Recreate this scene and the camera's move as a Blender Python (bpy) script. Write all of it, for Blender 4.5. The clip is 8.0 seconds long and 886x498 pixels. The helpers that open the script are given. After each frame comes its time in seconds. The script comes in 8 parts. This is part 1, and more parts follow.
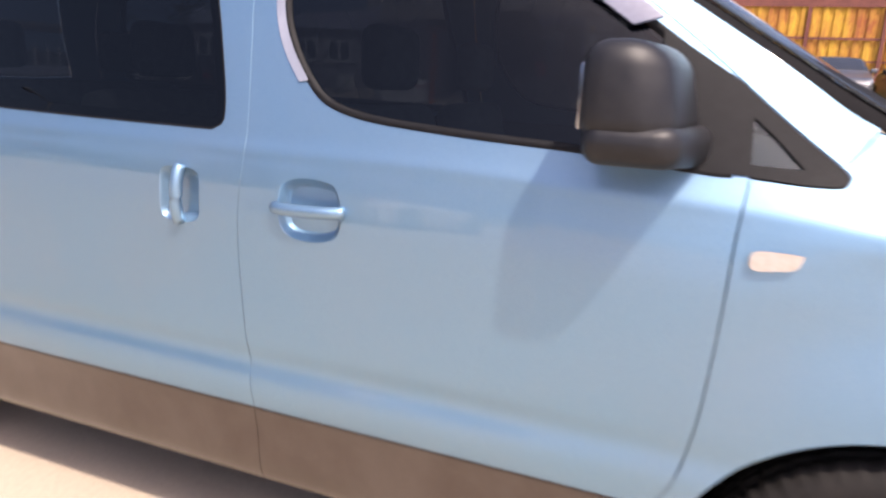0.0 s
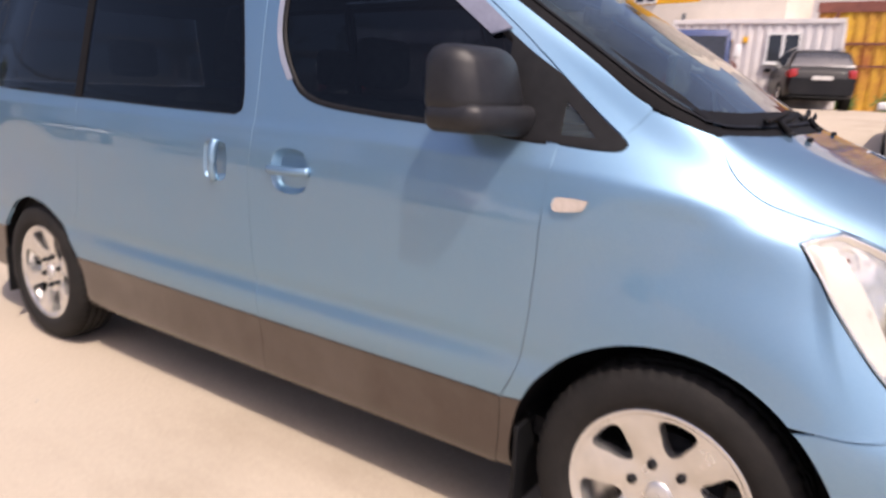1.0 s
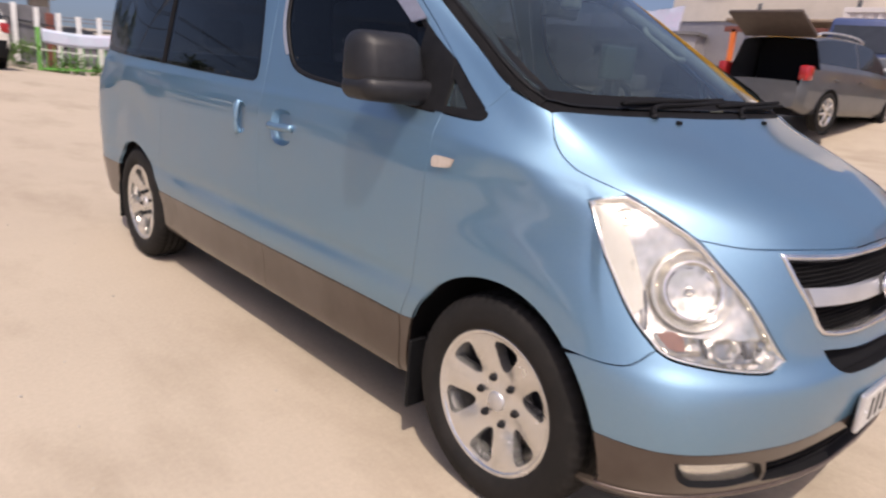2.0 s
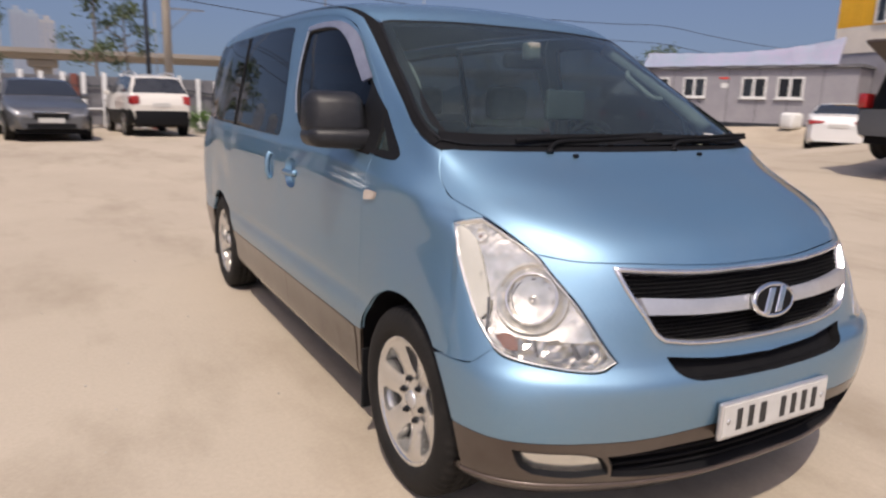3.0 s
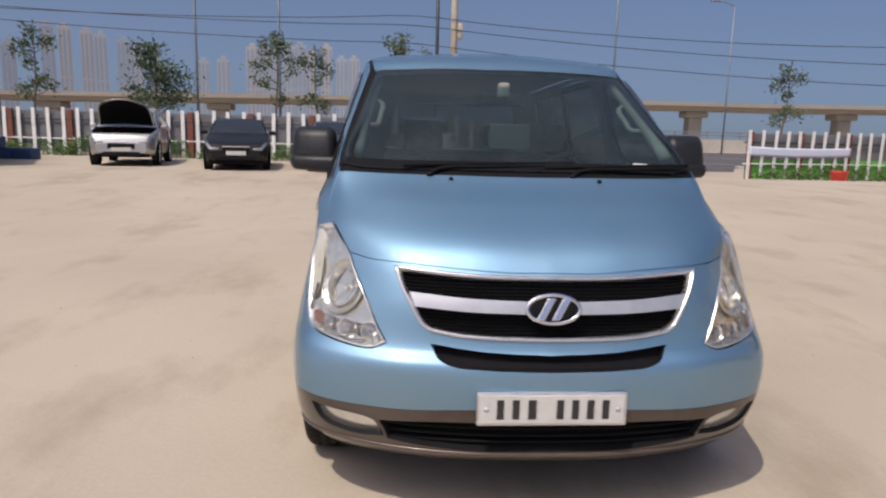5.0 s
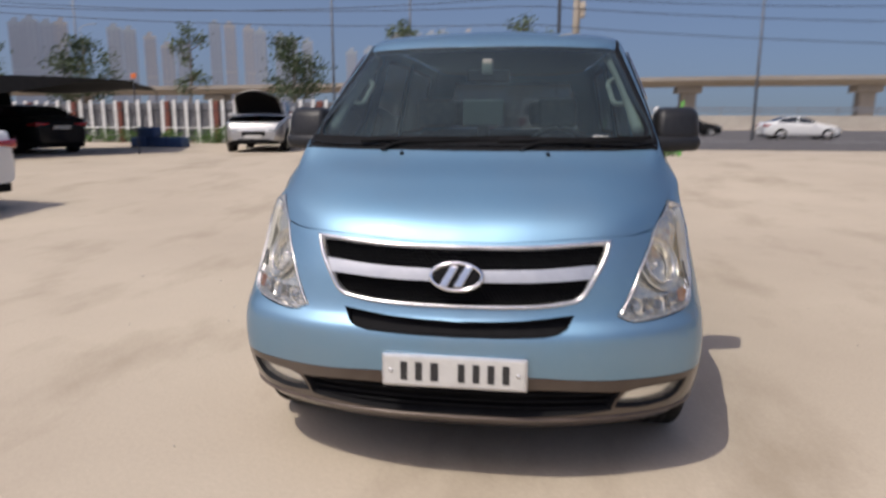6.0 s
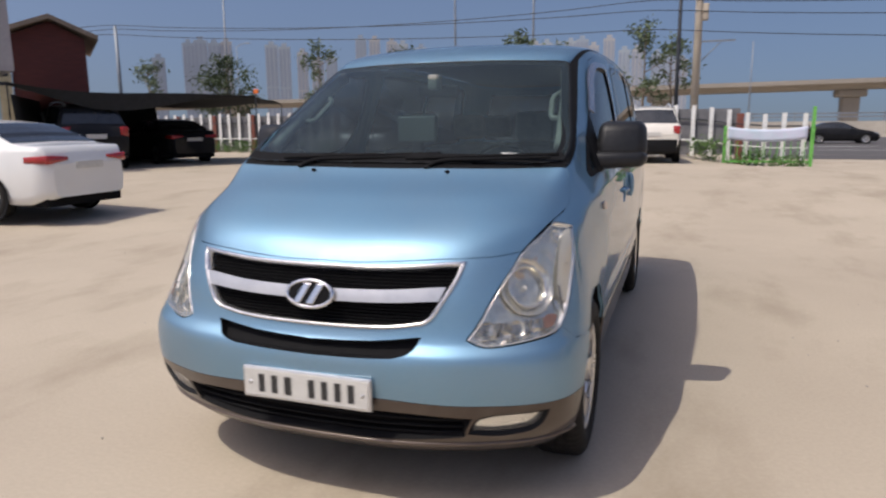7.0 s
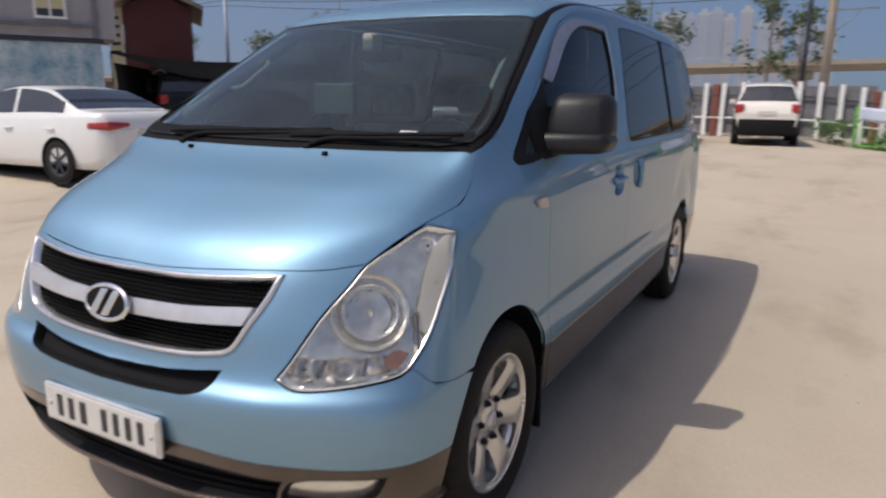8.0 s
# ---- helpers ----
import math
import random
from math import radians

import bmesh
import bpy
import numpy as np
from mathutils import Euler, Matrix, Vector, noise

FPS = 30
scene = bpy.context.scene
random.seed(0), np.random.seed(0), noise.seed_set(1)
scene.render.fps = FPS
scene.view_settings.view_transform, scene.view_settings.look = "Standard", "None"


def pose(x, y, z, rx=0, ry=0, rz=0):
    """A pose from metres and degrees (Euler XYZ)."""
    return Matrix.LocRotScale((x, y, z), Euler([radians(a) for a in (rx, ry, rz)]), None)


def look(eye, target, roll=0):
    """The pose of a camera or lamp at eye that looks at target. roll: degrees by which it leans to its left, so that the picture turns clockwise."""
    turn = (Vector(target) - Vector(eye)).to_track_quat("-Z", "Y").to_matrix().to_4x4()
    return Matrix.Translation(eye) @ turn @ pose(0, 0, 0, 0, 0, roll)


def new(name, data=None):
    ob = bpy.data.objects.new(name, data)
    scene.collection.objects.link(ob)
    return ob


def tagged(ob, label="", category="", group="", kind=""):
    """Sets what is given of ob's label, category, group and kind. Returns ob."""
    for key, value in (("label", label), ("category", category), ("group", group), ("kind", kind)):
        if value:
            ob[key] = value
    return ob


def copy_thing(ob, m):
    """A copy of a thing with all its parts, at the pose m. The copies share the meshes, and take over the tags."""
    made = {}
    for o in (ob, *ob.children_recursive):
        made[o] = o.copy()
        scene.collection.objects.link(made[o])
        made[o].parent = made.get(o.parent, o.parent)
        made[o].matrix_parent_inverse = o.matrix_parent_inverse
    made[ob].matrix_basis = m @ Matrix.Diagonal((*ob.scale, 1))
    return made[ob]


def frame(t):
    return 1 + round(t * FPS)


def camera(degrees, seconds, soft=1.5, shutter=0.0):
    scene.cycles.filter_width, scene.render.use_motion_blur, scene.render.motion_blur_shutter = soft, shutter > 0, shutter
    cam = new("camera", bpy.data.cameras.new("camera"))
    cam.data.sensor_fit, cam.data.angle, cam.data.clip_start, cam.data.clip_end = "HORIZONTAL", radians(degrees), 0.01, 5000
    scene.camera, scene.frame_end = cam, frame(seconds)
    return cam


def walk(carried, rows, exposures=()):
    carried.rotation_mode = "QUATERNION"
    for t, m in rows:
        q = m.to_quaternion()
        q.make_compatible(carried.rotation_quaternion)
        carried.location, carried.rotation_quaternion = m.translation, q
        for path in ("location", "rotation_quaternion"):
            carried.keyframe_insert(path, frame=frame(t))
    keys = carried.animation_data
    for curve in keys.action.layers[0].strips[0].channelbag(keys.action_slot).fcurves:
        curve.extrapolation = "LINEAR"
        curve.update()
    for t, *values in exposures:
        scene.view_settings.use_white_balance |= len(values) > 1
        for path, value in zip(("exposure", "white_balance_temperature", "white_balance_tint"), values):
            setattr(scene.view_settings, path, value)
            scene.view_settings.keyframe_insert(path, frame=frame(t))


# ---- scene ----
cam = camera(66.3, 8.0, soft=2.2, shutter=0.5)
PATH = [
    (0, (-2.36, 0.45, 1.394), (-0.546, 1.143, 0.914), 2.9),
    (0.5, (-2.552, 0.048, 1.428), (-0.819, 0.894, 0.897), 2.6),
    (1, (-2.575, -0.402, 1.37), (-0.964, 0.69, 0.91), 2.6),
    (1.2, (-2.563, -0.588, 1.367), (-0.994, 0.561, 0.812), 3.4),
    (1.5, (-2.546, -0.868, 1.362), (-1.038, 0.367, 0.915), 4.6),
    (1.7, (-2.516, -1.036, 1.379), (-1.078, 0.261, 0.879), 5.5),
    (2.8, (-2.11, -1.996, 1.449), (-1.074, -0.351, 0.981), 2.1),
    (3, (-1.99, -2.119, 1.451), (-1.032, -0.415, 1.028), 1.7),
    (3.5, (-1.659, -2.417, 1.477), (-0.978, -0.585, 1.053), 1.3),
    (4, (-1.321, -2.697, 1.491), (-0.837, -0.815, 1.018), 2.7),
    (4.5, (-0.912, -2.909, 1.508), (-0.71, -0.969, 1.065), 1.7),
    (4.7, (-0.747, -2.998, 1.493), (-0.584, -1.04, 1.119), 1.4),
    (5.8, (0.025, -3.251, 1.437), (-0.098, -1.28, 1.121), 1.1),
    (6, (0.288, -3.213, 1.438), (0.017, -1.269, 1.052), 0.1),
    (6.2, (0.500, -3.185, 1.452), (0.160, -1.247, 1.018), -0.4),
    (6.5, (0.817, -3.126, 1.473), (0.375, -1.209, 1.109), -1.1),
    (7, (1.296, -2.958, 1.472), (0.643, -1.102, 1.112), -0.5),
    (7.5, (1.645, -2.549, 1.456), (0.905, -0.739, 1.039), 0.5),
    (8, (1.828, -2.008, 1.458), (0.882, -0.299, 1.025), 0.5),
]
EXPOSURES = [(0, 1.06, 6900, 18), (0.5, 0.83, 6950, 18), (1.0, 0.57, 6900, 17), (1.5, 0.44, 6900, 16), (2.8, 0.06, 6850, 12), (3.5, 0.07, 6700, 11), (4.5, -0.03, 6600, 10), (6.5, 0.0, 6500, 8), (8, -0.04, 6500, 7)]
walk(cam, [(t, look(eye, target, roll)) for t, eye, target, roll in PATH], EXPOSURES)

# ---- sky and sun ----
SUN_FROM = Vector((-0.36, -0.455, 1.0)).normalized()
world = bpy.data.worlds.new("world")
scene.world = world
world.use_nodes = True
wt = world.node_tree
sky = wt.nodes.new("ShaderNodeTexSky")
sky.sky_type = "NISHITA"
sky.sun_disc = False
sky.sun_elevation = math.asin(SUN_FROM.z)
sky.sun_rotation = math.atan2(SUN_FROM.x, SUN_FROM.y)
sky.air_density, sky.dust_density, sky.ozone_density = 1.0, 4.8, 5.0
tone = wt.nodes.new("ShaderNodeMix")
tone.data_type, tone.blend_type = "RGBA", "MULTIPLY"
tone.inputs[0].default_value = 1.0
tone.inputs[7].default_value = (1.04, 0.97, 1.01, 1)
place = wt.nodes.new("ShaderNodeTexCoord")
lift = wt.nodes.new("ShaderNodeMapping")
lift.inputs["Location"].default_value = (0, 0, 0.10)
steady = wt.nodes.new("ShaderNodeVectorMath")
steady.operation = "NORMALIZE"
wt.links.new(place.outputs["Generated"], lift.inputs["Vector"])
wt.links.new(lift.outputs[0], steady.inputs[0])
wt.links.new(steady.outputs[0], sky.inputs[0])
wt.links.new(sky.outputs[0], tone.inputs[6])
wt.links.new(tone.outputs[2], wt.nodes["Background"].inputs[0])
wt.nodes["Background"].inputs[1].default_value = 0.116
sun = new("sun", bpy.data.lights.new("sun", "SUN"))
sun.data.energy, sun.data.angle, sun.data.color = 2.9, radians(0.55), (1.0, 0.915, 0.81)
sun.matrix_world = look(SUN_FROM * 30, (0, 0, 0))
scene.view_settings.exposure = 0.0

# ---- building helpers ----
from mathutils.bvhtree import BVHTree
from mathutils.geometry import delaunay_2d_cdt


def mesh_of(name, verts, faces, mat=None, smooth=True):
    me = bpy.data.meshes.new(name)
    me.from_pydata([tuple(v) for v in verts], [], [tuple(f) for f in faces])
    if smooth:
        me.polygons.foreach_set("use_smooth", [True] * len(me.polygons))
    if mat:
        me.materials.append(mat)
    me.update()
    return me


def spline(points, count, closed=False):
    """Evenly spread points on a centripetal curve through the given ones."""
    p = np.asarray(points, float)
    if closed:
        p = np.vstack([p[-1], p, p[0], p[1]])
    else:
        p = np.vstack([2 * p[0] - p[1], p, 2 * p[-1] - p[-2]])
    out = []
    for i in range(1, len(p) - 2):
        a, b, c, d = p[i - 1], p[i], p[i + 1], p[i + 2]
        t = np.cumsum([0] + [max(np.linalg.norm(v - u), 1e-6) ** 0.5 for u, v in ((a, b), (b, c), (c, d))])
        for s in np.linspace(t[1], t[2], 24, endpoint=False):
            a1 = (t[1] - s) / (t[1] - t[0]) * a + (s - t[0]) / (t[1] - t[0]) * b
            a2 = (t[2] - s) / (t[2] - t[1]) * b + (s - t[1]) / (t[2] - t[1]) * c
            a3 = (t[3] - s) / (t[3] - t[2]) * c + (s - t[2]) / (t[3] - t[2]) * d
            b1 = (t[2] - s) / (t[2] - t[0]) * a1 + (s - t[0]) / (t[2] - t[0]) * a2
            b2 = (t[3] - s) / (t[3] - t[1]) * a2 + (s - t[1]) / (t[3] - t[1]) * a3
            out.append((t[2] - s) / (t[2] - t[1]) * b1 + (s - t[1]) / (t[2] - t[1]) * b2)
    out = np.array(out + [p[-2]]) if not closed else np.array(out + [out[0]])
    far = np.r_[0, np.cumsum(np.linalg.norm(np.diff(out, axis=0), axis=1))]
    want = np.linspace(0, far[-1], count + (1 if closed else 0))
    got = np.stack([np.interp(want, far, out[:, k]) for k in range(out.shape[1])], 1)
    return got[:-1] if closed else got


def through_nodes(nodes, per):
    """A curve through the nodes with the same number of steps between each two."""
    p = np.asarray(nodes, float)
    n = len(p)
    d = np.zeros_like(p)
    h = np.linalg.norm(np.diff(p, axis=0), axis=1)[:, None] ** 0.5 + 1e-9
    s = np.diff(p, axis=0) / h
    d[1:-1] = (s[:-1] * h[1:] + s[1:] * h[:-1]) / (h[1:] + h[:-1])
    d[0], d[-1] = s[0], s[-1]
    out = []
    for i in range(n - 1):
        for t in np.linspace(0, 1, per, endpoint=False):
            a, b = 2 * t**3 - 3 * t**2 + 1, t**3 - 2 * t**2 + t
            c, e = 1 - a, t**3 - t**2
            out.append(a * p[i] + b * h[i] * d[i] + c * p[i + 1] + e * h[i] * d[i + 1])
    return np.array(out + [p[-1]])


# ---- the van's skin: level lines round the half body, nose to tail ----
SIDE_Y = (0.0, 0.5, 1.5, 2.7, 3.5)


def level(front, side_x, side_z, tail, side_y=SIDE_Y):
    rows = list(front)
    rows += [(x, y, z) for x, y, z in zip(side_x, side_y, side_z)]
    return rows + list(tail)


def flat(z, front, side_x, tail):
    return level([(x, y, z) for x, y in front], side_x, [z] * 5, [(x, y, z) for x, y in tail])


SILL_FOOT = flat(0.245, [(0, -0.74), (0.3, -0.725), (0.57, -0.66), (0.80, -0.54), (0.895, -0.40)], (0.90, 0.90, 0.90, 0.90, 0.89), [(0.84, 3.98), (0.5, 4.10), (0, 4.12)])
SILL_EDGE = flat(0.303, [(0, -0.795), (0.3, -0.78), (0.585, -0.71), (0.843, -0.57), (0.948, -0.40)], (0.938, 0.93, 0.93, 0.93, 0.92), [(0.86, 4.00), (0.5, 4.14), (0, 4.16)])
CLADDING_LINE = flat(0.44, [(0, -0.824), (0.3, -0.809), (0.604, -0.752), (0.884, -0.604), (0.970, -0.43)], (0.966, 0.945, 0.945, 0.945, 0.94), [(0.88, 4.03), (0.5, 4.17), (0, 4.19)])
BUMPER_LINE = flat(0.58, [(0, -0.842), (0.3, -0.827), (0.61, -0.769), (0.898, -0.606), (0.975, -0.43)], (0.978, 0.965, 0.965, 0.965, 0.958), [(0.89, 4.05), (0.5, 4.18), (0, 4.20)])
ARCH_LINE = flat(0.648, [(0, -0.834), (0.3, -0.819), (0.61, -0.763), (0.889, -0.594), (0.970, -0.415)], (0.974, 0.957, 0.957, 0.957, 0.952), [(0.89, 4.06), (0.5, 4.19), (0, 4.21)])
LAMP_FOOT_LINE = flat(0.696, [(0, -0.795), (0.3, -0.782), (0.598, -0.728), (0.872, -0.570), (0.961, -0.398)], (0.969, 0.963, 0.964, 0.964, 0.957), [(0.89, 4.07), (0.5, 4.20), (0, 4.22)])
GRILLE_LINE = flat(0.86, [(0, -0.765), (0.3, -0.75), (0.582, -0.685), (0.832, -0.50), (0.935, -0.325)], (0.960, 0.967, 0.969, 0.969, 0.96), [(0.89, 4.08), (0.5, 4.20), (0, 4.22)])
NOSE_LINE = level([(0, -0.715, 0.965), (0.3, -0.70, 0.968), (0.57, -0.635, 0.982), (0.785, -0.44, 1.02), (0.895, -0.265, 1.05)],
          (0.946, 0.966, 0.972, 0.971, 0.96), (1.06, 1.065, 1.07, 1.07, 1.07), [(0.885, 4.05, 1.07), (0.5, 4.18, 1.07), (0, 4.20, 1.07)])
HOOD_RISE = level([(0, -0.643, 1.044), (0.3, -0.633, 1.049), (0.565, -0.572, 1.055), (0.765, -0.392, 1.088), (0.868, -0.215, 1.10)],
          (0.935, 0.961, 0.970, 0.970, 0.958), (1.115, 1.135, 1.152, 1.157, 1.157), [(0.875, 4.03, 1.14), (0.5, 4.16, 1.14), (0, 4.18, 1.14)])
HOOD_LINE = level([(0, -0.40, 1.168), (0.3, -0.395, 1.168), (0.57, -0.355, 1.17), (0.765, -0.235, 1.17), (0.85, -0.10, 1.175)],
          (0.905, 0.942, 0.950, 0.950, 0.941), (1.185, 1.20, 1.215, 1.225, 1.23), [(0.86, 3.99, 1.225), (0.5, 4.13, 1.225), (0, 4.15, 1.225)], (0.06, 0.5, 1.5, 2.7, 3.5))
COWL_LINE = level([(0, -0.12, 1.281), (0.3, -0.115, 1.281), (0.57, -0.085, 1.283), (0.735, -0.04, 1.286), (0.825, 0.0, 1.288)],
          (0.872, 0.922, 0.936, 0.937, 0.927), (1.275, 1.275, 1.28, 1.29, 1.295), [(0.84, 3.96, 1.29), (0.5, 4.10, 1.29), (0, 4.12, 1.29)], (0.17, 0.55, 1.5, 2.7, 3.5))
WINDOW_LINE = level([(0, 0.31, 1.555), (0.3, 0.315, 1.553), (0.56, 0.35, 1.55), (0.715, 0.395, 1.548), (0.785, 0.45, 1.55)],
          (0.822, 0.855, 0.870, 0.875, 0.862), (1.55, 1.56, 1.57, 1.58, 1.58), [(0.795, 3.95, 1.58), (0.47, 4.06, 1.58), (0, 4.08, 1.58)], (0.57, 0.85, 1.5, 2.7, 3.45))
EAVE_LINE = level([(0, 0.745, 1.812), (0.3, 0.75, 1.810), (0.55, 0.775, 1.80), (0.685, 0.81, 1.792), (0.735, 0.875, 1.793)],
          (0.764, 0.786, 0.808, 0.814, 0.802), (1.806, 1.812, 1.825, 1.835, 1.825), [(0.735, 3.86, 1.815), (0.42, 3.98, 1.80), (0, 4.0, 1.80)], (0.98, 1.12, 1.6, 2.7, 3.38))
GUTTER_LINE = level([(0, 0.86, 1.872), (0.3, 0.865, 1.870), (0.52, 0.885, 1.862), (0.64, 0.92, 1.858), (0.70, 0.98, 1.862)],
          (0.732, 0.754, 0.777, 0.782, 0.768), (1.876, 1.890, 1.906, 1.914, 1.902), [(0.69, 3.79, 1.885), (0.4, 3.92, 1.872), (0, 3.94, 1.872)], (1.08, 1.22, 1.66, 2.7, 3.32))
ROOF_LINE = level([(0, 1.10, 1.940), (0.22, 1.105, 1.937), (0.4, 1.12, 1.929), (0.52, 1.15, 1.925), (0.575, 1.21, 1.929)],
          (0.61, 0.625, 0.64, 0.64, 0.625), (1.934, 1.940, 1.953, 1.961, 1.948), [(0.54, 3.60, 1.936), (0.32, 3.72, 1.926), (0, 3.74, 1.926)], (1.30, 1.42, 1.78, 2.65, 3.2))
ROOF_RIDGE = level([(0, 1.62, 1.982), (0, 1.63, 1.982), (0, 1.65, 1.982), (0, 1.68, 1.982), (0, 1.72, 1.983)],
          (0, 0, 0, 0, 0), (1.984, 1.985, 1.986, 1.989, 1.984), [(0, 3.10, 1.981), (0, 3.15, 1.980), (0, 3.19, 1.979)], (1.8, 1.9, 2.1, 2.6, 3.0))
LEVELS = [SILL_FOOT, SILL_EDGE, CLADDING_LINE, BUMPER_LINE, ARCH_LINE, LAMP_FOOT_LINE, GRILLE_LINE, NOSE_LINE, HOOD_RISE, HOOD_LINE, COWL_LINE, WINDOW_LINE, EAVE_LINE, GUTTER_LINE, ROOF_LINE, ROOF_RIDGE]


def skin_grid(per_u=16, per_w=10):
    across = np.array([through_nodes(row, per_u) for row in LEVELS])
    return np.array([through_nodes(across[:, k], per_w) for k in range(across.shape[1])])


SKIN = skin_grid()


def ramp01(v, a, b):
    f = np.clip((v - a) / (b - a), 0, 1)
    return f * f * (3 - 2 * f)


def softened(table, v, spread):
    """A broken line read off a table with its corners rounded over the spread."""
    at, to = table
    return sum(w * np.interp(v + d * spread, at, to) for d, w in ((-1, 0.1), (-0.6, 0.2), (-0.2, 0.2), (0.2, 0.2), (0.6, 0.2), (1, 0.1)))


def flank_relief(y, z):
    """How far the flank stands proud of the plain loft: shoulder line, wheel flares and the ledge along the doors' foot."""
    shoulder = z - softened(((-0.2, -0.05, 0.1, 0.35, 0.7, 1.0, 2.4, 3.7), (1.115, 1.150, 1.178, 1.198, 1.211, 1.222, 1.232, 1.235)), y, 0.15)
    out = softened(((-0.17, -0.12, -0.075, -0.045, -0.018, -0.004, 0.022), (0, -0.0035, -0.0066, -0.0034, 0.0034, 0.0018, 0)), shoulder, 0.012) * ramp01(y, -0.12, 0.05)
    for cy, top, deep in ((-0.03, 1.04, 1.0), (3.24, 1.005, 0.8)):
        rise = z - (top - 0.77 * (y - cy) ** 2)
        hollow = softened(((-0.24, -0.19, -0.14, -0.06, 0.0, 0.07, 0.12), (0, -0.003, -0.0075, -0.0160, -0.0148, -0.0075, 0)), rise, 0.035)
        out = out + deep * hollow * (1 - ramp01(np.abs(y - cy), 0.12, 0.50))
    ledge = softened(((0.505, 0.53, 0.565, 0.60, 0.635, 0.67, 0.71), (0, 0.0028, 0.0030, 0.0, -0.0042, -0.0015, 0)), z, 0.014)
    return out + ledge * ramp01(y, 0.5, 0.95) * (1 - ramp01(y, 2.35, 2.75))


SKIN[..., 0] += np.where(np.arange(SKIN.shape[0])[:, None] > 64, flank_relief(SKIN[..., 1], SKIN[..., 2]) * ramp01(SKIN[..., 0], 0.85, 0.90), 0.0)


# ---- materials ----
def nodes_of(name):
    m = bpy.data.materials.new(name)
    m.use_nodes = True
    return m, m.node_tree.nodes, m.node_tree.links, m.node_tree.nodes["Principled BSDF"]


def ramp_between(nt, links, fac, low, high, a=0.35, b=0.65):
    r = nt.new("ShaderNodeValToRGB")
    r.color_ramp.elements[0].position, r.color_ramp.elements[1].position = a, b
    r.color_ramp.elements[0].color, r.color_ramp.elements[1].color = (*low, 1), (*high, 1)
    links.new(fac, r.inputs[0])
    return r.outputs[0]


def noise_of(nt, links, scale, detail=4.0, rough=0.55, stretch=None):
    co = nt.new("ShaderNodeTexCoord")
    n = nt.new("ShaderNodeTexNoise")
    n.inputs["Scale"].default_value, n.inputs["Detail"].default_value, n.inputs["Roughness"].default_value = scale, detail, rough
    if stretch:
        mp = nt.new("ShaderNodeMapping")
        mp.inputs["Scale"].default_value = stretch
        links.new(co.outputs["Object"], mp.inputs[0])
        links.new(mp.outputs[0], n.inputs["Vector"])
    else:
        links.new(co.outputs["Object"], n.inputs["Vector"])
    return n.outputs["Fac"]


def surface(name, low, high, rough=0.6, scale=8.0, metal=0.0, bump=0.0, bump_scale=60.0, coat=0.0, spread=0.08, stretch=None, spec=0.5):
    """A surface with mottling at two scales and a fine relief."""
    m, nt, links, b = nodes_of(name)
    big = noise_of(nt, links, scale, stretch=stretch)
    fine = noise_of(nt, links, scale * 9, stretch=stretch)
    mix = nt.new("ShaderNodeMath")
    mix.operation = "MULTIPLY_ADD"
    mix.inputs[1].default_value = 0.35
    links.new(fine, mix.inputs[0])
    part_big = nt.new("ShaderNodeMath")
    part_big.operation = "MULTIPLY"
    part_big.inputs[1].default_value = 0.65
    links.new(big, part_big.inputs[0])
    links.new(part_big.outputs[0], mix.inputs[2])
    links.new(ramp_between(nt, links, mix.outputs[0], low, high), b.inputs["Base Color"])
    rr = nt.new("ShaderNodeMapRange")
    rr.inputs["To Min"].default_value, rr.inputs["To Max"].default_value = max(0.02, rough - spread), min(1, rough + spread)
    links.new(big, rr.inputs["Value"])
    links.new(rr.outputs[0], b.inputs["Roughness"])
    b.inputs["Metallic"].default_value = metal
    b.inputs["Coat Weight"].default_value = coat
    b.inputs["Coat Roughness"].default_value = 0.04
    b.inputs["Specular IOR Level"].default_value = spec
    if bump:
        bp = nt.new("ShaderNodeBump")
        bp.inputs["Strength"].default_value, bp.inputs["Distance"].default_value = bump, 0.004
        links.new(noise_of(nt, links, bump_scale), bp.inputs["Height"])
        links.new(bp.outputs[0], b.inputs["Normal"])
    return m


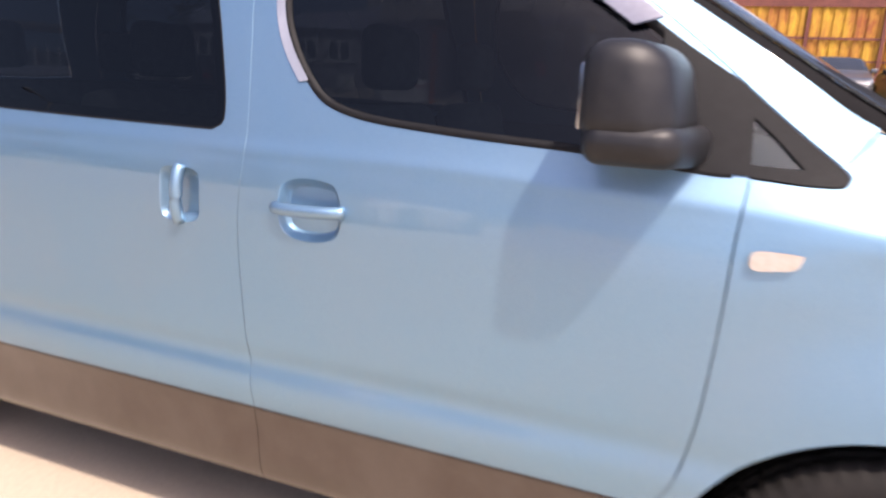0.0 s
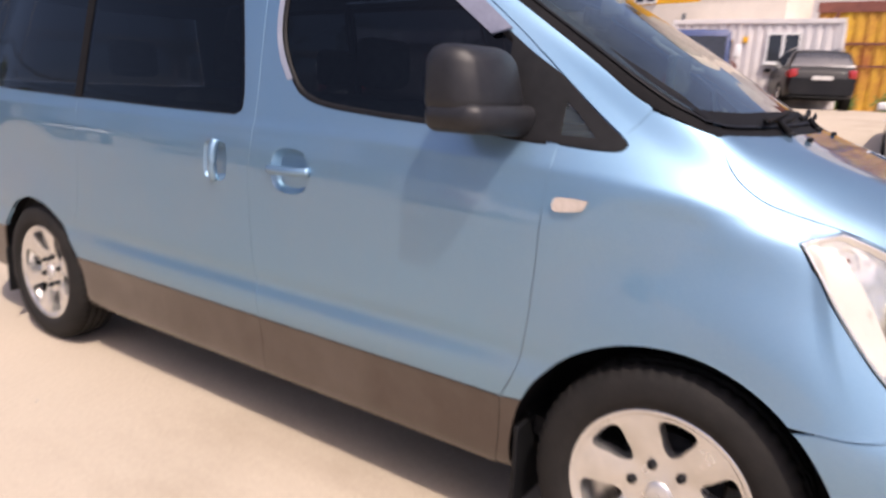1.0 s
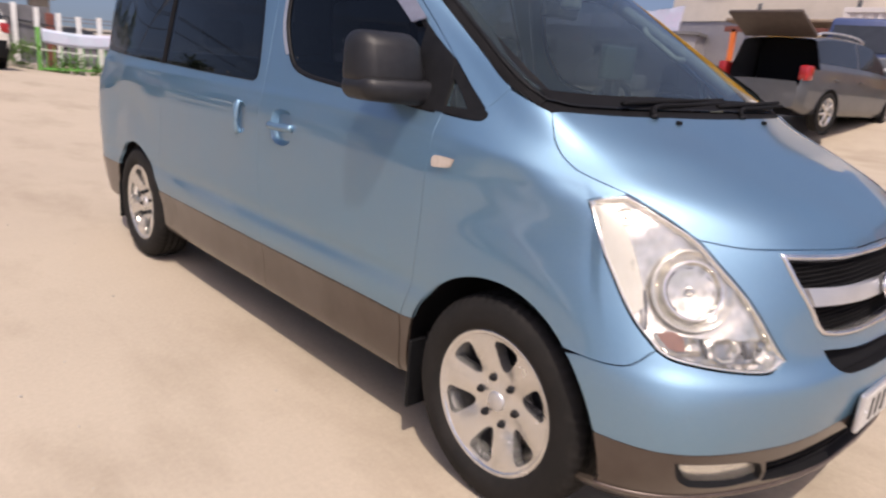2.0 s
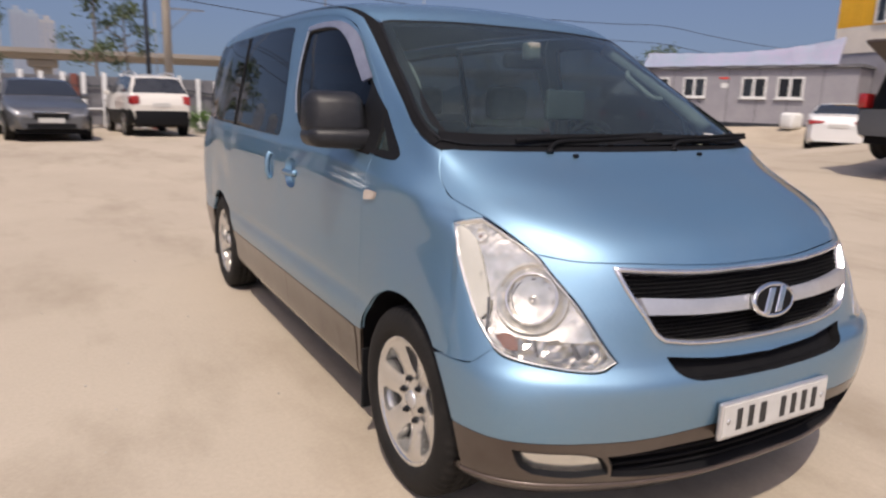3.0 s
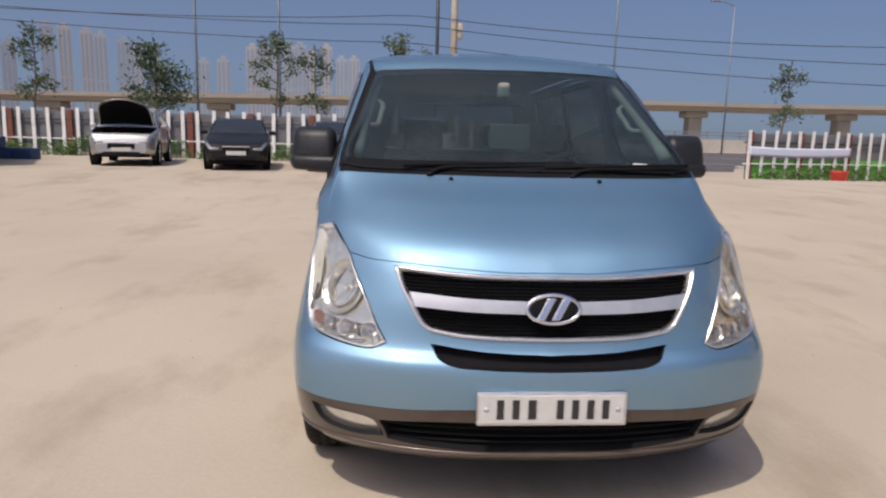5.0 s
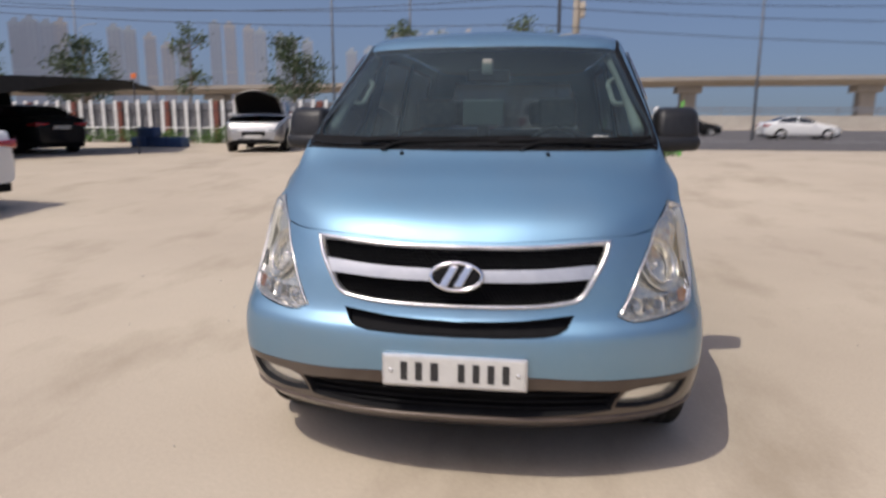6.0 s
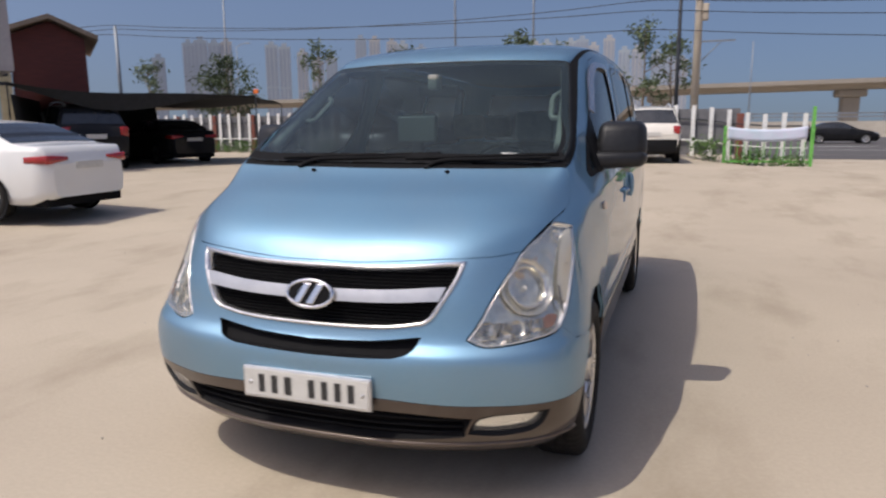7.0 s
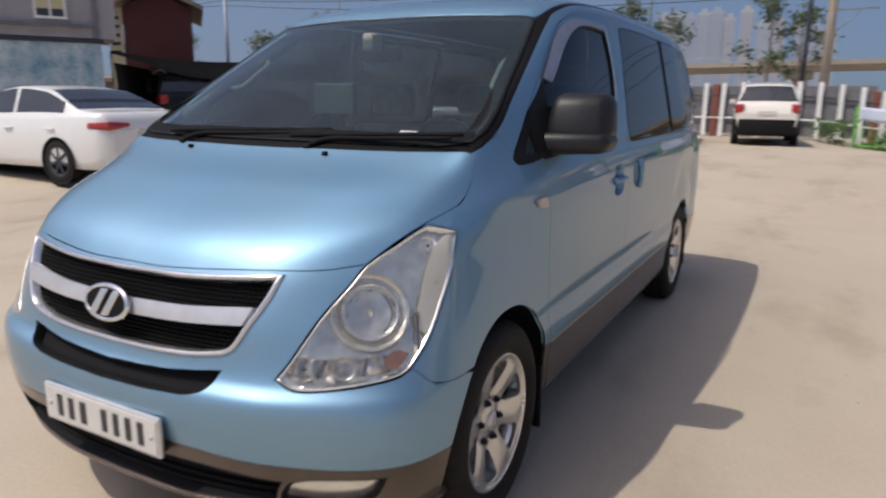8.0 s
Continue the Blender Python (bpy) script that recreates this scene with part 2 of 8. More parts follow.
def pane(name, tint, gloss=1.0, ior=1.5, rough=0.0, dust=0.0, film_tone=(0.42, 0.55, 0.54)):
    """Clear or tinted sheet glass: it lets tinted light through and mirrors by Fresnel."""
    m, nt, links, b = nodes_of(name)
    nt.remove(b)
    clear, shine, mix, fres = nt.new("ShaderNodeBsdfTransparent"), nt.new("ShaderNodeBsdfGlossy"), nt.new("ShaderNodeMixShader"), nt.new("ShaderNodeLayerWeight")
    clear.inputs[0].default_value = (*tint, 1)
    shine.inputs[0].default_value = (gloss, gloss, gloss, 1)
    shine.inputs["Roughness"].default_value = rough
    least = ((ior - 1) / (ior + 1)) ** 2
    fres.inputs["Blend"].default_value = 0.5
    fifth, rise = nt.new("ShaderNodeMath"), nt.new("ShaderNodeMath")
    fifth.operation, rise.operation = "POWER", "MULTIPLY_ADD"
    fifth.inputs[1].default_value = 5.0
    rise.inputs[1].default_value, rise.inputs[2].default_value = 1 - least, least
    links.new(fres.outputs["Facing"], fifth.inputs[0])
    links.new(fifth.outputs[0], rise.inputs[0])
    links.new(rise.outputs[0], mix.inputs[0])
    film = clear
    if dust:
        # thin uneven film of pale dust on the glass
        film, grey, veil = nt.new("ShaderNodeMixShader"), nt.new("ShaderNodeBsdfDiffuse"), nt.new("ShaderNodeMapRange")
        grey.inputs[0].default_value = (*film_tone, 1)
        veil.inputs["From Min"].default_value, veil.inputs["From Max"].default_value = 0.3, 0.7
        veil.inputs["To Min"].default_value, veil.inputs["To Max"].default_value = dust * 0.6, dust * 1.4
        links.new(noise_of(nt, links, 3.0, 5.0), veil.inputs["Value"])
        links.new(veil.outputs[0], film.inputs[0])
        links.new(clear.outputs[0], film.inputs[1])
        links.new(grey.outputs[0], film.inputs[2])
    links.new(film.outputs[0], mix.inputs[1])
    links.new(shine.outputs[0], mix.inputs[2])
    links.new(mix.outputs[0], nt["Material Output"].inputs[0])
    return m


def car_paint(name, low, high, metal=0.45, rough=0.32, dust=0.25, coat=0.9, edge=1.0):
    """Metallic lacquer: flake sparkle, clear coat, and a thin film of pale dust in patches."""
    m, nt, links, b = nodes_of(name)
    flake = noise_of(nt, links, 900.0, 1.0)
    base = ramp_between(nt, links, flake, low, high, 0.3, 0.7)
    film = noise_of(nt, links, 2.3, 6.0, 0.6)
    mx = nt.new("ShaderNodeMix")
    mx.data_type = "RGBA"
    fr = nt.new("ShaderNodeMapRange")
    fr.inputs["From Min"].default_value, fr.inputs["From Max"].default_value = 0.4, 0.75
    fr.inputs["To Min"].default_value, fr.inputs["To Max"].default_value = 0.0, dust
    links.new(film, fr.inputs["Value"])
    links.new(fr.outputs[0], mx.inputs[0])
    links.new(base, mx.inputs[6])
    mx.inputs[7].default_value = (0.42, 0.39, 0.35, 1)
    links.new(mx.outputs[2], b.inputs["Base Color"])
    b.inputs["Metallic"].default_value, b.inputs["Roughness"].default_value = metal, rough
    b.inputs["Specular Tint"].default_value = (*[edge * (0.25 + 0.6 * v) for v in high], 1)
    b.inputs["Coat Weight"].default_value, b.inputs["Coat Roughness"].default_value = coat, 0.04
    b.inputs["Coat IOR"].default_value = 1.57
    bp = nt.new("ShaderNodeBump")
    bp.inputs["Strength"].default_value, bp.inputs["Distance"].default_value = 0.08, 0.0006
    links.new(noise_of(nt, links, 240.0, 2.0), bp.inputs["Height"])
    links.new(bp.outputs[0], b.inputs["Normal"])
    return m


PAINT = car_paint("blue_metallic_lacquer", (0.170, 0.328, 0.475), (0.255, 0.428, 0.575), 0.94, 0.54, 0.12, 1.0, 0.25)
CLAD = car_paint("brown_metallic_lacquer", (0.046, 0.031, 0.024), (0.074, 0.051, 0.039), 0.40, 0.38, 0.12, 0.9)
# paler than the cladding: the lip's sun highlight is put into this brown
LIP_GLINT = surface("brown_lip_glint", (0.075, 0.053, 0.042), (0.115, 0.084, 0.068), 0.36, 12, 0.3, coat=0.5)
CHROME = surface("bright_chrome", (0.72, 0.72, 0.73), (0.85, 0.85, 0.86), 0.10, 20, 1.0, spread=0.05)
SATIN = surface("satin_silver", (0.60, 0.60, 0.61), (0.70, 0.70, 0.71), 0.40, 20, 0.8)
ALLOY = surface("silver_alloy", (0.60, 0.59, 0.57), (0.74, 0.73, 0.71), 0.24, 14, 0.85, spread=0.1)
BLACK = surface("grained_black_plastic", (0.0048, 0.0051, 0.0062), (0.0105, 0.011, 0.0125), 0.55, 30, bump=0.25, bump_scale=600, spec=0.18)
BLACK_FAR = surface("dull_black", (0.004, 0.004, 0.005), (0.009, 0.009, 0.010), 0.8, 20, spec=0.15)
MIRROR_CAP = surface("dark_grey_plastic", (0.011, 0.0115, 0.0135), (0.019, 0.0195, 0.022), 0.42, 40, bump=0.15, bump_scale=700, spec=0.35)
RUBBER = surface("tyre_rubber", (0.009, 0.0085, 0.008), (0.019, 0.017, 0.0155), 0.75, 12, bump=0.3, bump_scale=220, spec=0.25)
GLASS = pane("tinted_glass", (0.09, 0.10, 0.11), 0.9, 1.44)
SCREEN = pane("windscreen_glass", (0.52, 0.63, 0.62), 1.0, 1.55, dust=0.042)
CLEAR = pane("clear_lamp_cover", (0.96, 0.96, 0.95), 1.0, 1.48, dust=0.06, film_tone=(0.78, 0.77, 0.73))
LAMP_BODY = surface("lamp_housing", (0.82, 0.82, 0.80), (0.93, 0.93, 0.90), 0.12, 18, 0.9)
MIRROR = surface("lamp_mirror", (0.60, 0.575, 0.50), (0.86, 0.84, 0.77), 0.18, 34, 0.80, spread=0.08)
DIM_MIRROR = surface("lamp_pocket_mirror", (0.10, 0.095, 0.09), (0.70, 0.68, 0.63), 0.14, 30, 0.85, spread=0.06)
LAMP_TRIM = surface("lamp_trim", (0.60, 0.575, 0.50), (0.68, 0.655, 0.585), 0.30, 14, 0.2)
SMOKE = surface("dark_lamp_groove", (0.05, 0.05, 0.055), (0.09, 0.09, 0.095), 0.4, 30, 0.3)
BRIGHT = surface("bright_trim", (0.66, 0.66, 0.67), (0.78, 0.78, 0.79), 0.2, 20, 0.9)
AMBER = surface("amber_lens", (0.13, 0.055, 0.035), (0.24, 0.10, 0.06), 0.15, 40, coat=0.5)
CREAM_LENS = surface("cream_lens", (0.44, 0.38, 0.32), (0.54, 0.48, 0.43), 0.15, 60)
PLATE = surface("white_plate", (0.52, 0.51, 0.48), (0.62, 0.61, 0.58), 0.4, 15)
INK = surface("black_ink", (0.02, 0.02, 0.022), (0.03, 0.03, 0.03), 0.5)
SEAT = surface("grey_seat_cloth", (0.13, 0.14, 0.14), (0.20, 0.21, 0.205), 0.9, 25, bump=0.4, bump_scale=300)
TRIM = surface("pale_pillar_trim", (0.22, 0.22, 0.20), (0.30, 0.30, 0.27), 0.7, 20)
DISPLAY = surface("grey_green_display", (0.055, 0.070, 0.068), (0.085, 0.10, 0.098), 0.25, 12)
VISOR = surface("smoked_deflector", (0.15, 0.16, 0.21), (0.20, 0.21, 0.27), 0.22, 10, coat=0.8)

# ---- laying panels on the van's skin ----
SKIN_N = np.cross(np.gradient(SKIN, axis=0), np.gradient(SKIN, axis=1))
SKIN_N[0, :, 0] = 0
SKIN_N /= np.linalg.norm(SKIN_N, axis=2, keepdims=True) + 1e-12
NU, NW = SKIN.shape[:2]
PU, PW = 16, 10


def blend(table, uv):
    a, b = np.clip(uv[:, 0], 0, NU - 1.0001), np.clip(uv[:, 1], 0, NW - 1.0001)
    i, j = a.astype(int), b.astype(int)
    s, t = (a - i)[:, None], (b - j)[:, None]
    return (1 - s) * (1 - t) * table[i, j] + s * (1 - t) * table[i + 1, j] + (1 - s) * t * table[i, j + 1] + s * t * table[i + 1, j + 1]


def unit(v):
    return v / (np.linalg.norm(v, axis=-1, keepdims=True) + 1e-12)


def uv_of(points, axes=(0, 1, 2), low=0, high=None):
    """Where points lie on the skin's grid, by the given axes alone."""
    high = NU if high is None else high
    ax = list(axes)
    pts = np.asarray(points, float)[:, ax]
    grid = SKIN[low:high][:, :, ax].reshape(-1, len(ax))
    uv = np.zeros((len(pts), 2))
    for n, p in enumerate(pts):
        k = int(((grid - p) ** 2).sum(1).argmin())
        uv[n] = (k // NW + low, k % NW)
    for _ in range(4):
        here = blend(SKIN, uv)[:, ax]
        up, dn = np.minimum(uv + 0.3, (NU - 1, NW - 1)), np.maximum(uv - 0.3, 0)
        da = (blend(SKIN, np.stack([up[:, 0], uv[:, 1]], 1))[:, ax] - blend(SKIN, np.stack([dn[:, 0], uv[:, 1]], 1))[:, ax]) / (up - dn)[:, :1]
        db = (blend(SKIN, np.stack([uv[:, 0], up[:, 1]], 1))[:, ax] - blend(SKIN, np.stack([uv[:, 0], dn[:, 1]], 1))[:, ax]) / (up - dn)[:, 1:]
        off = pts - here
        aa, bb, ab = (da * da).sum(1), (db * db).sum(1), (da * db).sum(1)
        ra, rb = (da * off).sum(1), (db * off).sum(1)
        det = aa * bb - ab * ab + 1e-12
        step = np.stack([(bb * ra - ab * rb) / det, (aa * rb - ab * ra) / det], 1)
        uv = np.clip(uv + np.clip(step, -1.5, 1.5), (low, 0), (high - 1, NW - 1))
    return uv


def on_side(*yz):
    """Skin points of the flank from heights and lengths."""
    uv = uv_of([(0, y, z) for y, z in yz], (1, 2), 4 * PU - 4, 10 * PU + 6)
    return blend(SKIN, uv)


def run(points, step=0.016):
    p = np.asarray(points, float)
    if len(p) == 2:
        n = max(2, int(np.linalg.norm(p[1] - p[0]) / step))
        return p[0] + (p[1] - p[0]) * np.linspace(0, 1, n)[:, None]
    far = np.linalg.norm(np.diff(p, axis=0), axis=1).sum()
    return spline(p, max(4, int(far / step)))


def joined(*runs):
    rows = []
    for r in runs:
        for p in r:
            if not rows or np.linalg.norm(np.asarray(p) - rows[-1]) > 1e-4:
                rows.append(np.asarray(p, float))
    if np.linalg.norm(rows[0] - rows[-1]) < 1e-4:
        rows.pop()
    return np.array(rows)


def inside(poly, pts):
    x, y = pts[:, 0][:, None], pts[:, 1][:, None]
    a, b = poly, np.roll(poly, -1, 0)
    cross = ((a[:, 1] > y) != (b[:, 1] > y)) & (x < (b[:, 0] - a[:, 0]) * (y - a[:, 1]) / (b[:, 1] - a[:, 1] + 1e-15) + a[:, 0])
    return cross.sum(1) % 2 == 1


class Outline:
    """A closed line on the skin: its grid places, points, normals and the way inward."""

    def __init__(self, points, inset=0.0, uv=None):
        if uv is not None:
            self.uv = np.asarray(uv, float)
            self._frame()
            return
        self.uv = uv_of(points)
        pts = np.asarray(points, float)
        middle = np.abs(pts[:, 0]) < 1e-6
        self.uv[middle, 0] = np.where(self.uv[middle, 0] < NU / 2, 0, NU - 1)
        if inset:
            self._frame()
            moved = self.p + inset * self.inward
            moved[middle, 0] = 0
            self.uv = uv_of(moved)
            self.uv[middle, 0] = np.where(self.uv[middle, 0] < NU / 2, 0, NU - 1)
        self._frame()

    def _frame(self):
        self.p, self.n = blend(SKIN, self.uv), unit(blend(SKIN_N, self.uv))
        t = unit(np.roll(self.p, -1, 0) - np.roll(self.p, 1, 0))
        a, b = self.uv, np.roll(self.uv, -1, 0)
        turn = np.sign((a[:, 0] * b[:, 1] - b[:, 0] * a[:, 1]).sum())
        self.inward = unit(np.cross(self.n, t)) * turn
        mid = np.abs(self.p[:, 0]) < 1e-4
        for k in np.flatnonzero(mid):
            for j in (k - 1, (k + 1) % len(self.p)):
                if not mid[j]:
                    self.inward[k] = unit(self.inward[j] * (0, 1, 1))
                    self.n[k] = unit(self.n[k] * (0, 1, 1))


def part(name, me, parent, label=""):
    ob = new(name, me)
    ob.parent = parent
    return tagged(ob, label) if label else ob


def built(name, verts, faces, normals, mat):
    me = bpy.data.meshes.new(name)
    me.from_pydata([tuple(v) for v in verts], [], [tuple(f) for f in faces])
    me.polygons.foreach_set("use_smooth", [True] * len(me.polygons))
    me.materials.append(mat)
    me.update()
    if normals is not None:
        me.normals_split_custom_set_from_vertices([tuple(n) for n in normals])
    return me


def patch(name, outline, mat, holes=(), lift=0.0, lip=0.014, side=1, both=False, shape=None, facets=False):
    """A sheet of the skin inside an outline, less its holes, with a turned-in edge. both: it spans the middle of the van."""
    rings = [outline] + list(holes)
    pts, edges = [], []
    for r in rings:
        base = len(pts)
        pts += [tuple(q) for q in r.uv]
        edges += [(base + k, base + (k + 1) % len(r.uv)) for k in range(len(r.uv))]
    low, high = outline.uv.min(0), outline.uv.max(0)
    ga, gb = np.meshgrid(np.arange(math.ceil(low[0]), int(high[0]) + 1), np.arange(math.ceil(low[1]), int(high[1]) + 1), indexing="ij")
    grid = np.stack([ga.ravel(), gb.ravel()], 1).astype(float)
    if len(grid):
        ok = inside(outline.uv, grid)
        for h in holes:
            ok &= ~inside(h.uv, grid)
        edge = np.array(pts)
        grid = grid[ok]
        if len(grid):
            near = ((grid[:, None] - edge[None]) ** 2).sum(2).min(1) < 0.09
            grid = grid[~near]
        pts += [tuple(q) for q in grid]
    vs, _, fs, *_ = delaunay_2d_cdt([Vector(q) for q in pts], edges, [], 0, 1e-5)
    uv = np.array([tuple(v) for v in vs])
    fs = np.array([tuple(f) for f in fs])
    mid = uv[fs].mean(1)
    keep = inside(outline.uv, mid)
    for h in holes:
        keep &= ~inside(h.uv, mid)
    fs = fs[keep]
    a, b, c = uv[fs[:, 0]], uv[fs[:, 1]], uv[fs[:, 2]]
    area = (b[:, 0] - a[:, 0]) * (c[:, 1] - a[:, 1]) - (b[:, 1] - a[:, 1]) * (c[:, 0] - a[:, 0])
    fs = fs[np.abs(area) > 1e-7]
    area = area[np.abs(area) > 1e-7]
    fs[area < 0] = fs[area < 0][:, ::-1]
    used = np.unique(fs)
    back = np.full(len(uv), -1)
    back[used] = np.arange(len(used))
    uv, fs = uv[used], back[fs]
    p, n = blend(SKIN, uv), unit(blend(SKIN_N, uv))
    p = p + lift * n
    if shape is not None:
        p = shape(p, n, uv)
    verts, faces, normals = [tuple(v) for v in p], [tuple(f) for f in fs], [tuple(v) for v in n]
    count = {}
    for f in faces:
        for k in range(3):
            e = (f[k], f[(k + 1) % 3])
            count[e] = 1
    rim = [e for e in count if (e[1], e[0]) not in count and not (both and abs(p[e[0], 0]) < 1e-5 and abs(p[e[1], 0]) < 1e-5)]
    if lip:
        made = {}
        for k in {v for e in rim for v in e}:
            made[k] = len(verts)
            verts += [tuple(p[k]), tuple(p[k] - lip * n[k])]
            normals += [tuple(n[k])] * 2
        for i, j in rim:
            faces.append((made[j], made[i], made[i] + 1, made[j] + 1))
    verts, normals = np.array(verts), np.array(normals)
    if both:
        verts[np.abs(verts[:, 0]) < 4e-4, 0] = 0
        m = len(verts)
        flip = verts * (-1, 1, 1)
        centre = {k: k for k in range(m) if abs(verts[k, 0]) < 1e-5}
        faces += [tuple(centre.get(k, k + m) for k in f[::-1]) for f in faces]
        verts, normals = np.vstack([verts, flip]), np.vstack([normals, normals * (-1, 1, 1)])
    elif side < 0:
        verts, normals, faces = verts * (-1, 1, 1), normals * (-1, 1, 1), [f[::-1] for f in faces]
    me = built(name, verts, faces, normals if shape is None else None, mat)
    if facets:
        me.polygons.foreach_set("use_smooth", [False] * len(me.polygons))
    return me


def sweep(name, outline, profile, mat, side=1, both=False, closed=True):
    """A moulding along an outline; profile: how far inward and how far out."""
    rows = np.array([outline.p + s * outline.inward + h * outline.n for s, h in profile])
    k, m = rows.shape[:2]
    if both:
        skip = np.abs(outline.p[:, 0]) < 1e-5
    verts = rows.reshape(-1, 3)
    faces = []
    for i in range(k - 1):
        for j in range(m if closed else m - 1):
            j2 = (j + 1) % m
            if both and skip[j] and skip[j2]:
                continue
            faces.append((i * m + j, i * m + j2, (i + 1) * m + j2, (i + 1) * m + j))
    a, b, c = verts[faces[0][0]], verts[faces[0][1]], verts[faces[0][2]]
    out = np.cross(b - a, c - a) @ outline.n[0]
    verts, faces = [tuple(v) for v in verts], list(faces)
    bm = bmesh.new()
    for s in ((1, -1) if both else (side,)):
        vs = [bm.verts.new((s * v[0], v[1], v[2])) for v in verts]
        for f in faces:
            bm.faces.new([vs[q] for q in (f if (s > 0) else f[::-1])])
    if both:
        bmesh.ops.remove_doubles(bm, verts=bm.verts, dist=1e-4)
    bmesh.ops.recalc_face_normals(bm, faces=bm.faces)
    me = bpy.data.meshes.new(name)
    bm.to_mesh(me)
    bm.free()
    me.polygons.foreach_set("use_smooth", [True] * len(me.polygons))
    me.materials.append(mat)
    return me


def from_bm(name, bm, mat, smooth=True):
    me = bpy.data.meshes.new(name)
    bm.to_mesh(me)
    bm.free()
    if smooth:
        me.polygons.foreach_set("use_smooth", [True] * len(me.polygons))
    me.materials.append(mat)
    return me


def box(bm, x0, x1, y0, y1, z0, z1, bevel=0.0, seg=2, m=None):
    made = bmesh.ops.create_cube(bm, size=1, matrix=Matrix.Translation(((x0 + x1) / 2, (y0 + y1) / 2, (z0 + z1) / 2)) @ Matrix.Diagonal((abs(x1 - x0), abs(y1 - y0), abs(z1 - z0), 1)))
    vs = made["verts"]
    if bevel:
        es = list({e for v in vs for e in v.link_edges})
        got = bmesh.ops.bevel(bm, geom=es, offset=bevel, segments=seg, profile=0.5, affect="EDGES")
        vs = list({v for f in got["faces"] for v in f.verts} | {v for v in vs if v.is_valid})
    if m is not None:
        bmesh.ops.transform(bm, matrix=m, verts=[v for v in vs if v.is_valid])


def box_mesh(name, mat, *sizes, bevel=0.0, seg=2, m=None):
    bm = bmesh.new()
    box(bm, *sizes, bevel=bevel, seg=seg, m=m)
    return from_bm(name, bm, mat, bevel > 0.02)


def tube(name, points, radius, mat, sides=8, count=0, taper=1.0):
    """A round bar along a line."""
    p = spline(points, count) if count else np.asarray(points, float)
    t = unit(np.gradient(p, axis=0))
    ref = np.array([0, 0, 1.0]) if abs(t[0][2]) < 0.9 else np.array([1.0, 0, 0])
    verts, faces = [], []
    for k, (q, d) in enumerate(zip(p, t)):
        u = unit(np.cross(d, ref))
        w = np.cross(u, d)
        r = radius * (1 + (taper - 1) * k / max(1, len(p) - 1))
        verts += [tuple(q + r * (math.cos(a) * u + math.sin(a) * w)) for a in np.linspace(0, 2 * math.pi, sides, endpoint=False)]
    for k in range(len(p) - 1):
        faces += [(k * sides + s, k * sides + (s + 1) % sides, (k + 1) * sides + (s + 1) % sides, (k + 1) * sides + s) for s in range(sides)]
    faces += [tuple(range(sides))[::-1], tuple(range((len(p) - 1) * sides, len(p) * sides))]
    return mesh_of(name, verts, faces, mat)


def turned(name, profile, mat, m, seg=64, lump=None, smooth=True):
    """A body of revolution about its own x axis; profile: along the axis, radius."""
    verts, faces = [], []
    k = len(profile)
    for s in range(seg):
        a = 2 * math.pi * s / seg
        for i, (x, r) in enumerate(profile):
            rr = r + (lump(i, s) if lump else 0)
            verts.append(tuple(m @ Vector((x, rr * math.cos(a), rr * math.sin(a)))))
    for s in range(seg):
        t = (s + 1) % seg
        faces += [(s * k + i, t * k + i, t * k + i + 1, s * k + i + 1) for i in range(k - 1)]
    bm = bmesh.new()
    vs = [bm.verts.new(v) for v in verts]
    for f in faces:
        bm.faces.new([vs[q] for q in f])
    bmesh.ops.remove_doubles(bm, verts=bm.verts, dist=1e-5)
    bmesh.ops.recalc_face_normals(bm, faces=bm.faces)
    return from_bm(name, bm, mat, smooth)


# ---- the van ----
van = tagged(new("van"), "light blue metallic passenger van with brown lower cladding, parked on concrete", "van")
GAP = 0.0022


def arch(cy, r, start, end, cz=0.335, n=110):
    return on_side(*[(cy + r * math.cos(radians(a)), cz + r * math.sin(radians(a))) for a in np.linspace(start, end, n)])


HOOD_LIP = run([(0, -0.712, 0.969), (0.172, -0.709, 0.969), (0.394, -0.678, 0.981), (0.576, -0.626, 0.990), (0.667, -0.568, 0.992), (0.746, -0.492, 1.003)])
HOOD_SIDE = run([(0.746, -0.492, 1.003), (0.785, -0.406, 1.053), (0.822, -0.298, 1.096), (0.85, -0.20, 1.125), (0.86, -0.135, 1.147), (0.855, -0.06, 1.205), (0.822, -0.008, 1.285)])
HOOD_REAR = run([(0.822, -0.008, 1.285), (0.576, -0.081, 1.284), (0.215, -0.115, 1.282), (0, -0.12, 1.281)])
LAMP_IN = run([(0.822, -0.300, 1.092), (0.793, -0.394, 1.056), (0.746, -0.492, 1.003), (0.725, -0.546, 0.954), (0.679, -0.626, 0.868), (0.622, -0.70, 0.749), (0.596, -0.727, 0.709)])
LAMP_LOW = run([(0.596, -0.727, 0.709), (0.655, -0.716, 0.685), (0.787, -0.639, 0.691), (0.883, -0.538, 0.709), (0.90, -0.505, 0.727)])
LAMP_OUT = run([(0.90, -0.505, 0.727), (0.918, -0.43, 0.797), (0.922, -0.355, 0.89), (0.915, -0.300, 0.96), (0.897, -0.225, 1.073)])
LAMP_TOP = run([(0.897, -0.225, 1.073), (0.87, -0.255, 1.083), (0.822, -0.300, 1.092)])
SEAM = run([(0.90, -0.505, 0.727), (0.937, -0.459, 0.676), (0.957, -0.40, 0.664), (0.964, -0.33, 0.662)])
ARCH_F, ARCH_R = arch(0.008, 0.433, -8, 188), arch(3.19, 0.412, -8, 188)


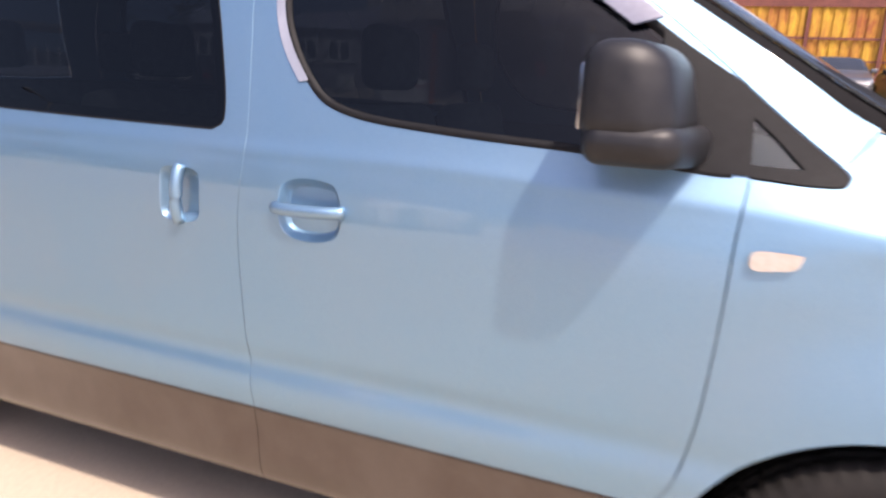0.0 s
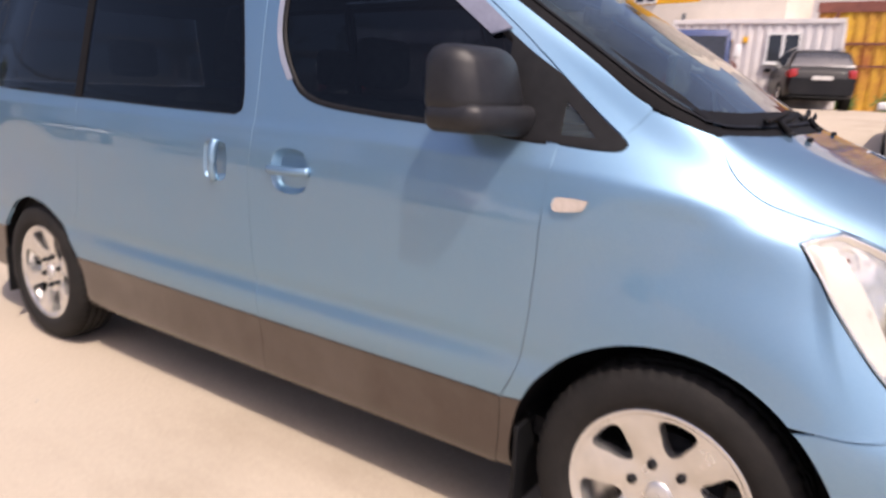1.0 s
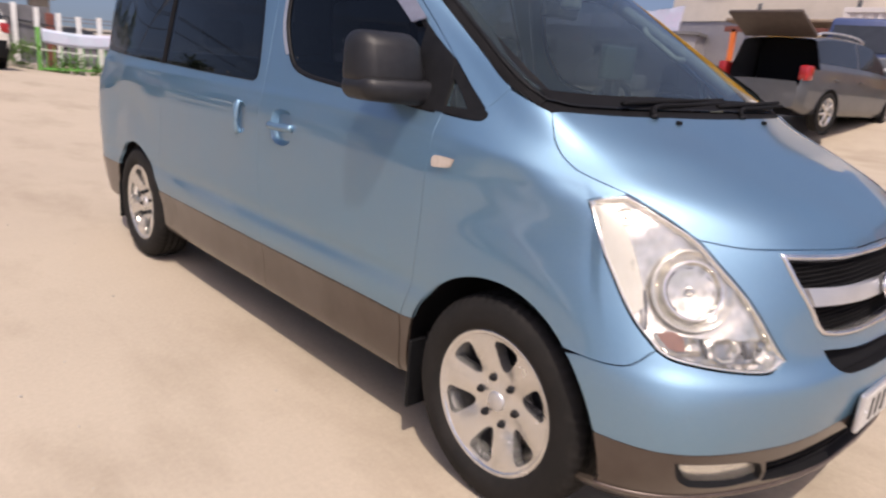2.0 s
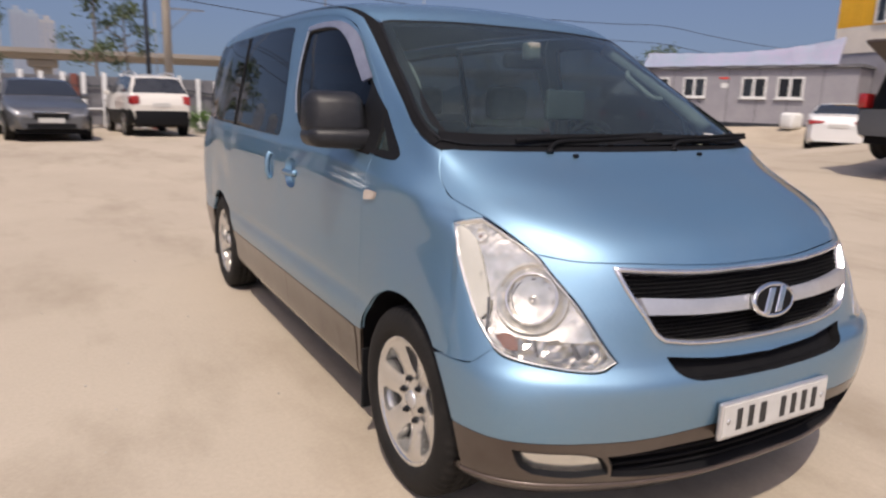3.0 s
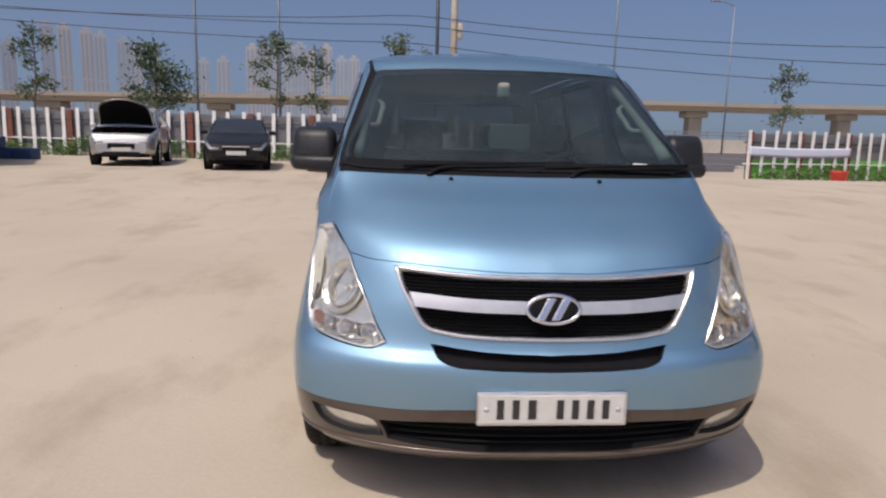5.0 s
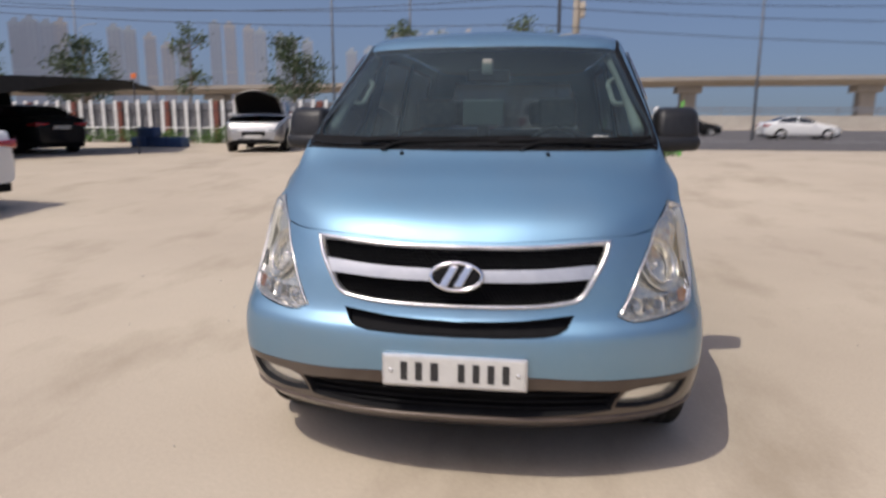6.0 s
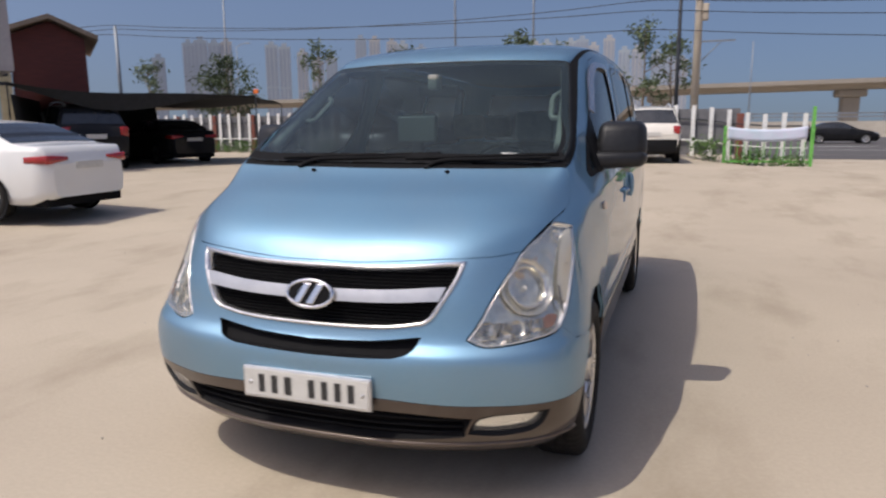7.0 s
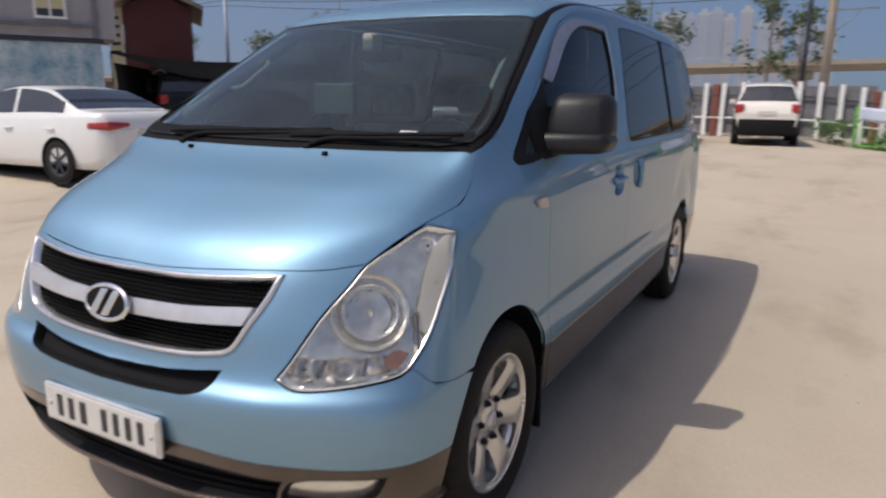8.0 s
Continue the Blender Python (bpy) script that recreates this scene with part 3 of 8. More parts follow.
def cut(curve, low=None, high=None, front=None):
    """The stretch of an arch above a height, on its nose or tail half or both."""
    keep = [p for p in curve if (low is None or p[2] >= low - 1e-6) and (high is None or p[2] <= high + 1e-6)]
    if front is not None:
        mid = (curve[0][1] + curve[-1][1]) / 2
        keep = [p for p in keep if (p[1] < mid) == front]
    return np.array(keep)


BROWN_FRONT = run([(0, -0.842, 0.482), (0.28, -0.832, 0.481), (0.45, -0.80, 0.474), (0.72, -0.712, 0.468), (0.872, -0.613, 0.468), (0.935, -0.50, 0.468), (0.957, -0.407, 0.468)])

# hood
hood = part("hood", patch("hood", Outline(joined(HOOD_LIP, HOOD_SIDE, HOOD_REAR, run([HOOD_REAR[-1], (0, -0.4, 1.168), HOOD_LIP[0]])), GAP), PAINT, both=True), van, "light blue metallic bonnet, slightly dusty")

# grille opening and lower slot
GRILLE = joined(run([(0, -0.72, 0.960), (0.26, -0.71, 0.964), (0.45, -0.675, 0.973), (0.572, -0.636, 0.981)]), run([(0.572, -0.636, 0.981), (0.552, -0.68, 0.915), (0.508, -0.72, 0.836), (0.47, -0.745, 0.776), (0.44, -0.755, 0.757)]),
                run([(0.44, -0.755, 0.757), (0.34, -0.772, 0.741), (0.19, -0.787, 0.733), (0, -0.793, 0.731)]), run([(0, -0.793, 0.731), (0, -0.765, 0.86), (0, -0.72, 0.960)]))
SLOT = joined(run([(0, -0.815, 0.694), (0.27, -0.80, 0.702), (0.438, -0.765, 0.717)]), run([(0.438, -0.765, 0.717), (0.405, -0.80, 0.667), (0.37, -0.812, 0.650), (0.33, -0.822, 0.642)]),
              run([(0.33, -0.822, 0.642), (0.2, -0.832, 0.636), (0, -0.838, 0.633)]), run([(0, -0.838, 0.633), (0, -0.815, 0.694)]))
arch_nose = cut(ARCH_F, 0.468, 0.664, True)
bumper = part("front_bumper", patch("front_bumper", Outline(joined(HOOD_LIP, LAMP_IN[np.argmin(np.linalg.norm(LAMP_IN - HOOD_LIP[-1], axis=1)):], LAMP_LOW, SEAM, arch_nose, BROWN_FRONT[::-1], run([BROWN_FRONT[0], (0, -0.83, 0.66), (0, -0.765, 0.86), HOOD_LIP[0]])), GAP), PAINT,
              holes=[Outline(GRILLE), Outline(SLOT)], both=True), van)

grille = part("grille", sweep("grille", Outline(GRILLE), [(0.0, -0.03), (0.0, 0.001), (0.002, 0.006), (0.010, 0.008), (0.015, 0.004), (0.017, -0.03)], BRIGHT, both=True), van, "black honeycomb grille in a bright chrome frame")
part("grille_backing", patch("grille_backing", Outline(GRILLE), BLACK_FAR, lift=-0.045, lip=0.0, both=True), grille)


def grille_ribs():
    """Staggered cells of the black honeycomb, as short fins standing on the backing."""
    bm = bmesh.new()
    poly, spots = Outline(GRILLE, 0.016), []
    rows = np.arange(0.745, 0.965, 0.0125)
    for r, z in enumerate(rows):
        for x in np.arange(-0.56 + (r % 2) * 0.008, 0.56, 0.016):
            spots.append((x, z))
    uv = uv_of([(abs(x), -0.75, z) for x, z in spots], (0, 2), 0, 4 * PU)
    seats = blend(SKIN, uv) - 0.020 * unit(blend(SKIN_N, uv))
    for (x, z), q, ok in zip(spots, seats, inside(poly.uv, uv)):
        if ok:
            s = 1 if x >= 0 else -1
            cx = s * q[0]
            w, h, d = 0.0062, 0.0028, 0.018
            pts = [(-w, 0, 0), (-w * 0.5, 0, h), (w * 0.5, 0, h), (w, 0, 0), (w * 0.5, 0, -h), (-w * 0.5, 0, -h)]
            front = [bm.verts.new((cx + a, q[1], q[2] + c)) for a, _, c in pts]
            rear = [bm.verts.new((cx + a, q[1] + d, q[2] + c)) for a, _, c in pts]
            bm.faces.new(front)
            for k in range(6):
                bm.faces.new((front[(k + 1) % 6], front[k], rear[k], rear[(k + 1) % 6]))
    return from_bm("honeycomb", bm, BLACK_FAR, False)


tagged(part("honeycomb", grille_ribs(), grille), kind="stuff")
BAR = joined(run([(0, -0.768, 0.873), (0.3, -0.745, 0.879), (0.512, -0.70, 0.893)]), run([(0.512, -0.70, 0.893), (0.49, -0.72, 0.843)]), run([(0.49, -0.72, 0.843), (0.3, -0.755, 0.833), (0, -0.775, 0.828)]), run([(0, -0.775, 0.828), (0, -0.768, 0.873)]))
part("grille_bar", patch("grille_bar", Outline(BAR), SATIN, lift=0.010, lip=0.03, both=True), grille, "satin silver crossbar")


def emblem():
    """Oval badge: a chrome ring round a dark field with a slanted bar shape."""
    m = pose(0, -0.787, 0.853, -14, 0, 0)
    bm = bmesh.new()
    n, k = 48, 10
    ring = []
    for i in range(n):
        a = 2 * math.pi * i / n
        c = Vector((0.095 * math.cos(a), 0, 0.050 * math.sin(a)))
        d = Vector((math.cos(a) / 0.095, 0, math.sin(a) / 0.050)).normalized()
        ring.append([bm.verts.new(m @ (c + d * 0.0085 * math.cos(b) + Vector((0, -0.008 * math.sin(b), 0)))) for b in np.linspace(0, 2 * math.pi, k, endpoint=False)])
    for i in range(n):
        for j in range(k):
            bm.faces.new((ring[i][j], ring[i][(j + 1) % k], ring[(i + 1) % n][(j + 1) % k], ring[(i + 1) % n][j]))
    bmesh.ops.recalc_face_normals(bm, faces=bm.faces)
    badge = part("emblem", from_bm("emblem", bm, CHROME), grille, "oval chrome badge")
    bm = bmesh.new()
    bmesh.ops.create_cone(bm, cap_ends=True, segments=48, radius1=1, radius2=1, depth=1, matrix=m @ Matrix.Rotation(radians(90), 4, "X") @ Matrix.Diagonal((0.092, 0.047, 0.012, 1)))
    part("badge_field", from_bm("badge_field", bm, BLACK_FAR, False), badge)
    bm = bmesh.new()
    lean = Matrix.Identity(4)
    lean[0][2] = 0.55
    for x0, x1, z0, z1 in ((-0.043, -0.012, -0.040, 0.040), (0.012, 0.043, -0.040, 0.040)):
        box(bm, x0, x1, -0.013, -0.003, z0, z1, 0.004, 2, m @ lean)
    part("badge_shape", from_bm("badge_shape", bm, CHROME, False), badge)


emblem()
part("slot_backing", patch("slot_backing", Outline(SLOT), BLACK_FAR, lift=-0.035, lip=0.0, both=True), bumper)
part("slot_rim", sweep("slot_rim", Outline(SLOT), [(0, 0.0), (0.003, -0.006), (0.005, -0.04)], BLACK_FAR, both=True), bumper)

# lower bumper with intake and fog lamps
LOW = joined(run([(0, -0.83, 0.433), (0.25, -0.823, 0.432), (0.45, -0.791, 0.428), (0.625, -0.745, 0.416)]), run([(0.625, -0.745, 0.416), (0.600, -0.738, 0.370), (0.592, -0.73, 0.334)]), run([(0.592, -0.73, 0.334), (0.44, -0.765, 0.320), (0.25, -0.790, 0.312), (0, -0.805, 0.310)]), run([(0, -0.805, 0.310), (0, -0.83, 0.433)]))
FOG = joined(run([(0.878, -0.60, 0.440), (0.80, -0.66, 0.437), (0.69, -0.715, 0.430), (0.64, -0.732, 0.415)]), run([(0.64, -0.732, 0.415), (0.61, -0.735, 0.372), (0.603, -0.727, 0.347)]), run([(0.603, -0.727, 0.347), (0.71, -0.68, 0.335), (0.82, -0.632, 0.345)]), run([(0.82, -0.632, 0.345), (0.855, -0.61, 0.375), (0.878, -0.60, 0.440)]))
arch_low = cut(ARCH_F, 0.29, 0.468, True)
BOTTOM_FRONT = blend(SKIN, np.stack([np.linspace(4.4 * PU, 0, 40), np.full(40, 1.9)], 1))
low_bumper = part("lower_bumper", patch("lower_bumper", Outline(joined(BROWN_FRONT, arch_low, BOTTOM_FRONT, run([BOTTOM_FRONT[-1], (0, -0.82, 0.37), BROWN_FRONT[0]])), GAP), CLAD, holes=[Outline(LOW), Outline(FOG)], both=True), bumper, "brown lower bumper with dust")
part("bumper_tray", patch("bumper_tray", Outline(joined(BOTTOM_FRONT, blend(SKIN, np.stack([np.linspace(0, 4.4 * PU, 40), np.full(40, 0.0)], 1)))), BLACK, lip=0.0, both=True), bumper)
# added tube that stands in for the sun's highlight on the lower lip
row = blend(SKIN, np.stack([np.linspace(0, 3.95 * PU, 34), np.full(34, 0.96 * PW)], 1))
row = np.vstack([(row * (-1, 1, 1))[:0:-1], row])
part("lip_highlight", tube("lip_highlight", row, 0.0085, LIP_GLINT, 8), low_bumper, "brown ridge added as the sun highlight along the intake's foot")
part("intake_backing", patch("intake_backing", Outline(LOW), BLACK_FAR, lift=-0.07, lip=0.0, both=True), low_bumper)
part("intake_rim", sweep("intake_rim", Outline(LOW), [(0, 0.0), (0.005, -0.008), (0.008, -0.07)], BLACK_FAR, both=True), low_bumper)
for k, z in enumerate((0.345, 0.373, 0.402)):
    x = 0.60 - 0.01 * (2 - k)
    row = blend(SKIN, uv_of([(abs(q), -0.8, z) for q in np.linspace(-x, x, 41)], (0, 2), 0, 4 * PU))
    row[:, 0] *= np.sign(np.linspace(-x, x, 41))
    row[:, 1] += 0.028
    part("intake_slat", tube("intake_slat", row, 0.006, BLACK_FAR, 6), low_bumper)

for side in (1, -1):
    fog_line = Outline(FOG)
    fog = part("fog_lamp", sweep("fog_lamp", fog_line, [(0, 0.001), (0.004, -0.006), (0.014, -0.012), (0.016, -0.05)], BLACK, side), low_bumper, "clear fog lamp in a black recess")
    inner = Outline(FOG, 0.016)
    part("fog_reflector", patch("fog_reflector", inner, LAMP_BODY, lift=-0.024, lip=0.0, side=side), fog)
    part("fog_cover", patch("fog_cover", inner, CLEAR, lift=-0.012, lip=0.004, side=side), fog)

# headlights
LAMP = joined(LAMP_IN, LAMP_LOW, LAMP_OUT, LAMP_TOP)


def lamp_ring(name, centre, way, radius, thick, mat, parent, depth=0.0, squash=1.0):
    m = look(centre, Vector(centre) - way) @ Matrix.Translation((0, 0, -depth))
    bm = bmesh.new()
    n, k = 40, 10
    ring = [[bm.verts.new(m @ Vector(((radius + thick * math.cos(b)) * math.cos(a), squash * (radius + thick * math.cos(b)) * math.sin(a), thick * 1.2 * math.sin(b)))) for b in np.linspace(0, 2 * math.pi, k, endpoint=False)] for a in np.linspace(0, 2 * math.pi, n, endpoint=False)]
    for i in range(n):
        for j in range(k):
            bm.faces.new((ring[i][j], ring[i][(j + 1) % k], ring[(i + 1) % n][(j + 1) % k], ring[(i + 1) % n][j]))
    bmesh.ops.recalc_face_normals(bm, faces=bm.faces)
    return part(name, from_bm(name, bm, mat), parent)


def lamp_bowl(name, centre, way, profile, mat, parent, seg=48, lump=None, smooth=True):
    """A round bowl or dome facing along way; profile: how far out, radius."""
    m = look(centre, Vector(centre) - way) @ Matrix.Rotation(radians(-90), 4, "Y")
    return part(name, turned(name, profile, mat, m, seg, lump, smooth), parent)


def cut_steps(depth, rough, centre=None, seed=4):
    """A lamp reflector pressed in small mirror steps, sunk below the skin and hollow round its centre."""
    def shape(p, n, uv):
        jitter = np.random.default_rng(seed).uniform(-rough, rough, len(p))
        sunk = depth + jitter
        if centre is not None:
            sunk = sunk + 0.040 * np.clip(1 - np.linalg.norm(p - np.array(centre), axis=1) / 0.20, 0, 1)
        return p - n * sunk[:, None]
    return shape


for side in (1, -1):
    line = Outline(LAMP, 0.0045)
    lamp = part("headlight", sweep("headlight", line, [(0.0, -0.004), (0.001, 0.001), (0.005, 0.001), (0.007, -0.05)], LAMP_BODY, side), van, "clear headlight with round lamp and yellowed cover")
    part("reflector", patch("reflector", Outline(LAMP, 0.009), MIRROR, lip=0.0, side=side, shape=cut_steps(0.020, 0.0022, (0.79, -0.52, 0.88))), lamp)
    spot = uv_of([(0.792, -0.535, 0.886)])
    face = Vector(unit(blend(SKIN_N, spot))[0])
    c = Vector(blend(SKIN, spot)[0]) - face * 0.030
    c.x, face.x = c.x * side, face.x * side
    lamp_ring("outer_ring", c + face * 0.002, face, 0.108, 0.005, MIRROR, lamp)
    lamp_bowl("ring_dish", c, face, [(-0.010, 0.078), (-0.006, 0.090), (0.000, 0.100), (0.003, 0.106)], MIRROR, lamp, 40, lambda i, s: 0.0025 * (s % 4 < 2), False)
    lamp_ring("inner_ring", c + face * 0.006, face, 0.078, 0.0045, CHROME, lamp)
    lamp_bowl("bowl", c, face, [(-0.060, 0.001), (-0.056, 0.030), (-0.040, 0.055), (-0.018, 0.070), (0.002, 0.077)], MIRROR, lamp, 22, lambda i, s: 0.004 * (s % 2) * (0 < i < 4), False)
    lamp_ring("ring_groove", c + face * -0.020, face, 0.064, 0.0025, SMOKE, lamp)
    lamp_bowl("bulb", c + face * -0.03, face, [(-0.02, 0.010), (0.0, 0.014), (0.016, 0.012), (0.024, 0.001)], CHROME, lamp, 20)
    # stepped pocket along the lower edge with the high beam and the turn signal
    pocket = Outline(joined(run([(0.612, -0.712, 0.730), (0.66, -0.712, 0.700), (0.79, -0.636, 0.706), (0.884, -0.532, 0.726), (0.898, -0.492, 0.775)]), run([(0.898, -0.492, 0.775), (0.82, -0.58, 0.772), (0.72, -0.648, 0.765), (0.64, -0.69, 0.762)]), run([(0.64, -0.69, 0.762), (0.612, -0.712, 0.730)])))
    part("lower_reflector", patch("lower_reflector", pocket, DIM_MIRROR, lip=0.0, side=side, shape=cut_steps(0.014, 0.0065, None, 9), facets=True), lamp)
    for a, b, wide in (((0.700, -0.668, 0.718), (0.712, -0.650, 0.762), 0.006), ((0.800, -0.598, 0.716), (0.806, -0.585, 0.768), 0.005)):
        pw = uv_of([a, b])
        q = blend(SKIN, pw) - 0.010 * unit(blend(SKIN_N, pw))
        part("pocket_wall", tube("pocket_wall", q * (side, 1, 1), wide, SMOKE, 6, 6), lamp)
    q = Vector((side * 0.660, -0.676, 0.735))
    f2 = Vector((side * 0.42, -0.88, 0.22)).normalized()
    lamp_bowl("high_beam", q, f2, [(-0.035, 0.001), (-0.028, 0.018), (0.0, 0.030), (0.006, 0.034)], MIRROR, lamp, 30)
    lamp_bowl("high_beam_bulb", q, f2, [(-0.03, 0.007), (-0.008, 0.008), (0.0, 0.001)], SMOKE, lamp, 12)
    q = Vector((side * 0.755, -0.622, 0.738))
    f3 = Vector((side * 0.62, -0.76, 0.2)).normalized()
    lamp_bowl("turn_signal", q, f3, [(-0.03, 0.001), (-0.02, 0.018), (0.0, 0.028), (0.004, 0.032)], MIRROR, lamp, 30)
    marker = Outline(joined(run([(0.848, -0.560, 0.732), (0.876, -0.536, 0.735), (0.891, -0.500, 0.768)]), run([(0.891, -0.500, 0.768), (0.872, -0.526, 0.786), (0.850, -0.552, 0.770)]), run([(0.850, -0.552, 0.770), (0.848, -0.560, 0.732)])))
    part("side_marker", patch("side_marker", marker, AMBER, lift=-0.006, lip=0.006, side=side), lamp, "amber marker")
    # plain cream panel along the upper outer edge, with a dark joint at its foot
    panel = Outline(joined(run([(0.893, -0.238, 1.060), (0.911, -0.310, 0.955), (0.916, -0.362, 0.885), (0.911, -0.430, 0.805)]), run([(0.911, -0.430, 0.805), (0.897, -0.455, 0.840), (0.884, -0.420, 0.905), (0.866, -0.372, 0.968), (0.856, -0.315, 1.030)]), run([(0.856, -0.315, 1.030), (0.870, -0.272, 1.058), (0.893, -0.238, 1.060)])))
    part("lamp_panel", patch("lamp_panel", panel, LAMP_TRIM, lift=-0.008, lip=0.010, side=side), lamp, "plain cream inner panel")
    pw = uv_of([(0.886, -0.440, 0.872), (0.894, -0.455, 0.830), (0.903, -0.468, 0.772)])
    q = blend(SKIN, pw) - 0.006 * unit(blend(SKIN_N, pw))
    part("panel_joint", tube("panel_joint", q * (side, 1, 1), 0.0045, SMOKE, 6, 10), lamp, "dark joint beside the cream panel")
    q = Vector((side * 0.842, -0.322, 1.036))
    lamp_bowl("position_lamp", q, Vector((side * 0.6, -0.55, 0.6)).normalized(), [(-0.02, 0.001), (-0.01, 0.014), (0.004, 0.022), (0.006, 0.026)], MIRROR, lamp, 24)
    lamp_bowl("position_bulb", q, Vector((side * 0.6, -0.55, 0.6)).normalized(), [(-0.015, 0.007), (0.0, 0.008), (0.006, 0.001)], AMBER, lamp, 12)
    part("lamp_cover", patch("lamp_cover", Outline(LAMP, 0.006), CLEAR, lift=0.002, lip=0.006, side=side), lamp, "clear cover, hazed at the top")

# fenders, doors and flanks
STRIP_OUT = run([(0.835, 0.036, 1.300), (0.838, 0.184, 1.363), (0.820, 0.316, 1.450), (0.786, 0.552, 1.60), (0.752, 0.789, 1.75), (0.740, 0.92, 1.832)])
WS_EDGE = run([(0.800, 0.035, 1.318), (0.812, 0.10, 1.350), (0.806, 0.209, 1.413), (0.776, 0.37, 1.511), (0.733, 0.624, 1.671), (0.700, 0.795, 1.778)])
WS_BASE = run([(0, -0.072, 1.308), (0.3, -0.067, 1.308), (0.566, -0.042, 1.309), (0.72, -0.005, 1.310), (0.800, 0.035, 1.318)])
WS_TOP = run([(0.700, 0.795, 1.778), (0.685, 0.815, 1.794), (0.55, 0.785, 1.805), (0.3, 0.757, 1.813), (0, 0.75, 1.815)])
DITCH = run([(0.740, 0.92, 1.832), (0.745, 1.10, 1.874), (0.763, 1.4, 1.902), (0.779, 2.0, 1.912), (0.783, 2.8, 1.916), (0.768, 3.35, 1.902), (0.715, 3.74, 1.872)])
DITCH_IN = run([(0.710, 0.86, 1.826), (0.722, 1.05, 1.880), (0.745, 1.4, 1.912), (0.761, 2.0, 1.922), (0.765, 2.8, 1.926), (0.748, 3.35, 1.912), (0.705, 3.74, 1.882)])
FENDER_SEAM = run([(0.842, 0.154, 1.340), (0.865, 0.18, 1.305), (0.882, 0.212, 1.269)])
DOOR_FRONT = on_side((0.37, 1.24), (0.38, 1.13), (0.385, 0.98), (0.39, 0.87), (0.405, 0.70), (0.43, 0.59), (0.472, 0.505))
DOOR_FRONT = run(DOOR_FRONT)
DOOR_TOP = run(on_side((0.40, 1.418), (0.47, 1.475), (0.56, 1.545), (0.80, 1.712), (0.97, 1.800), (1.15, 1.846), (1.5, 1.866)))
DOOR_REAR = run(on_side((1.5, 1.866), (1.555, 1.80), (1.56, 1.65), (1.545, 1.45), (1.53, 1.23), (1.545, 1.0), (1.537, 0.8), (1.512, 0.505)))
SLIDE_REAR = run(on_side((2.70, 1.870), (2.71, 1.6), (2.716, 1.245), (2.72, 1.0), (2.745, 0.80), (2.80, 0.68), (2.868, 0.603)))
SILL = run(on_side((0.472, 0.505), (1.0, 0.505), (1.512, 0.505)))
SILL_2 = run(on_side((1.512, 0.505), (2.1, 0.505), (2.81, 0.505)))
QUARTER = joined(run(on_side((0.206, 1.268), (0.193, 1.252), (0.203, 1.237), (0.25, 1.233), (0.37, 1.24)), 0.006), run(on_side((0.37, 1.24), (0.384, 1.33), (0.40, 1.418))), run(on_side((0.40, 1.418), (0.30, 1.337), (0.206, 1.268))))
arch_fender = cut(ARCH_F, 0.664, None, True)
FENDER = joined(HOOD_SIDE[np.argmin(np.linalg.norm(HOOD_SIDE - LAMP_TOP[-1], axis=1)):], run([(0.822, -0.008, 1.285), (0.835, 0.036, 1.300), (0.842, 0.154, 1.340)]), FENDER_SEAM, run(on_side((0.206, 1.268), (0.193, 1.252), (0.203, 1.237), (0.25, 1.233), (0.37, 1.24)), 0.006), DOOR_FRONT,
                run([DOOR_FRONT[-1], cut(ARCH_F, 0.505, None, False)[0]]), cut(ARCH_F, 0.505, None, False), arch_fender, SEAM[::-1], LAMP_OUT, LAMP_TOP)
DOOR = joined(DOOR_FRONT[::-1], run(on_side((0.37, 1.24), (0.384, 1.33), (0.40, 1.418))), DOOR_TOP, DOOR_REAR, SILL[::-1])
DOOR_WIN = joined(run(on_side((1.452, 1.782), (1.468, 1.65), (1.455, 1.53), (1.42, 1.45), (1.37, 1.38), (1.32, 1.335), (1.23, 1.305), (0.99, 1.282), (0.70, 1.267), (0.51, 1.249), (0.408, 1.242))), run(on_side((0.408, 1.242), (0.41, 1.33), (0.422, 1.415))),
                  run(on_side((0.422, 1.415), (0.58, 1.527), (0.80, 1.678), (0.95, 1.752), (1.10, 1.788), (1.25, 1.797), (1.40, 1.796), (1.452, 1.782))))
SLIDE = joined(DOOR_REAR[::-1], run(on_side((1.5, 1.866), (2.1, 1.876), (2.70, 1.870))), SLIDE_REAR, cut(ARCH_R, 0.505, 0.60, True), SILL_2[::-1])
SLIDE_WIN = joined(run(on_side((1.715, 1.826), (1.688, 1.67), (1.64, 1.48), (1.605, 1.31), (1.608, 1.265), (1.64, 1.247))), run(on_side((1.64, 1.247), (2.1, 1.251), (2.703, 1.262))), run(on_side((2.703, 1.262), (2.70, 1.5), (2.69, 1.838))), run(on_side((2.69, 1.838), (2.2, 1.842), (1.80, 1.836), (1.715, 1.826))))
REAR_WIN = joined(run(on_side((2.728, 1.262), (3.3, 1.275), (3.62, 1.286), (3.775, 1.300), (3.805, 1.345))), run(on_side((3.805, 1.345), (3.785, 1.52), (3.745, 1.68), (3.70, 1.775), (3.60, 1.818))), run(on_side((3.60, 1.818), (3.1, 1.835), (2.715, 1.838))), run(on_side((2.715, 1.838), (2.722, 1.5), (2.728, 1.262))))
TAIL = run([(0.715, 3.74, 1.872), (0.755, 3.86, 1.72), (0.80, 3.93, 1.56), (0.858, 3.965, 1.29), (0.895, 4.01, 1.07), (0.905, 4.02, 0.80), (0.905, 4.0, 0.55)])
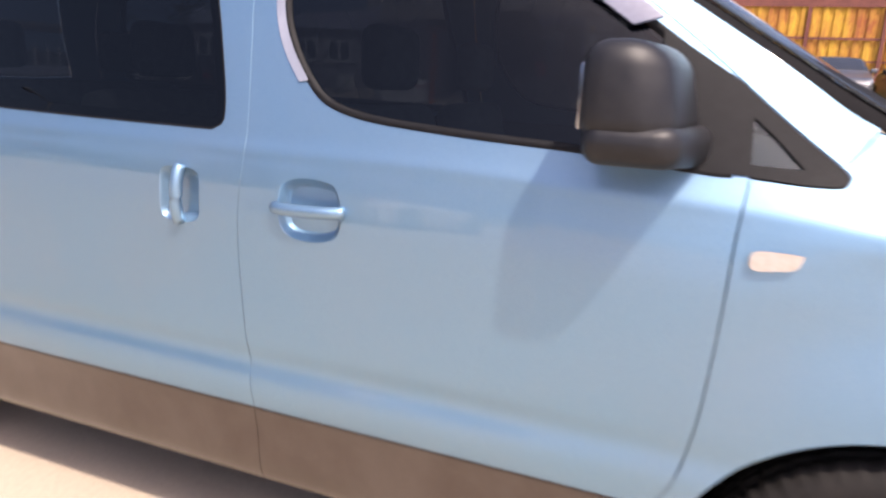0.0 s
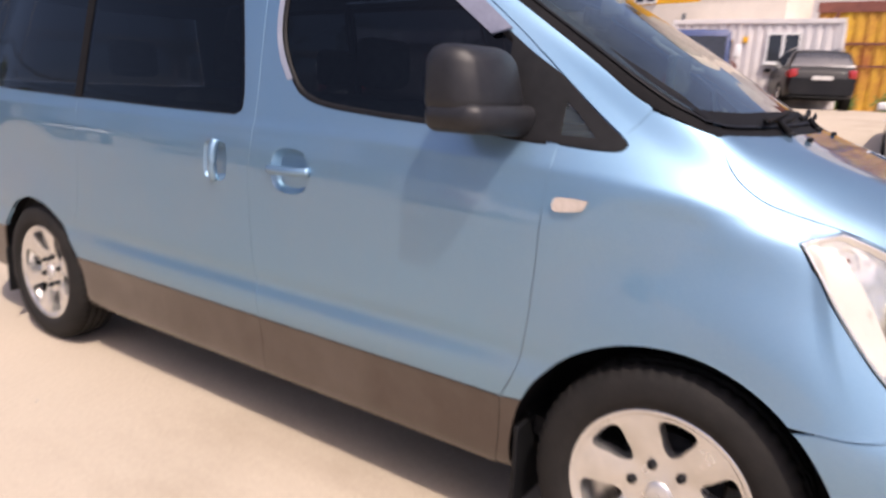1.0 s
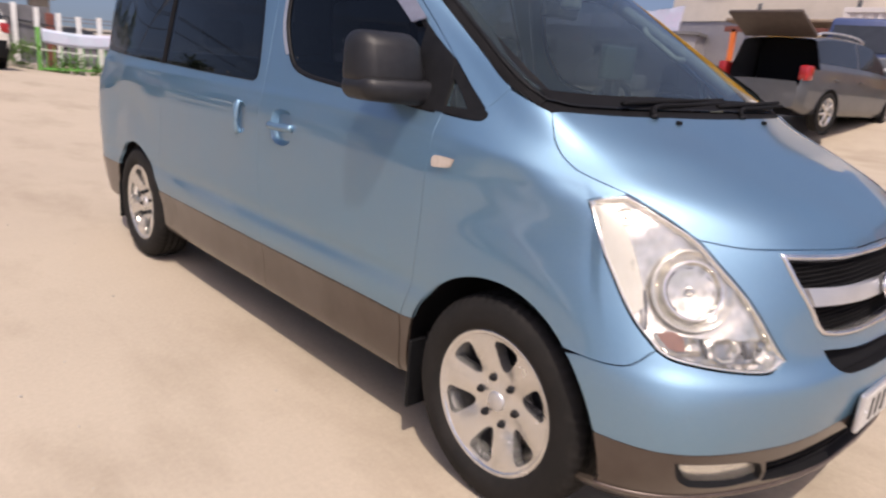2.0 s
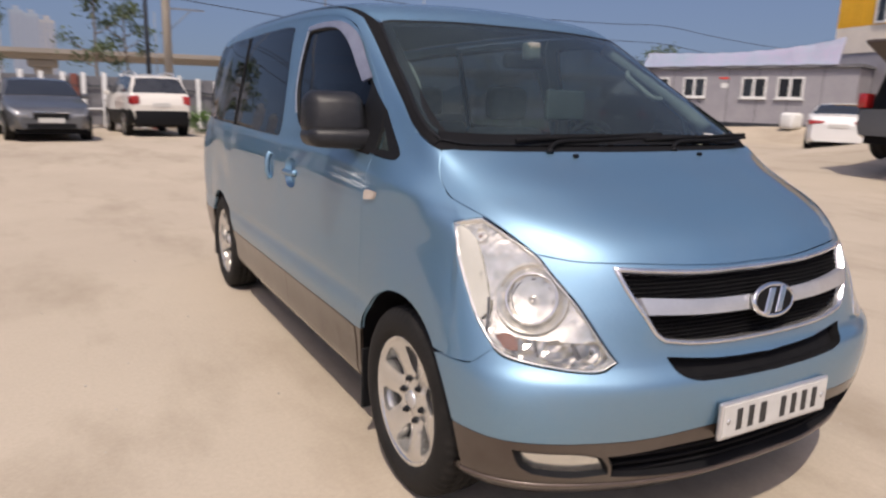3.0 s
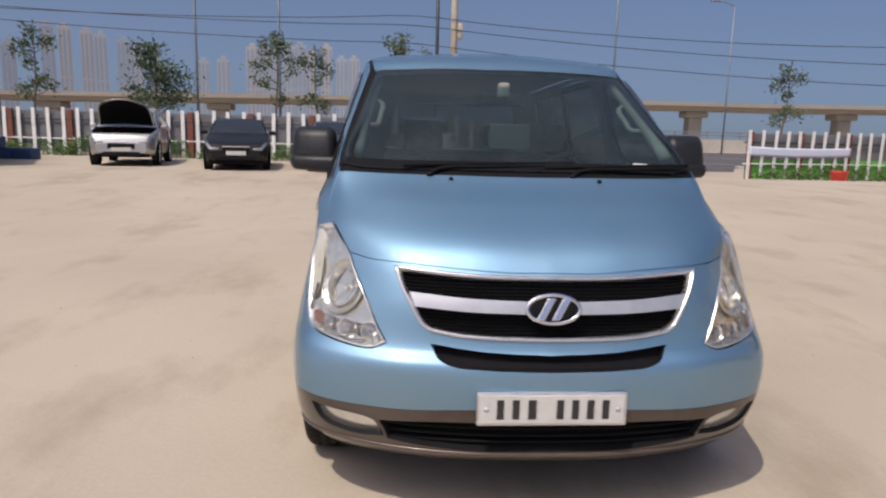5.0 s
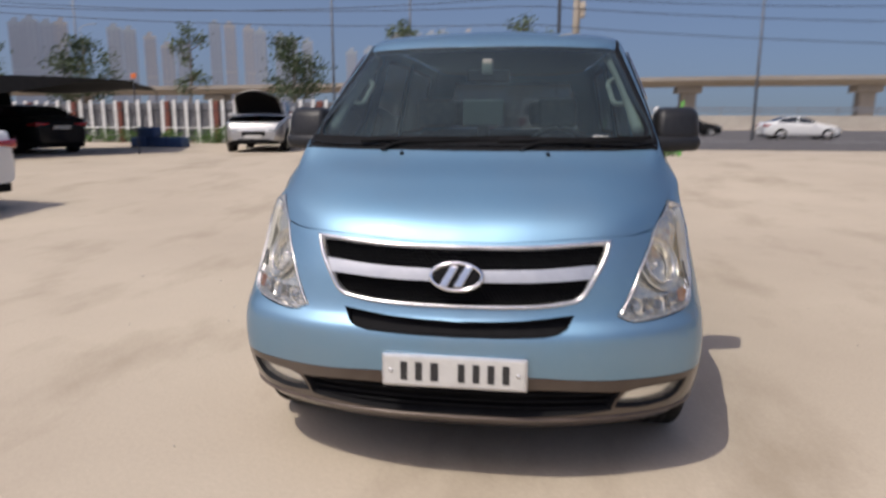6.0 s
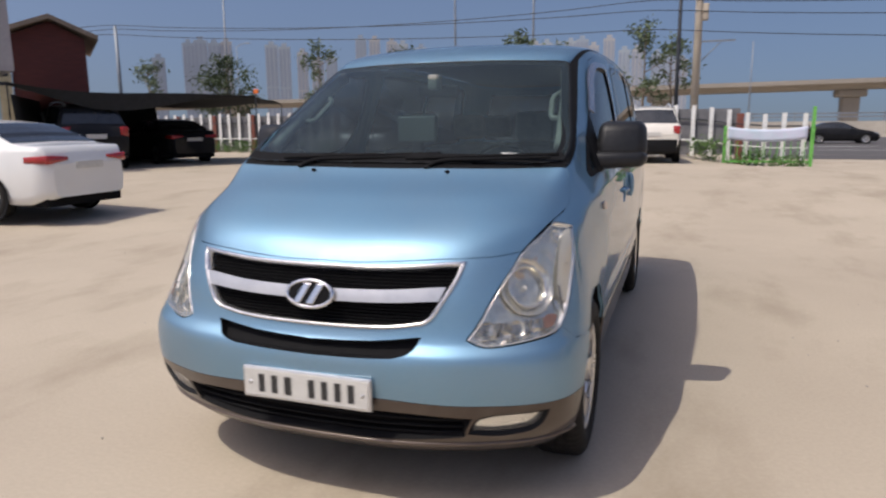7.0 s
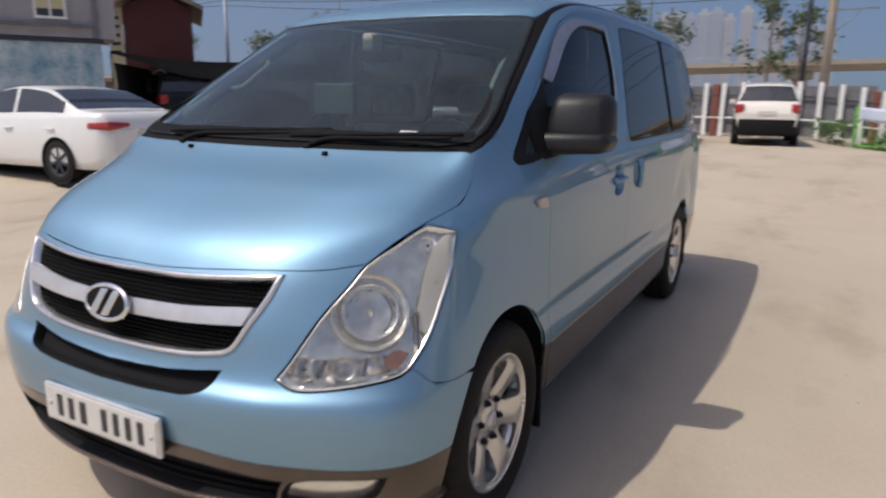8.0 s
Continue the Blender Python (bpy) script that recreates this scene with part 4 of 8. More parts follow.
arch_rear = np.array([p for p in ARCH_R if p[2] >= (0.55 if p[1] > 3.19 else 0.60)])
FLANK = joined(FENDER_SEAM[::-1], STRIP_OUT[np.argmin(np.linalg.norm(STRIP_OUT - np.array((0.842, 0.154, 1.340)), axis=1)):], DITCH, TAIL, run([TAIL[-1], arch_rear[0]]), arch_rear,
               SLIDE_REAR[::-1], run(on_side((2.70, 1.870), (2.1, 1.876), (1.5, 1.866))), DOOR_TOP[::-1], run(on_side((0.40, 1.418), (0.30, 1.337), (0.206, 1.268))))
HANDLE = joined(run(on_side((1.425, 1.075), (1.415, 1.125), (1.385, 1.145), (1.30, 1.148), (1.265, 1.135), (1.245, 1.075), (1.255, 1.02), (1.29, 1.0), (1.38, 1.0), (1.412, 1.02), (1.425, 1.075)), 0.008))
SLIDE_HANDLE = joined(run(on_side((1.795, 1.075), (1.79, 1.13), (1.775, 1.142), (1.685, 1.142), (1.668, 1.13), (1.665, 1.075), (1.668, 1.018), (1.685, 1.005), (1.775, 1.005), (1.79, 1.02), (1.795, 1.075)), 0.008))
CLAD_F = joined(SILL, run(on_side((1.512, 0.505), (1.51, 0.36), (1.512, 0.268))), run(on_side((1.512, 0.268), (1.0, 0.268), (0.49, 0.268))), run(on_side((0.49, 0.268), (0.478, 0.36), (0.472, 0.505))))
CLAD_R = joined(SILL_2, cut(ARCH_R, 0.268, 0.505, True), run(on_side((2.79, 0.268), (2.1, 0.268), (1.512, 0.268))), run(on_side((1.512, 0.268), (1.51, 0.36), (1.512, 0.505))))
CLAD_N = joined(run([cut(ARCH_F, 0.505, None, False)[0], DOOR_FRONT[-1]]), run(on_side((0.472, 0.505), (0.478, 0.36), (0.49, 0.268))), run(on_side((0.49, 0.268), (0.425, 0.275))), cut(ARCH_F, 0.275, 0.505, False))
CLAD_T = joined(run([arch_rear[0], TAIL[-1]]), run([(0.905, 4.0, 0.55), (0.90, 3.99, 0.42), (0.87, 3.97, 0.31)]), run(on_side((3.93, 0.31), (3.61, 0.30))), cut(ARCH_R, 0.30, 0.55, False))


def recess(outline, depth, name, mat, parent, side):
    part(name, sweep(name, outline, [(0.0, 0.0), (0.004, -0.004), (0.012, -depth * 0.8), (0.02, -depth)], mat, side), parent)


for side in (1, -1):
    fender = part("fender", patch("fender", Outline(FENDER, GAP), PAINT, side=side, lip=0.02), van)
    ind = Outline(joined(run(on_side((0.258, 1.106), (0.30, 1.108), (0.345, 1.104), (0.352, 1.089), (0.347, 1.072), (0.30, 1.074), (0.27, 1.081), (0.258, 1.106)), 0.006)))
    part("side_indicator", patch("side_indicator", ind, CREAM_LENS, lift=0.011, lip=0.02, side=side), fender, "cream side indicator")
    part("fender_trim", patch("fender_trim", Outline(CLAD_N, GAP), CLAD, side=side, lift=0.001), fender)

    door = part("front_door", patch("front_door", Outline(DOOR, GAP), PAINT, holes=[Outline(DOOR_WIN), Outline(HANDLE)], side=side, lip=0.025), van)
    part("door_window", patch("door_window", Outline(DOOR_WIN, 0.012), GLASS, lift=-0.006, lip=0.0, side=side), door, "dark tinted glass")
    part("window_seal", sweep("window_seal", Outline(DOOR_WIN), [(-0.006, 0.001), (-0.002, 0.004), (0.008, 0.003), (0.014, -0.008)], BLACK, side), door, "black rubber seal")
    sail = Outline(joined(run(on_side((0.3685, 1.243), (0.3825, 1.33), (0.3985, 1.416))), run(on_side((0.3985, 1.416), (0.50, 1.478), (0.57, 1.525))), run(on_side((0.57, 1.525), (0.555, 1.38), (0.56, 1.254))), run(on_side((0.56, 1.254), (0.48, 1.248), (0.3685, 1.243)))))
    part("mirror_sail", patch("mirror_sail", sail, BLACK, lift=0.004, lip=0.012, side=side), door)
    recess(Outline(HANDLE), 0.028, "handle_rim", PAINT, door, side)
    part("handle_cup", patch("handle_cup", Outline(HANDLE), PAINT, lift=-0.028, lip=0.0, side=side), door)
    hp = on_side((1.432, 1.072), (1.40, 1.072), (1.335, 1.074), (1.27, 1.076), (1.236, 1.078)) * (side, 1, 1) + np.array([[side * d, 0, 0] for d in (0.0, 0.012, 0.016, 0.012, 0.0)])
    hm = tube("door_handle", hp, 0.016, PAINT, 10, 16)
    part("door_handle", hm, door)
    part("door_cladding", patch("door_cladding", Outline(CLAD_F, GAP), CLAD, lift=0.005, lip=0.02, side=side), door, "brown metallic lower cladding, dusty")
    # rain deflector along the upper front edge of the window
    vis = joined(run(on_side((0.575, 1.538), (0.69, 1.622), (0.80, 1.702), (0.92, 1.765), (1.05, 1.803), (1.22, 1.815), (1.44, 1.808))), run(on_side((1.44, 1.808), (1.44, 1.785))),
                 run(on_side((1.44, 1.785), (1.22, 1.790), (1.08, 1.776), (0.952, 1.730), (0.843, 1.668), (0.742, 1.598), (0.632, 1.522))), run(on_side((0.632, 1.522), (0.575, 1.538))))
    part("rain_deflector", patch("rain_deflector", Outline(vis), VISOR, lift=0.016, lip=0.008, side=side), door, "pale smoked plastic rain deflector")
    part("rear_pillar_strip", patch("rear_pillar_strip", Outline(joined(run(on_side((1.452, 1.79), (1.468, 1.65), (1.455, 1.53), (1.42, 1.45), (1.37, 1.38))), run(on_side((1.37, 1.38), (1.395, 1.375))), run(on_side((1.395, 1.375), (1.445, 1.445), (1.480, 1.53), (1.493, 1.65), (1.478, 1.79))), run(on_side((1.478, 1.79), (1.452, 1.79))))), SATIN, lift=0.004, lip=0.006, side=side), door, "bright strip along the window's rear edge")

    slide = part("sliding_door", patch("sliding_door", Outline(SLIDE, GAP), PAINT, holes=[Outline(SLIDE_WIN), Outline(SLIDE_HANDLE)], side=side, lip=0.025), van)
    part("slide_window", patch("slide_window", Outline(SLIDE_WIN, 0.002), GLASS, lift=-0.001, lip=0.004, side=side), slide, "dark tinted glass")
    part("slide_seal", sweep("slide_seal", Outline(SLIDE_WIN), [(-0.002, 0.0), (0.0, 0.002), (0.006, -0.003), (0.03, -0.005)], BLACK, side), slide)
    recess(Outline(SLIDE_HANDLE), 0.026, "slide_handle_rim", PAINT, slide, side)
    part("slide_handle_cup", patch("slide_handle_cup", Outline(SLIDE_HANDLE), PAINT, lift=-0.026, lip=0.0, side=side), slide)
    hp = on_side((1.726, 1.148), (1.727, 1.12), (1.728, 1.075), (1.729, 1.03), (1.73, 1.0)) * (side, 1, 1) + np.array([[side * d, 0, 0] for d in (0.0, 0.010, 0.013, 0.010, 0.0)])
    part("slide_handle", tube("slide_handle", hp, 0.017, PAINT, 10, 14), slide)
    part("slide_cladding", patch("slide_cladding", Outline(CLAD_R, GAP), CLAD, lift=0.005, lip=0.02, side=side), slide, "brown metallic lower cladding, dusty")

    flank = part("body_side", patch("body_side", Outline(FLANK, GAP), PAINT, holes=[Outline(REAR_WIN)], side=side, lip=0.02), van)
    part("rear_side_window", patch("rear_side_window", Outline(REAR_WIN, 0.002), GLASS, lift=-0.001, lip=0.004, side=side), flank, "dark tinted glass")
    part("rear_window_seal", sweep("rear_window_seal", Outline(REAR_WIN), [(-0.002, 0.0), (0.0, 0.002), (0.006, -0.003), (0.03, -0.005)], BLACK, side), flank)
    mid_strip = Outline(joined(run(on_side((2.688, 1.258), (2.740, 1.259))), run(on_side((2.740, 1.259), (2.734, 1.5), (2.727, 1.838))), run(on_side((2.727, 1.838), (2.676, 1.838))), run(on_side((2.676, 1.838), (2.684, 1.5), (2.688, 1.258)))))
    part("window_pillar", patch("window_pillar", mid_strip, BLACK_FAR, lift=0.003, lip=0.003, side=side), flank)
    tri = Outline(joined(run(on_side((0.275, 1.262), (0.372, 1.265))), run(on_side((0.372, 1.265), (0.377, 1.355))), run(on_side((0.377, 1.355), (0.33, 1.315), (0.275, 1.262)))))
    qp = part("quarter_panel", patch("quarter_panel", Outline(QUARTER, GAP), BLACK, holes=[tri], lift=0.001, side=side), flank, "black triangular corner panel")
    part("quarter_glass", patch("quarter_glass", tri, SCREEN, lift=-0.006, lip=0.0, side=side), qp)
    part("rear_cladding", patch("rear_cladding", Outline(CLAD_T, GAP), CLAD, lift=0.004, side=side), flank)
    strip = joined(STRIP_OUT, DITCH, run([DITCH[-1], DITCH_IN[-1]]), DITCH_IN[::-1], run([DITCH_IN[0], (0.702, 0.83, 1.80), (0.700, 0.795, 1.778)]), WS_EDGE[::-1], run([WS_EDGE[0], STRIP_OUT[0]]))
    part("pillar_strip", patch("pillar_strip", Outline(strip), BLACK_FAR, lift=-0.003, lip=0.0, side=side), flank, "black strip along pillar and roof gutter")

ROOF_UV = np.vstack([uv_of(joined(run([(0.004, 0.765, 1.823), (0.3, 0.772, 1.821), (0.55, 0.80, 1.812), (0.68, 0.83, 1.806), (0.710, 0.86, 1.826)]), DITCH_IN, run([(0.705, 3.74, 1.882), (0.66, 3.82, 1.862), (0.40, 3.935, 1.855), (0.004, 3.955, 1.855)]), [(-9, 9, 9)]))[:-1]])
ROOF_UV[0, 0], ROOF_UV[-1, 0] = 0, NU - 1
up = np.arange(math.ceil(ROOF_UV[-1, 1] + 0.3), NW)
down = np.arange(NW - 2, int(ROOF_UV[0, 1] + 0.3), -1)
ROOF_UV = np.vstack([ROOF_UV, [(NU - 1, k) for k in up], [(k, NW - 1) for k in range(NU - 2, -1, -1)], [(0, k) for k in down]])
roof = part("roof", patch("roof", Outline(None, uv=ROOF_UV), PAINT, both=True), van)
BACK_WIN = joined(run([(0, 4.11, 1.30), (0.5, 4.09, 1.30), (0.70, 4.04, 1.31)]), run([(0.70, 4.04, 1.31), (0.64, 4.0, 1.58), (0.58, 3.94, 1.76)]), run([(0.58, 3.94, 1.76), (0.3, 4.0, 1.765), (0, 4.02, 1.765)]), run([(0, 4.02, 1.765), (0, 4.08, 1.58), (0, 4.11, 1.30)]))
gate = part("tailgate", patch("tailgate", Outline(joined(run([(0, 3.955, 1.855), (0.40, 3.935, 1.855), (0.66, 3.82, 1.862), (0.715, 3.74, 1.872)]), TAIL, run([(0.905, 4.0, 0.55), (0.5, 4.175, 0.55), (0, 4.195, 0.55)]), run([(0, 4.195, 0.55), (0, 4.2, 1.0), (0, 4.12, 1.29), (0, 4.08, 1.58), (0, 3.955, 1.855)])), GAP), PAINT, holes=[Outline(BACK_WIN)], both=True), van)
part("rear_window", patch("rear_window", Outline(BACK_WIN, 0.002), GLASS, lift=-0.001, lip=0.0, both=True), gate)
part("rear_bumper", patch("rear_bumper", Outline(joined(run([(0, 4.195, 0.55), (0.5, 4.175, 0.55), (0.905, 4.0, 0.55)]), run([(0.905, 4.0, 0.55), (0.90, 3.99, 0.42), (0.87, 3.97, 0.31)]), run([(0.87, 3.97, 0.31), (0.5, 4.14, 0.31), (0, 4.16, 0.31)]), run([(0, 4.16, 0.31), (0, 4.195, 0.55)])), GAP), CLAD, lift=0.004, both=True), van)

# windscreen, cowl, wipers
screen_line = joined(WS_BASE, WS_EDGE, WS_TOP, run([WS_TOP[-1], (0, 0.31, 1.555), WS_BASE[0]]))
screen = part("windscreen", patch("windscreen", Outline(screen_line), SCREEN, lift=0.0, lip=0.0, both=True), van, "faintly green windscreen reflecting the sky")
part("windscreen_border", sweep("windscreen_border", Outline(screen_line), [(-0.008, 0.002), (0.0, 0.0035), (0.006, 0.001), (0.008, -0.004), (0.045, -0.005)], BLACK, both=True), screen, "black border of the windscreen")
band_top = run([(0.797, 0.075, 1.343), (0.70, 0.045, 1.342), (0.566, 0.010, 1.343), (0.3, -0.012, 1.344), (0, -0.017, 1.344)])
band = joined(WS_BASE, run([WS_BASE[-1], band_top[0]]), band_top, run([band_top[-1], WS_BASE[0]]))
part("base_band", patch("base_band", Outline(band), BLACK_FAR, lift=0.003, lip=0.0, both=True), screen, "black band along the screen's base")
cowl_line = joined(HOOD_REAR[::-1], run([(0.822, -0.008, 1.285), (0.835, 0.036, 1.300)]), run([(0.835, 0.036, 1.300), (0.800, 0.035, 1.318)]), WS_BASE[::-1], run([WS_BASE[0], HOOD_REAR[-1]]))
cowl = part("cowl", patch("cowl", Outline(cowl_line), BLACK_FAR, lift=-0.006, lip=0.0, both=True), van, "black cowl below the windscreen")
for k, (x, tip) in enumerate(((-0.42, 0.22), (0.22, 0.76))):
    pts = [(x, -0.105, 1.290), (x + 0.05, -0.075, 1.312), (x + 0.25, -0.062, 1.322), (tip, -0.03, 1.332)]
    wiper = part("wiper", tube("wiper", pts, 0.010, BLACK_FAR, 8, 24, 0.6), van, "black wiper resting on the screen's base")
    lift = np.array([(x - 0.12, -0.06, 1.322), (x + 0.1, -0.052, 1.330), (tip + 0.03, 0.0, 1.343)])
    part("wiper_blade", tube("wiper_blade", lift, 0.009, BLACK_FAR, 6, 30), wiper)
    part("wiper_pivot", turned("wiper_pivot", [(0, 0.001), (0, 0.016), (0.010, 0.015), (0.014, 0.008), (0.015, 0.001)], BLACK, pose(x, -0.11, 1.28, 0, -70, 90), 16), wiper)
for x in (-0.33, 0.33):
    part("washer_jet", box_mesh("washer_jet", BLACK, x - 0.009, x + 0.009, -0.158, -0.140, 1.264, 1.278, bevel=0.004), hood)

sticker = Outline(joined(run([(0.535, 0.0, 1.354), (0.605, 0.006, 1.354)]), run([(0.605, 0.006, 1.354), (0.603, 0.014, 1.361)]), run([(0.603, 0.014, 1.361), (0.536, 0.010, 1.361)]), run([(0.536, 0.010, 1.361), (0.535, 0.0, 1.354)])))
part("sticker", patch("sticker", sticker, PLATE, lift=0.005, lip=0.001), screen, "small white sticker")
# number plate: plain bars stand for its characters
plate = part("number_plate", box_mesh("number_plate", SATIN, -0.272, 0.272, -0.852, -0.836, 0.439, 0.565, bevel=0.006, m=pose(0, 0, 0, 0, 0, 0)), van, "white number plate in a silver frame")
part("plate_face", box_mesh("plate_face", PLATE, -0.262, 0.262, -0.8545, -0.850, 0.449, 0.555, bevel=0.002), plate)
for x, w in ((-0.188, 0.026), (-0.132, 0.026), (-0.073, 0.030), (0.028, 0.026), (0.083, 0.026), (0.138, 0.026), (0.193, 0.026)):
    part("plate_bar", box_mesh("plate_bar", INK, x - w / 2, x + w / 2, -0.8557, -0.854, 0.466, 0.538), plate)
for x in (-0.238, 0.238):
    part("plate_screw", turned("plate_screw", [(0, 0.001), (0, 0.009), (0.003, 0.008), (0.004, 0.001)], SATIN, pose(x, -0.854, 0.502, 0, 0, -90), 16), plate)
part("plate_bracket", box_mesh("plate_bracket", BLACK, -0.25, 0.25, -0.838, -0.79, 0.445, 0.555), plate)

# door mirrors
for side in (1, -1):
    bm = bmesh.new()
    box(bm, 0.880, 1.130, 0.475, 0.685, 1.296, 1.484, 0.050, 5)
    for v in bm.verts:
        rise, out = (v.co.z - 1.296) / 0.188, (v.co.x - 0.880) / 0.250
        if v.co.y < 0.58:
            v.co.y += 0.045 * rise**2 + 0.030 * max(0, out - 0.3) ** 2 * 4
        v.co.x += 0.018 * (1 - out) * rise - 0.012 * out * rise
        v.co.x *= side
    if side < 0:
        bmesh.ops.reverse_faces(bm, faces=bm.faces)
    mirror = part("door_mirror", from_bm("door_mirror", bm, MIRROR_CAP), van, "dark grey plastic door mirror")
    bm = bmesh.new()
    box(bm, 0.838, 1.130, 0.440, 0.672, 1.248, 1.336, 0.034, 5)
    for v in bm.verts:
        v.co.y += 0.055 * max(0, (v.co.x - 0.90) / 0.2) ** 2 * (v.co.y < 0.56)
        v.co.z += 0.020 * max(0, (v.co.x - 0.98) / 0.156) ** 2 * (v.co.z < 1.29)
        v.co.x *= side
    if side < 0:
        bmesh.ops.reverse_faces(bm, faces=bm.faces)
    part("mirror_foot", from_bm("mirror_foot", bm, MIRROR_CAP), mirror)
    bm = bmesh.new()
    box(bm, side * 0.930, side * 1.08, 0.682, 0.687, 1.32, 1.44, 0.002)
    part("mirror_glass", from_bm("mirror_glass", bm, CHROME), mirror)


# wheels
def wheel(x, y, side, turn):
    base = pose(x, y, 0.356, 0, 0, 0 if side > 0 else 180)
    tread = [(-0.11, 0.23), (-0.118, 0.27), (-0.112, 0.323), (-0.095, 0.346), (-0.075, 0.355), (-0.045, 0.357), (-0.042, 0.350), (-0.034, 0.350), (-0.031, 0.358), (-0.004, 0.358), (-0.002, 0.351), (0.006, 0.351), (0.008, 0.358), (0.034, 0.358), (0.037, 0.350), (0.045, 0.350), (0.048, 0.357),
             (0.075, 0.355), (0.093, 0.346), (0.108, 0.326), (0.1135, 0.308), (0.1165, 0.292), (0.1160, 0.272), (0.112, 0.262), (0.104, 0.247), (0.09, 0.236)]

    def lump(i, s):
        if i in (3, 4, 5, 16, 17, 18):
            return -0.007 if s % 3 < 1 else 0.0
        if i in (8, 9, 12, 13):
            return -0.006 if (s + 2) % 5 < 1 else 0.0
        return 0.0

    hub = part("wheel", turned("wheel", [(0.02, 0.03), (0.02, 0.075), (-0.02, 0.09), (-0.06, 0.12), (-0.09, 0.14), (-0.09, 0.02)], BLACK_FAR, base, 32), van, "black tyre on a six-spoke silver alloy rim")
    part("tyre", turned("tyre", tread, RUBBER, base, 180, lump), hub, "black tyre, dusty tread")
    rim = part("rim", turned("rim", [(-0.09, 0.212), (0.03, 0.208), (0.07, 0.215), (0.092, 0.225), (0.100, 0.236), (0.099, 0.246), (0.090, 0.246)], ALLOY, base, 72), hub, "silver alloy rim with kerb marks")
    # spoke face: a dished disc with six rounded windows
    pts, edges = [], []

    def ring(points):
        b = len(pts)
        pts.extend(points)
        edges.extend((b + k, b + (k + 1) % len(points)) for k in range(len(points)))

    ring([(0.2185 * math.cos(a), 0.2185 * math.sin(a)) for a in np.linspace(0, 2 * math.pi, 96, endpoint=False)])
    windows = []
    for k in range(6):
        c = turn + radians(60 * k)
        shape = [(0.100, 0.02), (0.114, 0.15), (0.152, 0.215), (0.186, 0.245), (0.199, 0.21), (0.203, 0.0), (0.199, -0.21), (0.186, -0.255), (0.152, -0.225), (0.114, -0.14)]
        w = spline([(r * math.cos(c + a), r * math.sin(c + a)) for r, a in shape], 36, True)
        windows.append(w)
        ring([tuple(q) for q in w])
    for r in (0.02, 0.05, 0.07, 0.085, 0.11, 0.135, 0.16, 0.185, 0.205):
        pts += [(r * math.cos(a), r * math.sin(a)) for a in np.linspace(0.03, 2 * math.pi + 0.03, int(10 + r * 300), endpoint=False) if not any(inside(w, np.array([[r * math.cos(a), r * math.sin(a)]]))[0] for w in windows)]
    vs, _, fs, *_ = delaunay_2d_cdt([Vector(q) for q in pts], edges, [], 0, 1e-5)
    uv = np.array([tuple(v) for v in vs])
    fs = np.array([tuple(f) for f in fs])
    mid = uv[fs].mean(1)
    keep = np.linalg.norm(mid, axis=1) < 0.2186
    for w in windows:
        keep &= ~inside(w, mid)
    fs = fs[keep]
    r = np.linalg.norm(uv, axis=1)
    ang = np.arctan2(uv[:, 1], uv[:, 0]) - turn
    spoke = np.cos(6 * (ang + math.pi / 6))
    depth = np.interp(r, [0, 0.03, 0.036, 0.07, 0.09, 0.15, 0.2, 0.2185], [0.072, 0.072, 0.062, 0.060, 0.062, 0.078, 0.090, 0.094]) + 0.007 * spoke * np.interp(r, [0.06, 0.11, 0.19, 0.21], [0, 1, 1, 0])
    verts = [tuple(base @ Vector((d, p[0] * 1.065, p[1] * 1.065))) for d, p in zip(depth, uv)]
    bm = bmesh.new()
    bv = [bm.verts.new(v) for v in verts]
    for f in fs:
        bm.faces.new([bv[q] for q in f])
    rims = [e for e in bm.edges if e.is_boundary]
    ext = bmesh.ops.extrude_edge_only(bm, edges=rims)
    shift = (base.to_3x3() @ Vector((-0.045, 0, 0)))
    bmesh.ops.translate(bm, vec=shift, verts=[g for g in ext["geom"] if isinstance(g, bmesh.types.BMVert)])
    bmesh.ops.recalc_face_normals(bm, faces=bm.faces)
    me = from_bm("spokes", bm, ALLOY)
    me.set_sharp_from_angle(angle=radians(38))
    part("spokes", me, rim)
    for k in range(6):
        a = turn + radians(60 * k + 30)
        q = base @ Vector((0.060, 0.078 * math.cos(a), 0.078 * math.sin(a)))
        part("wheel_nut", turned("wheel_nut", [(0.0, 0.001), (0.0, 0.0135), (0.006, 0.0135), (0.006, 0.009), (0.016, 0.009), (0.018, 0.006), (0.018, 0.001)], BLACK, Matrix.Translation(q) @ base.to_3x3().to_4x4(), 14), rim)
    part("hub_cap", turned("hub_cap", [(0.066, 0.034), (0.072, 0.033), (0.076, 0.026), (0.077, 0.001)], SATIN, base, 32), rim)
    part("brake_disc", turned("brake_disc", [(0.0, 0.08), (0.0, 0.145), (-0.02, 0.145), (-0.02, 0.08)], BLACK, base, 40), hub)


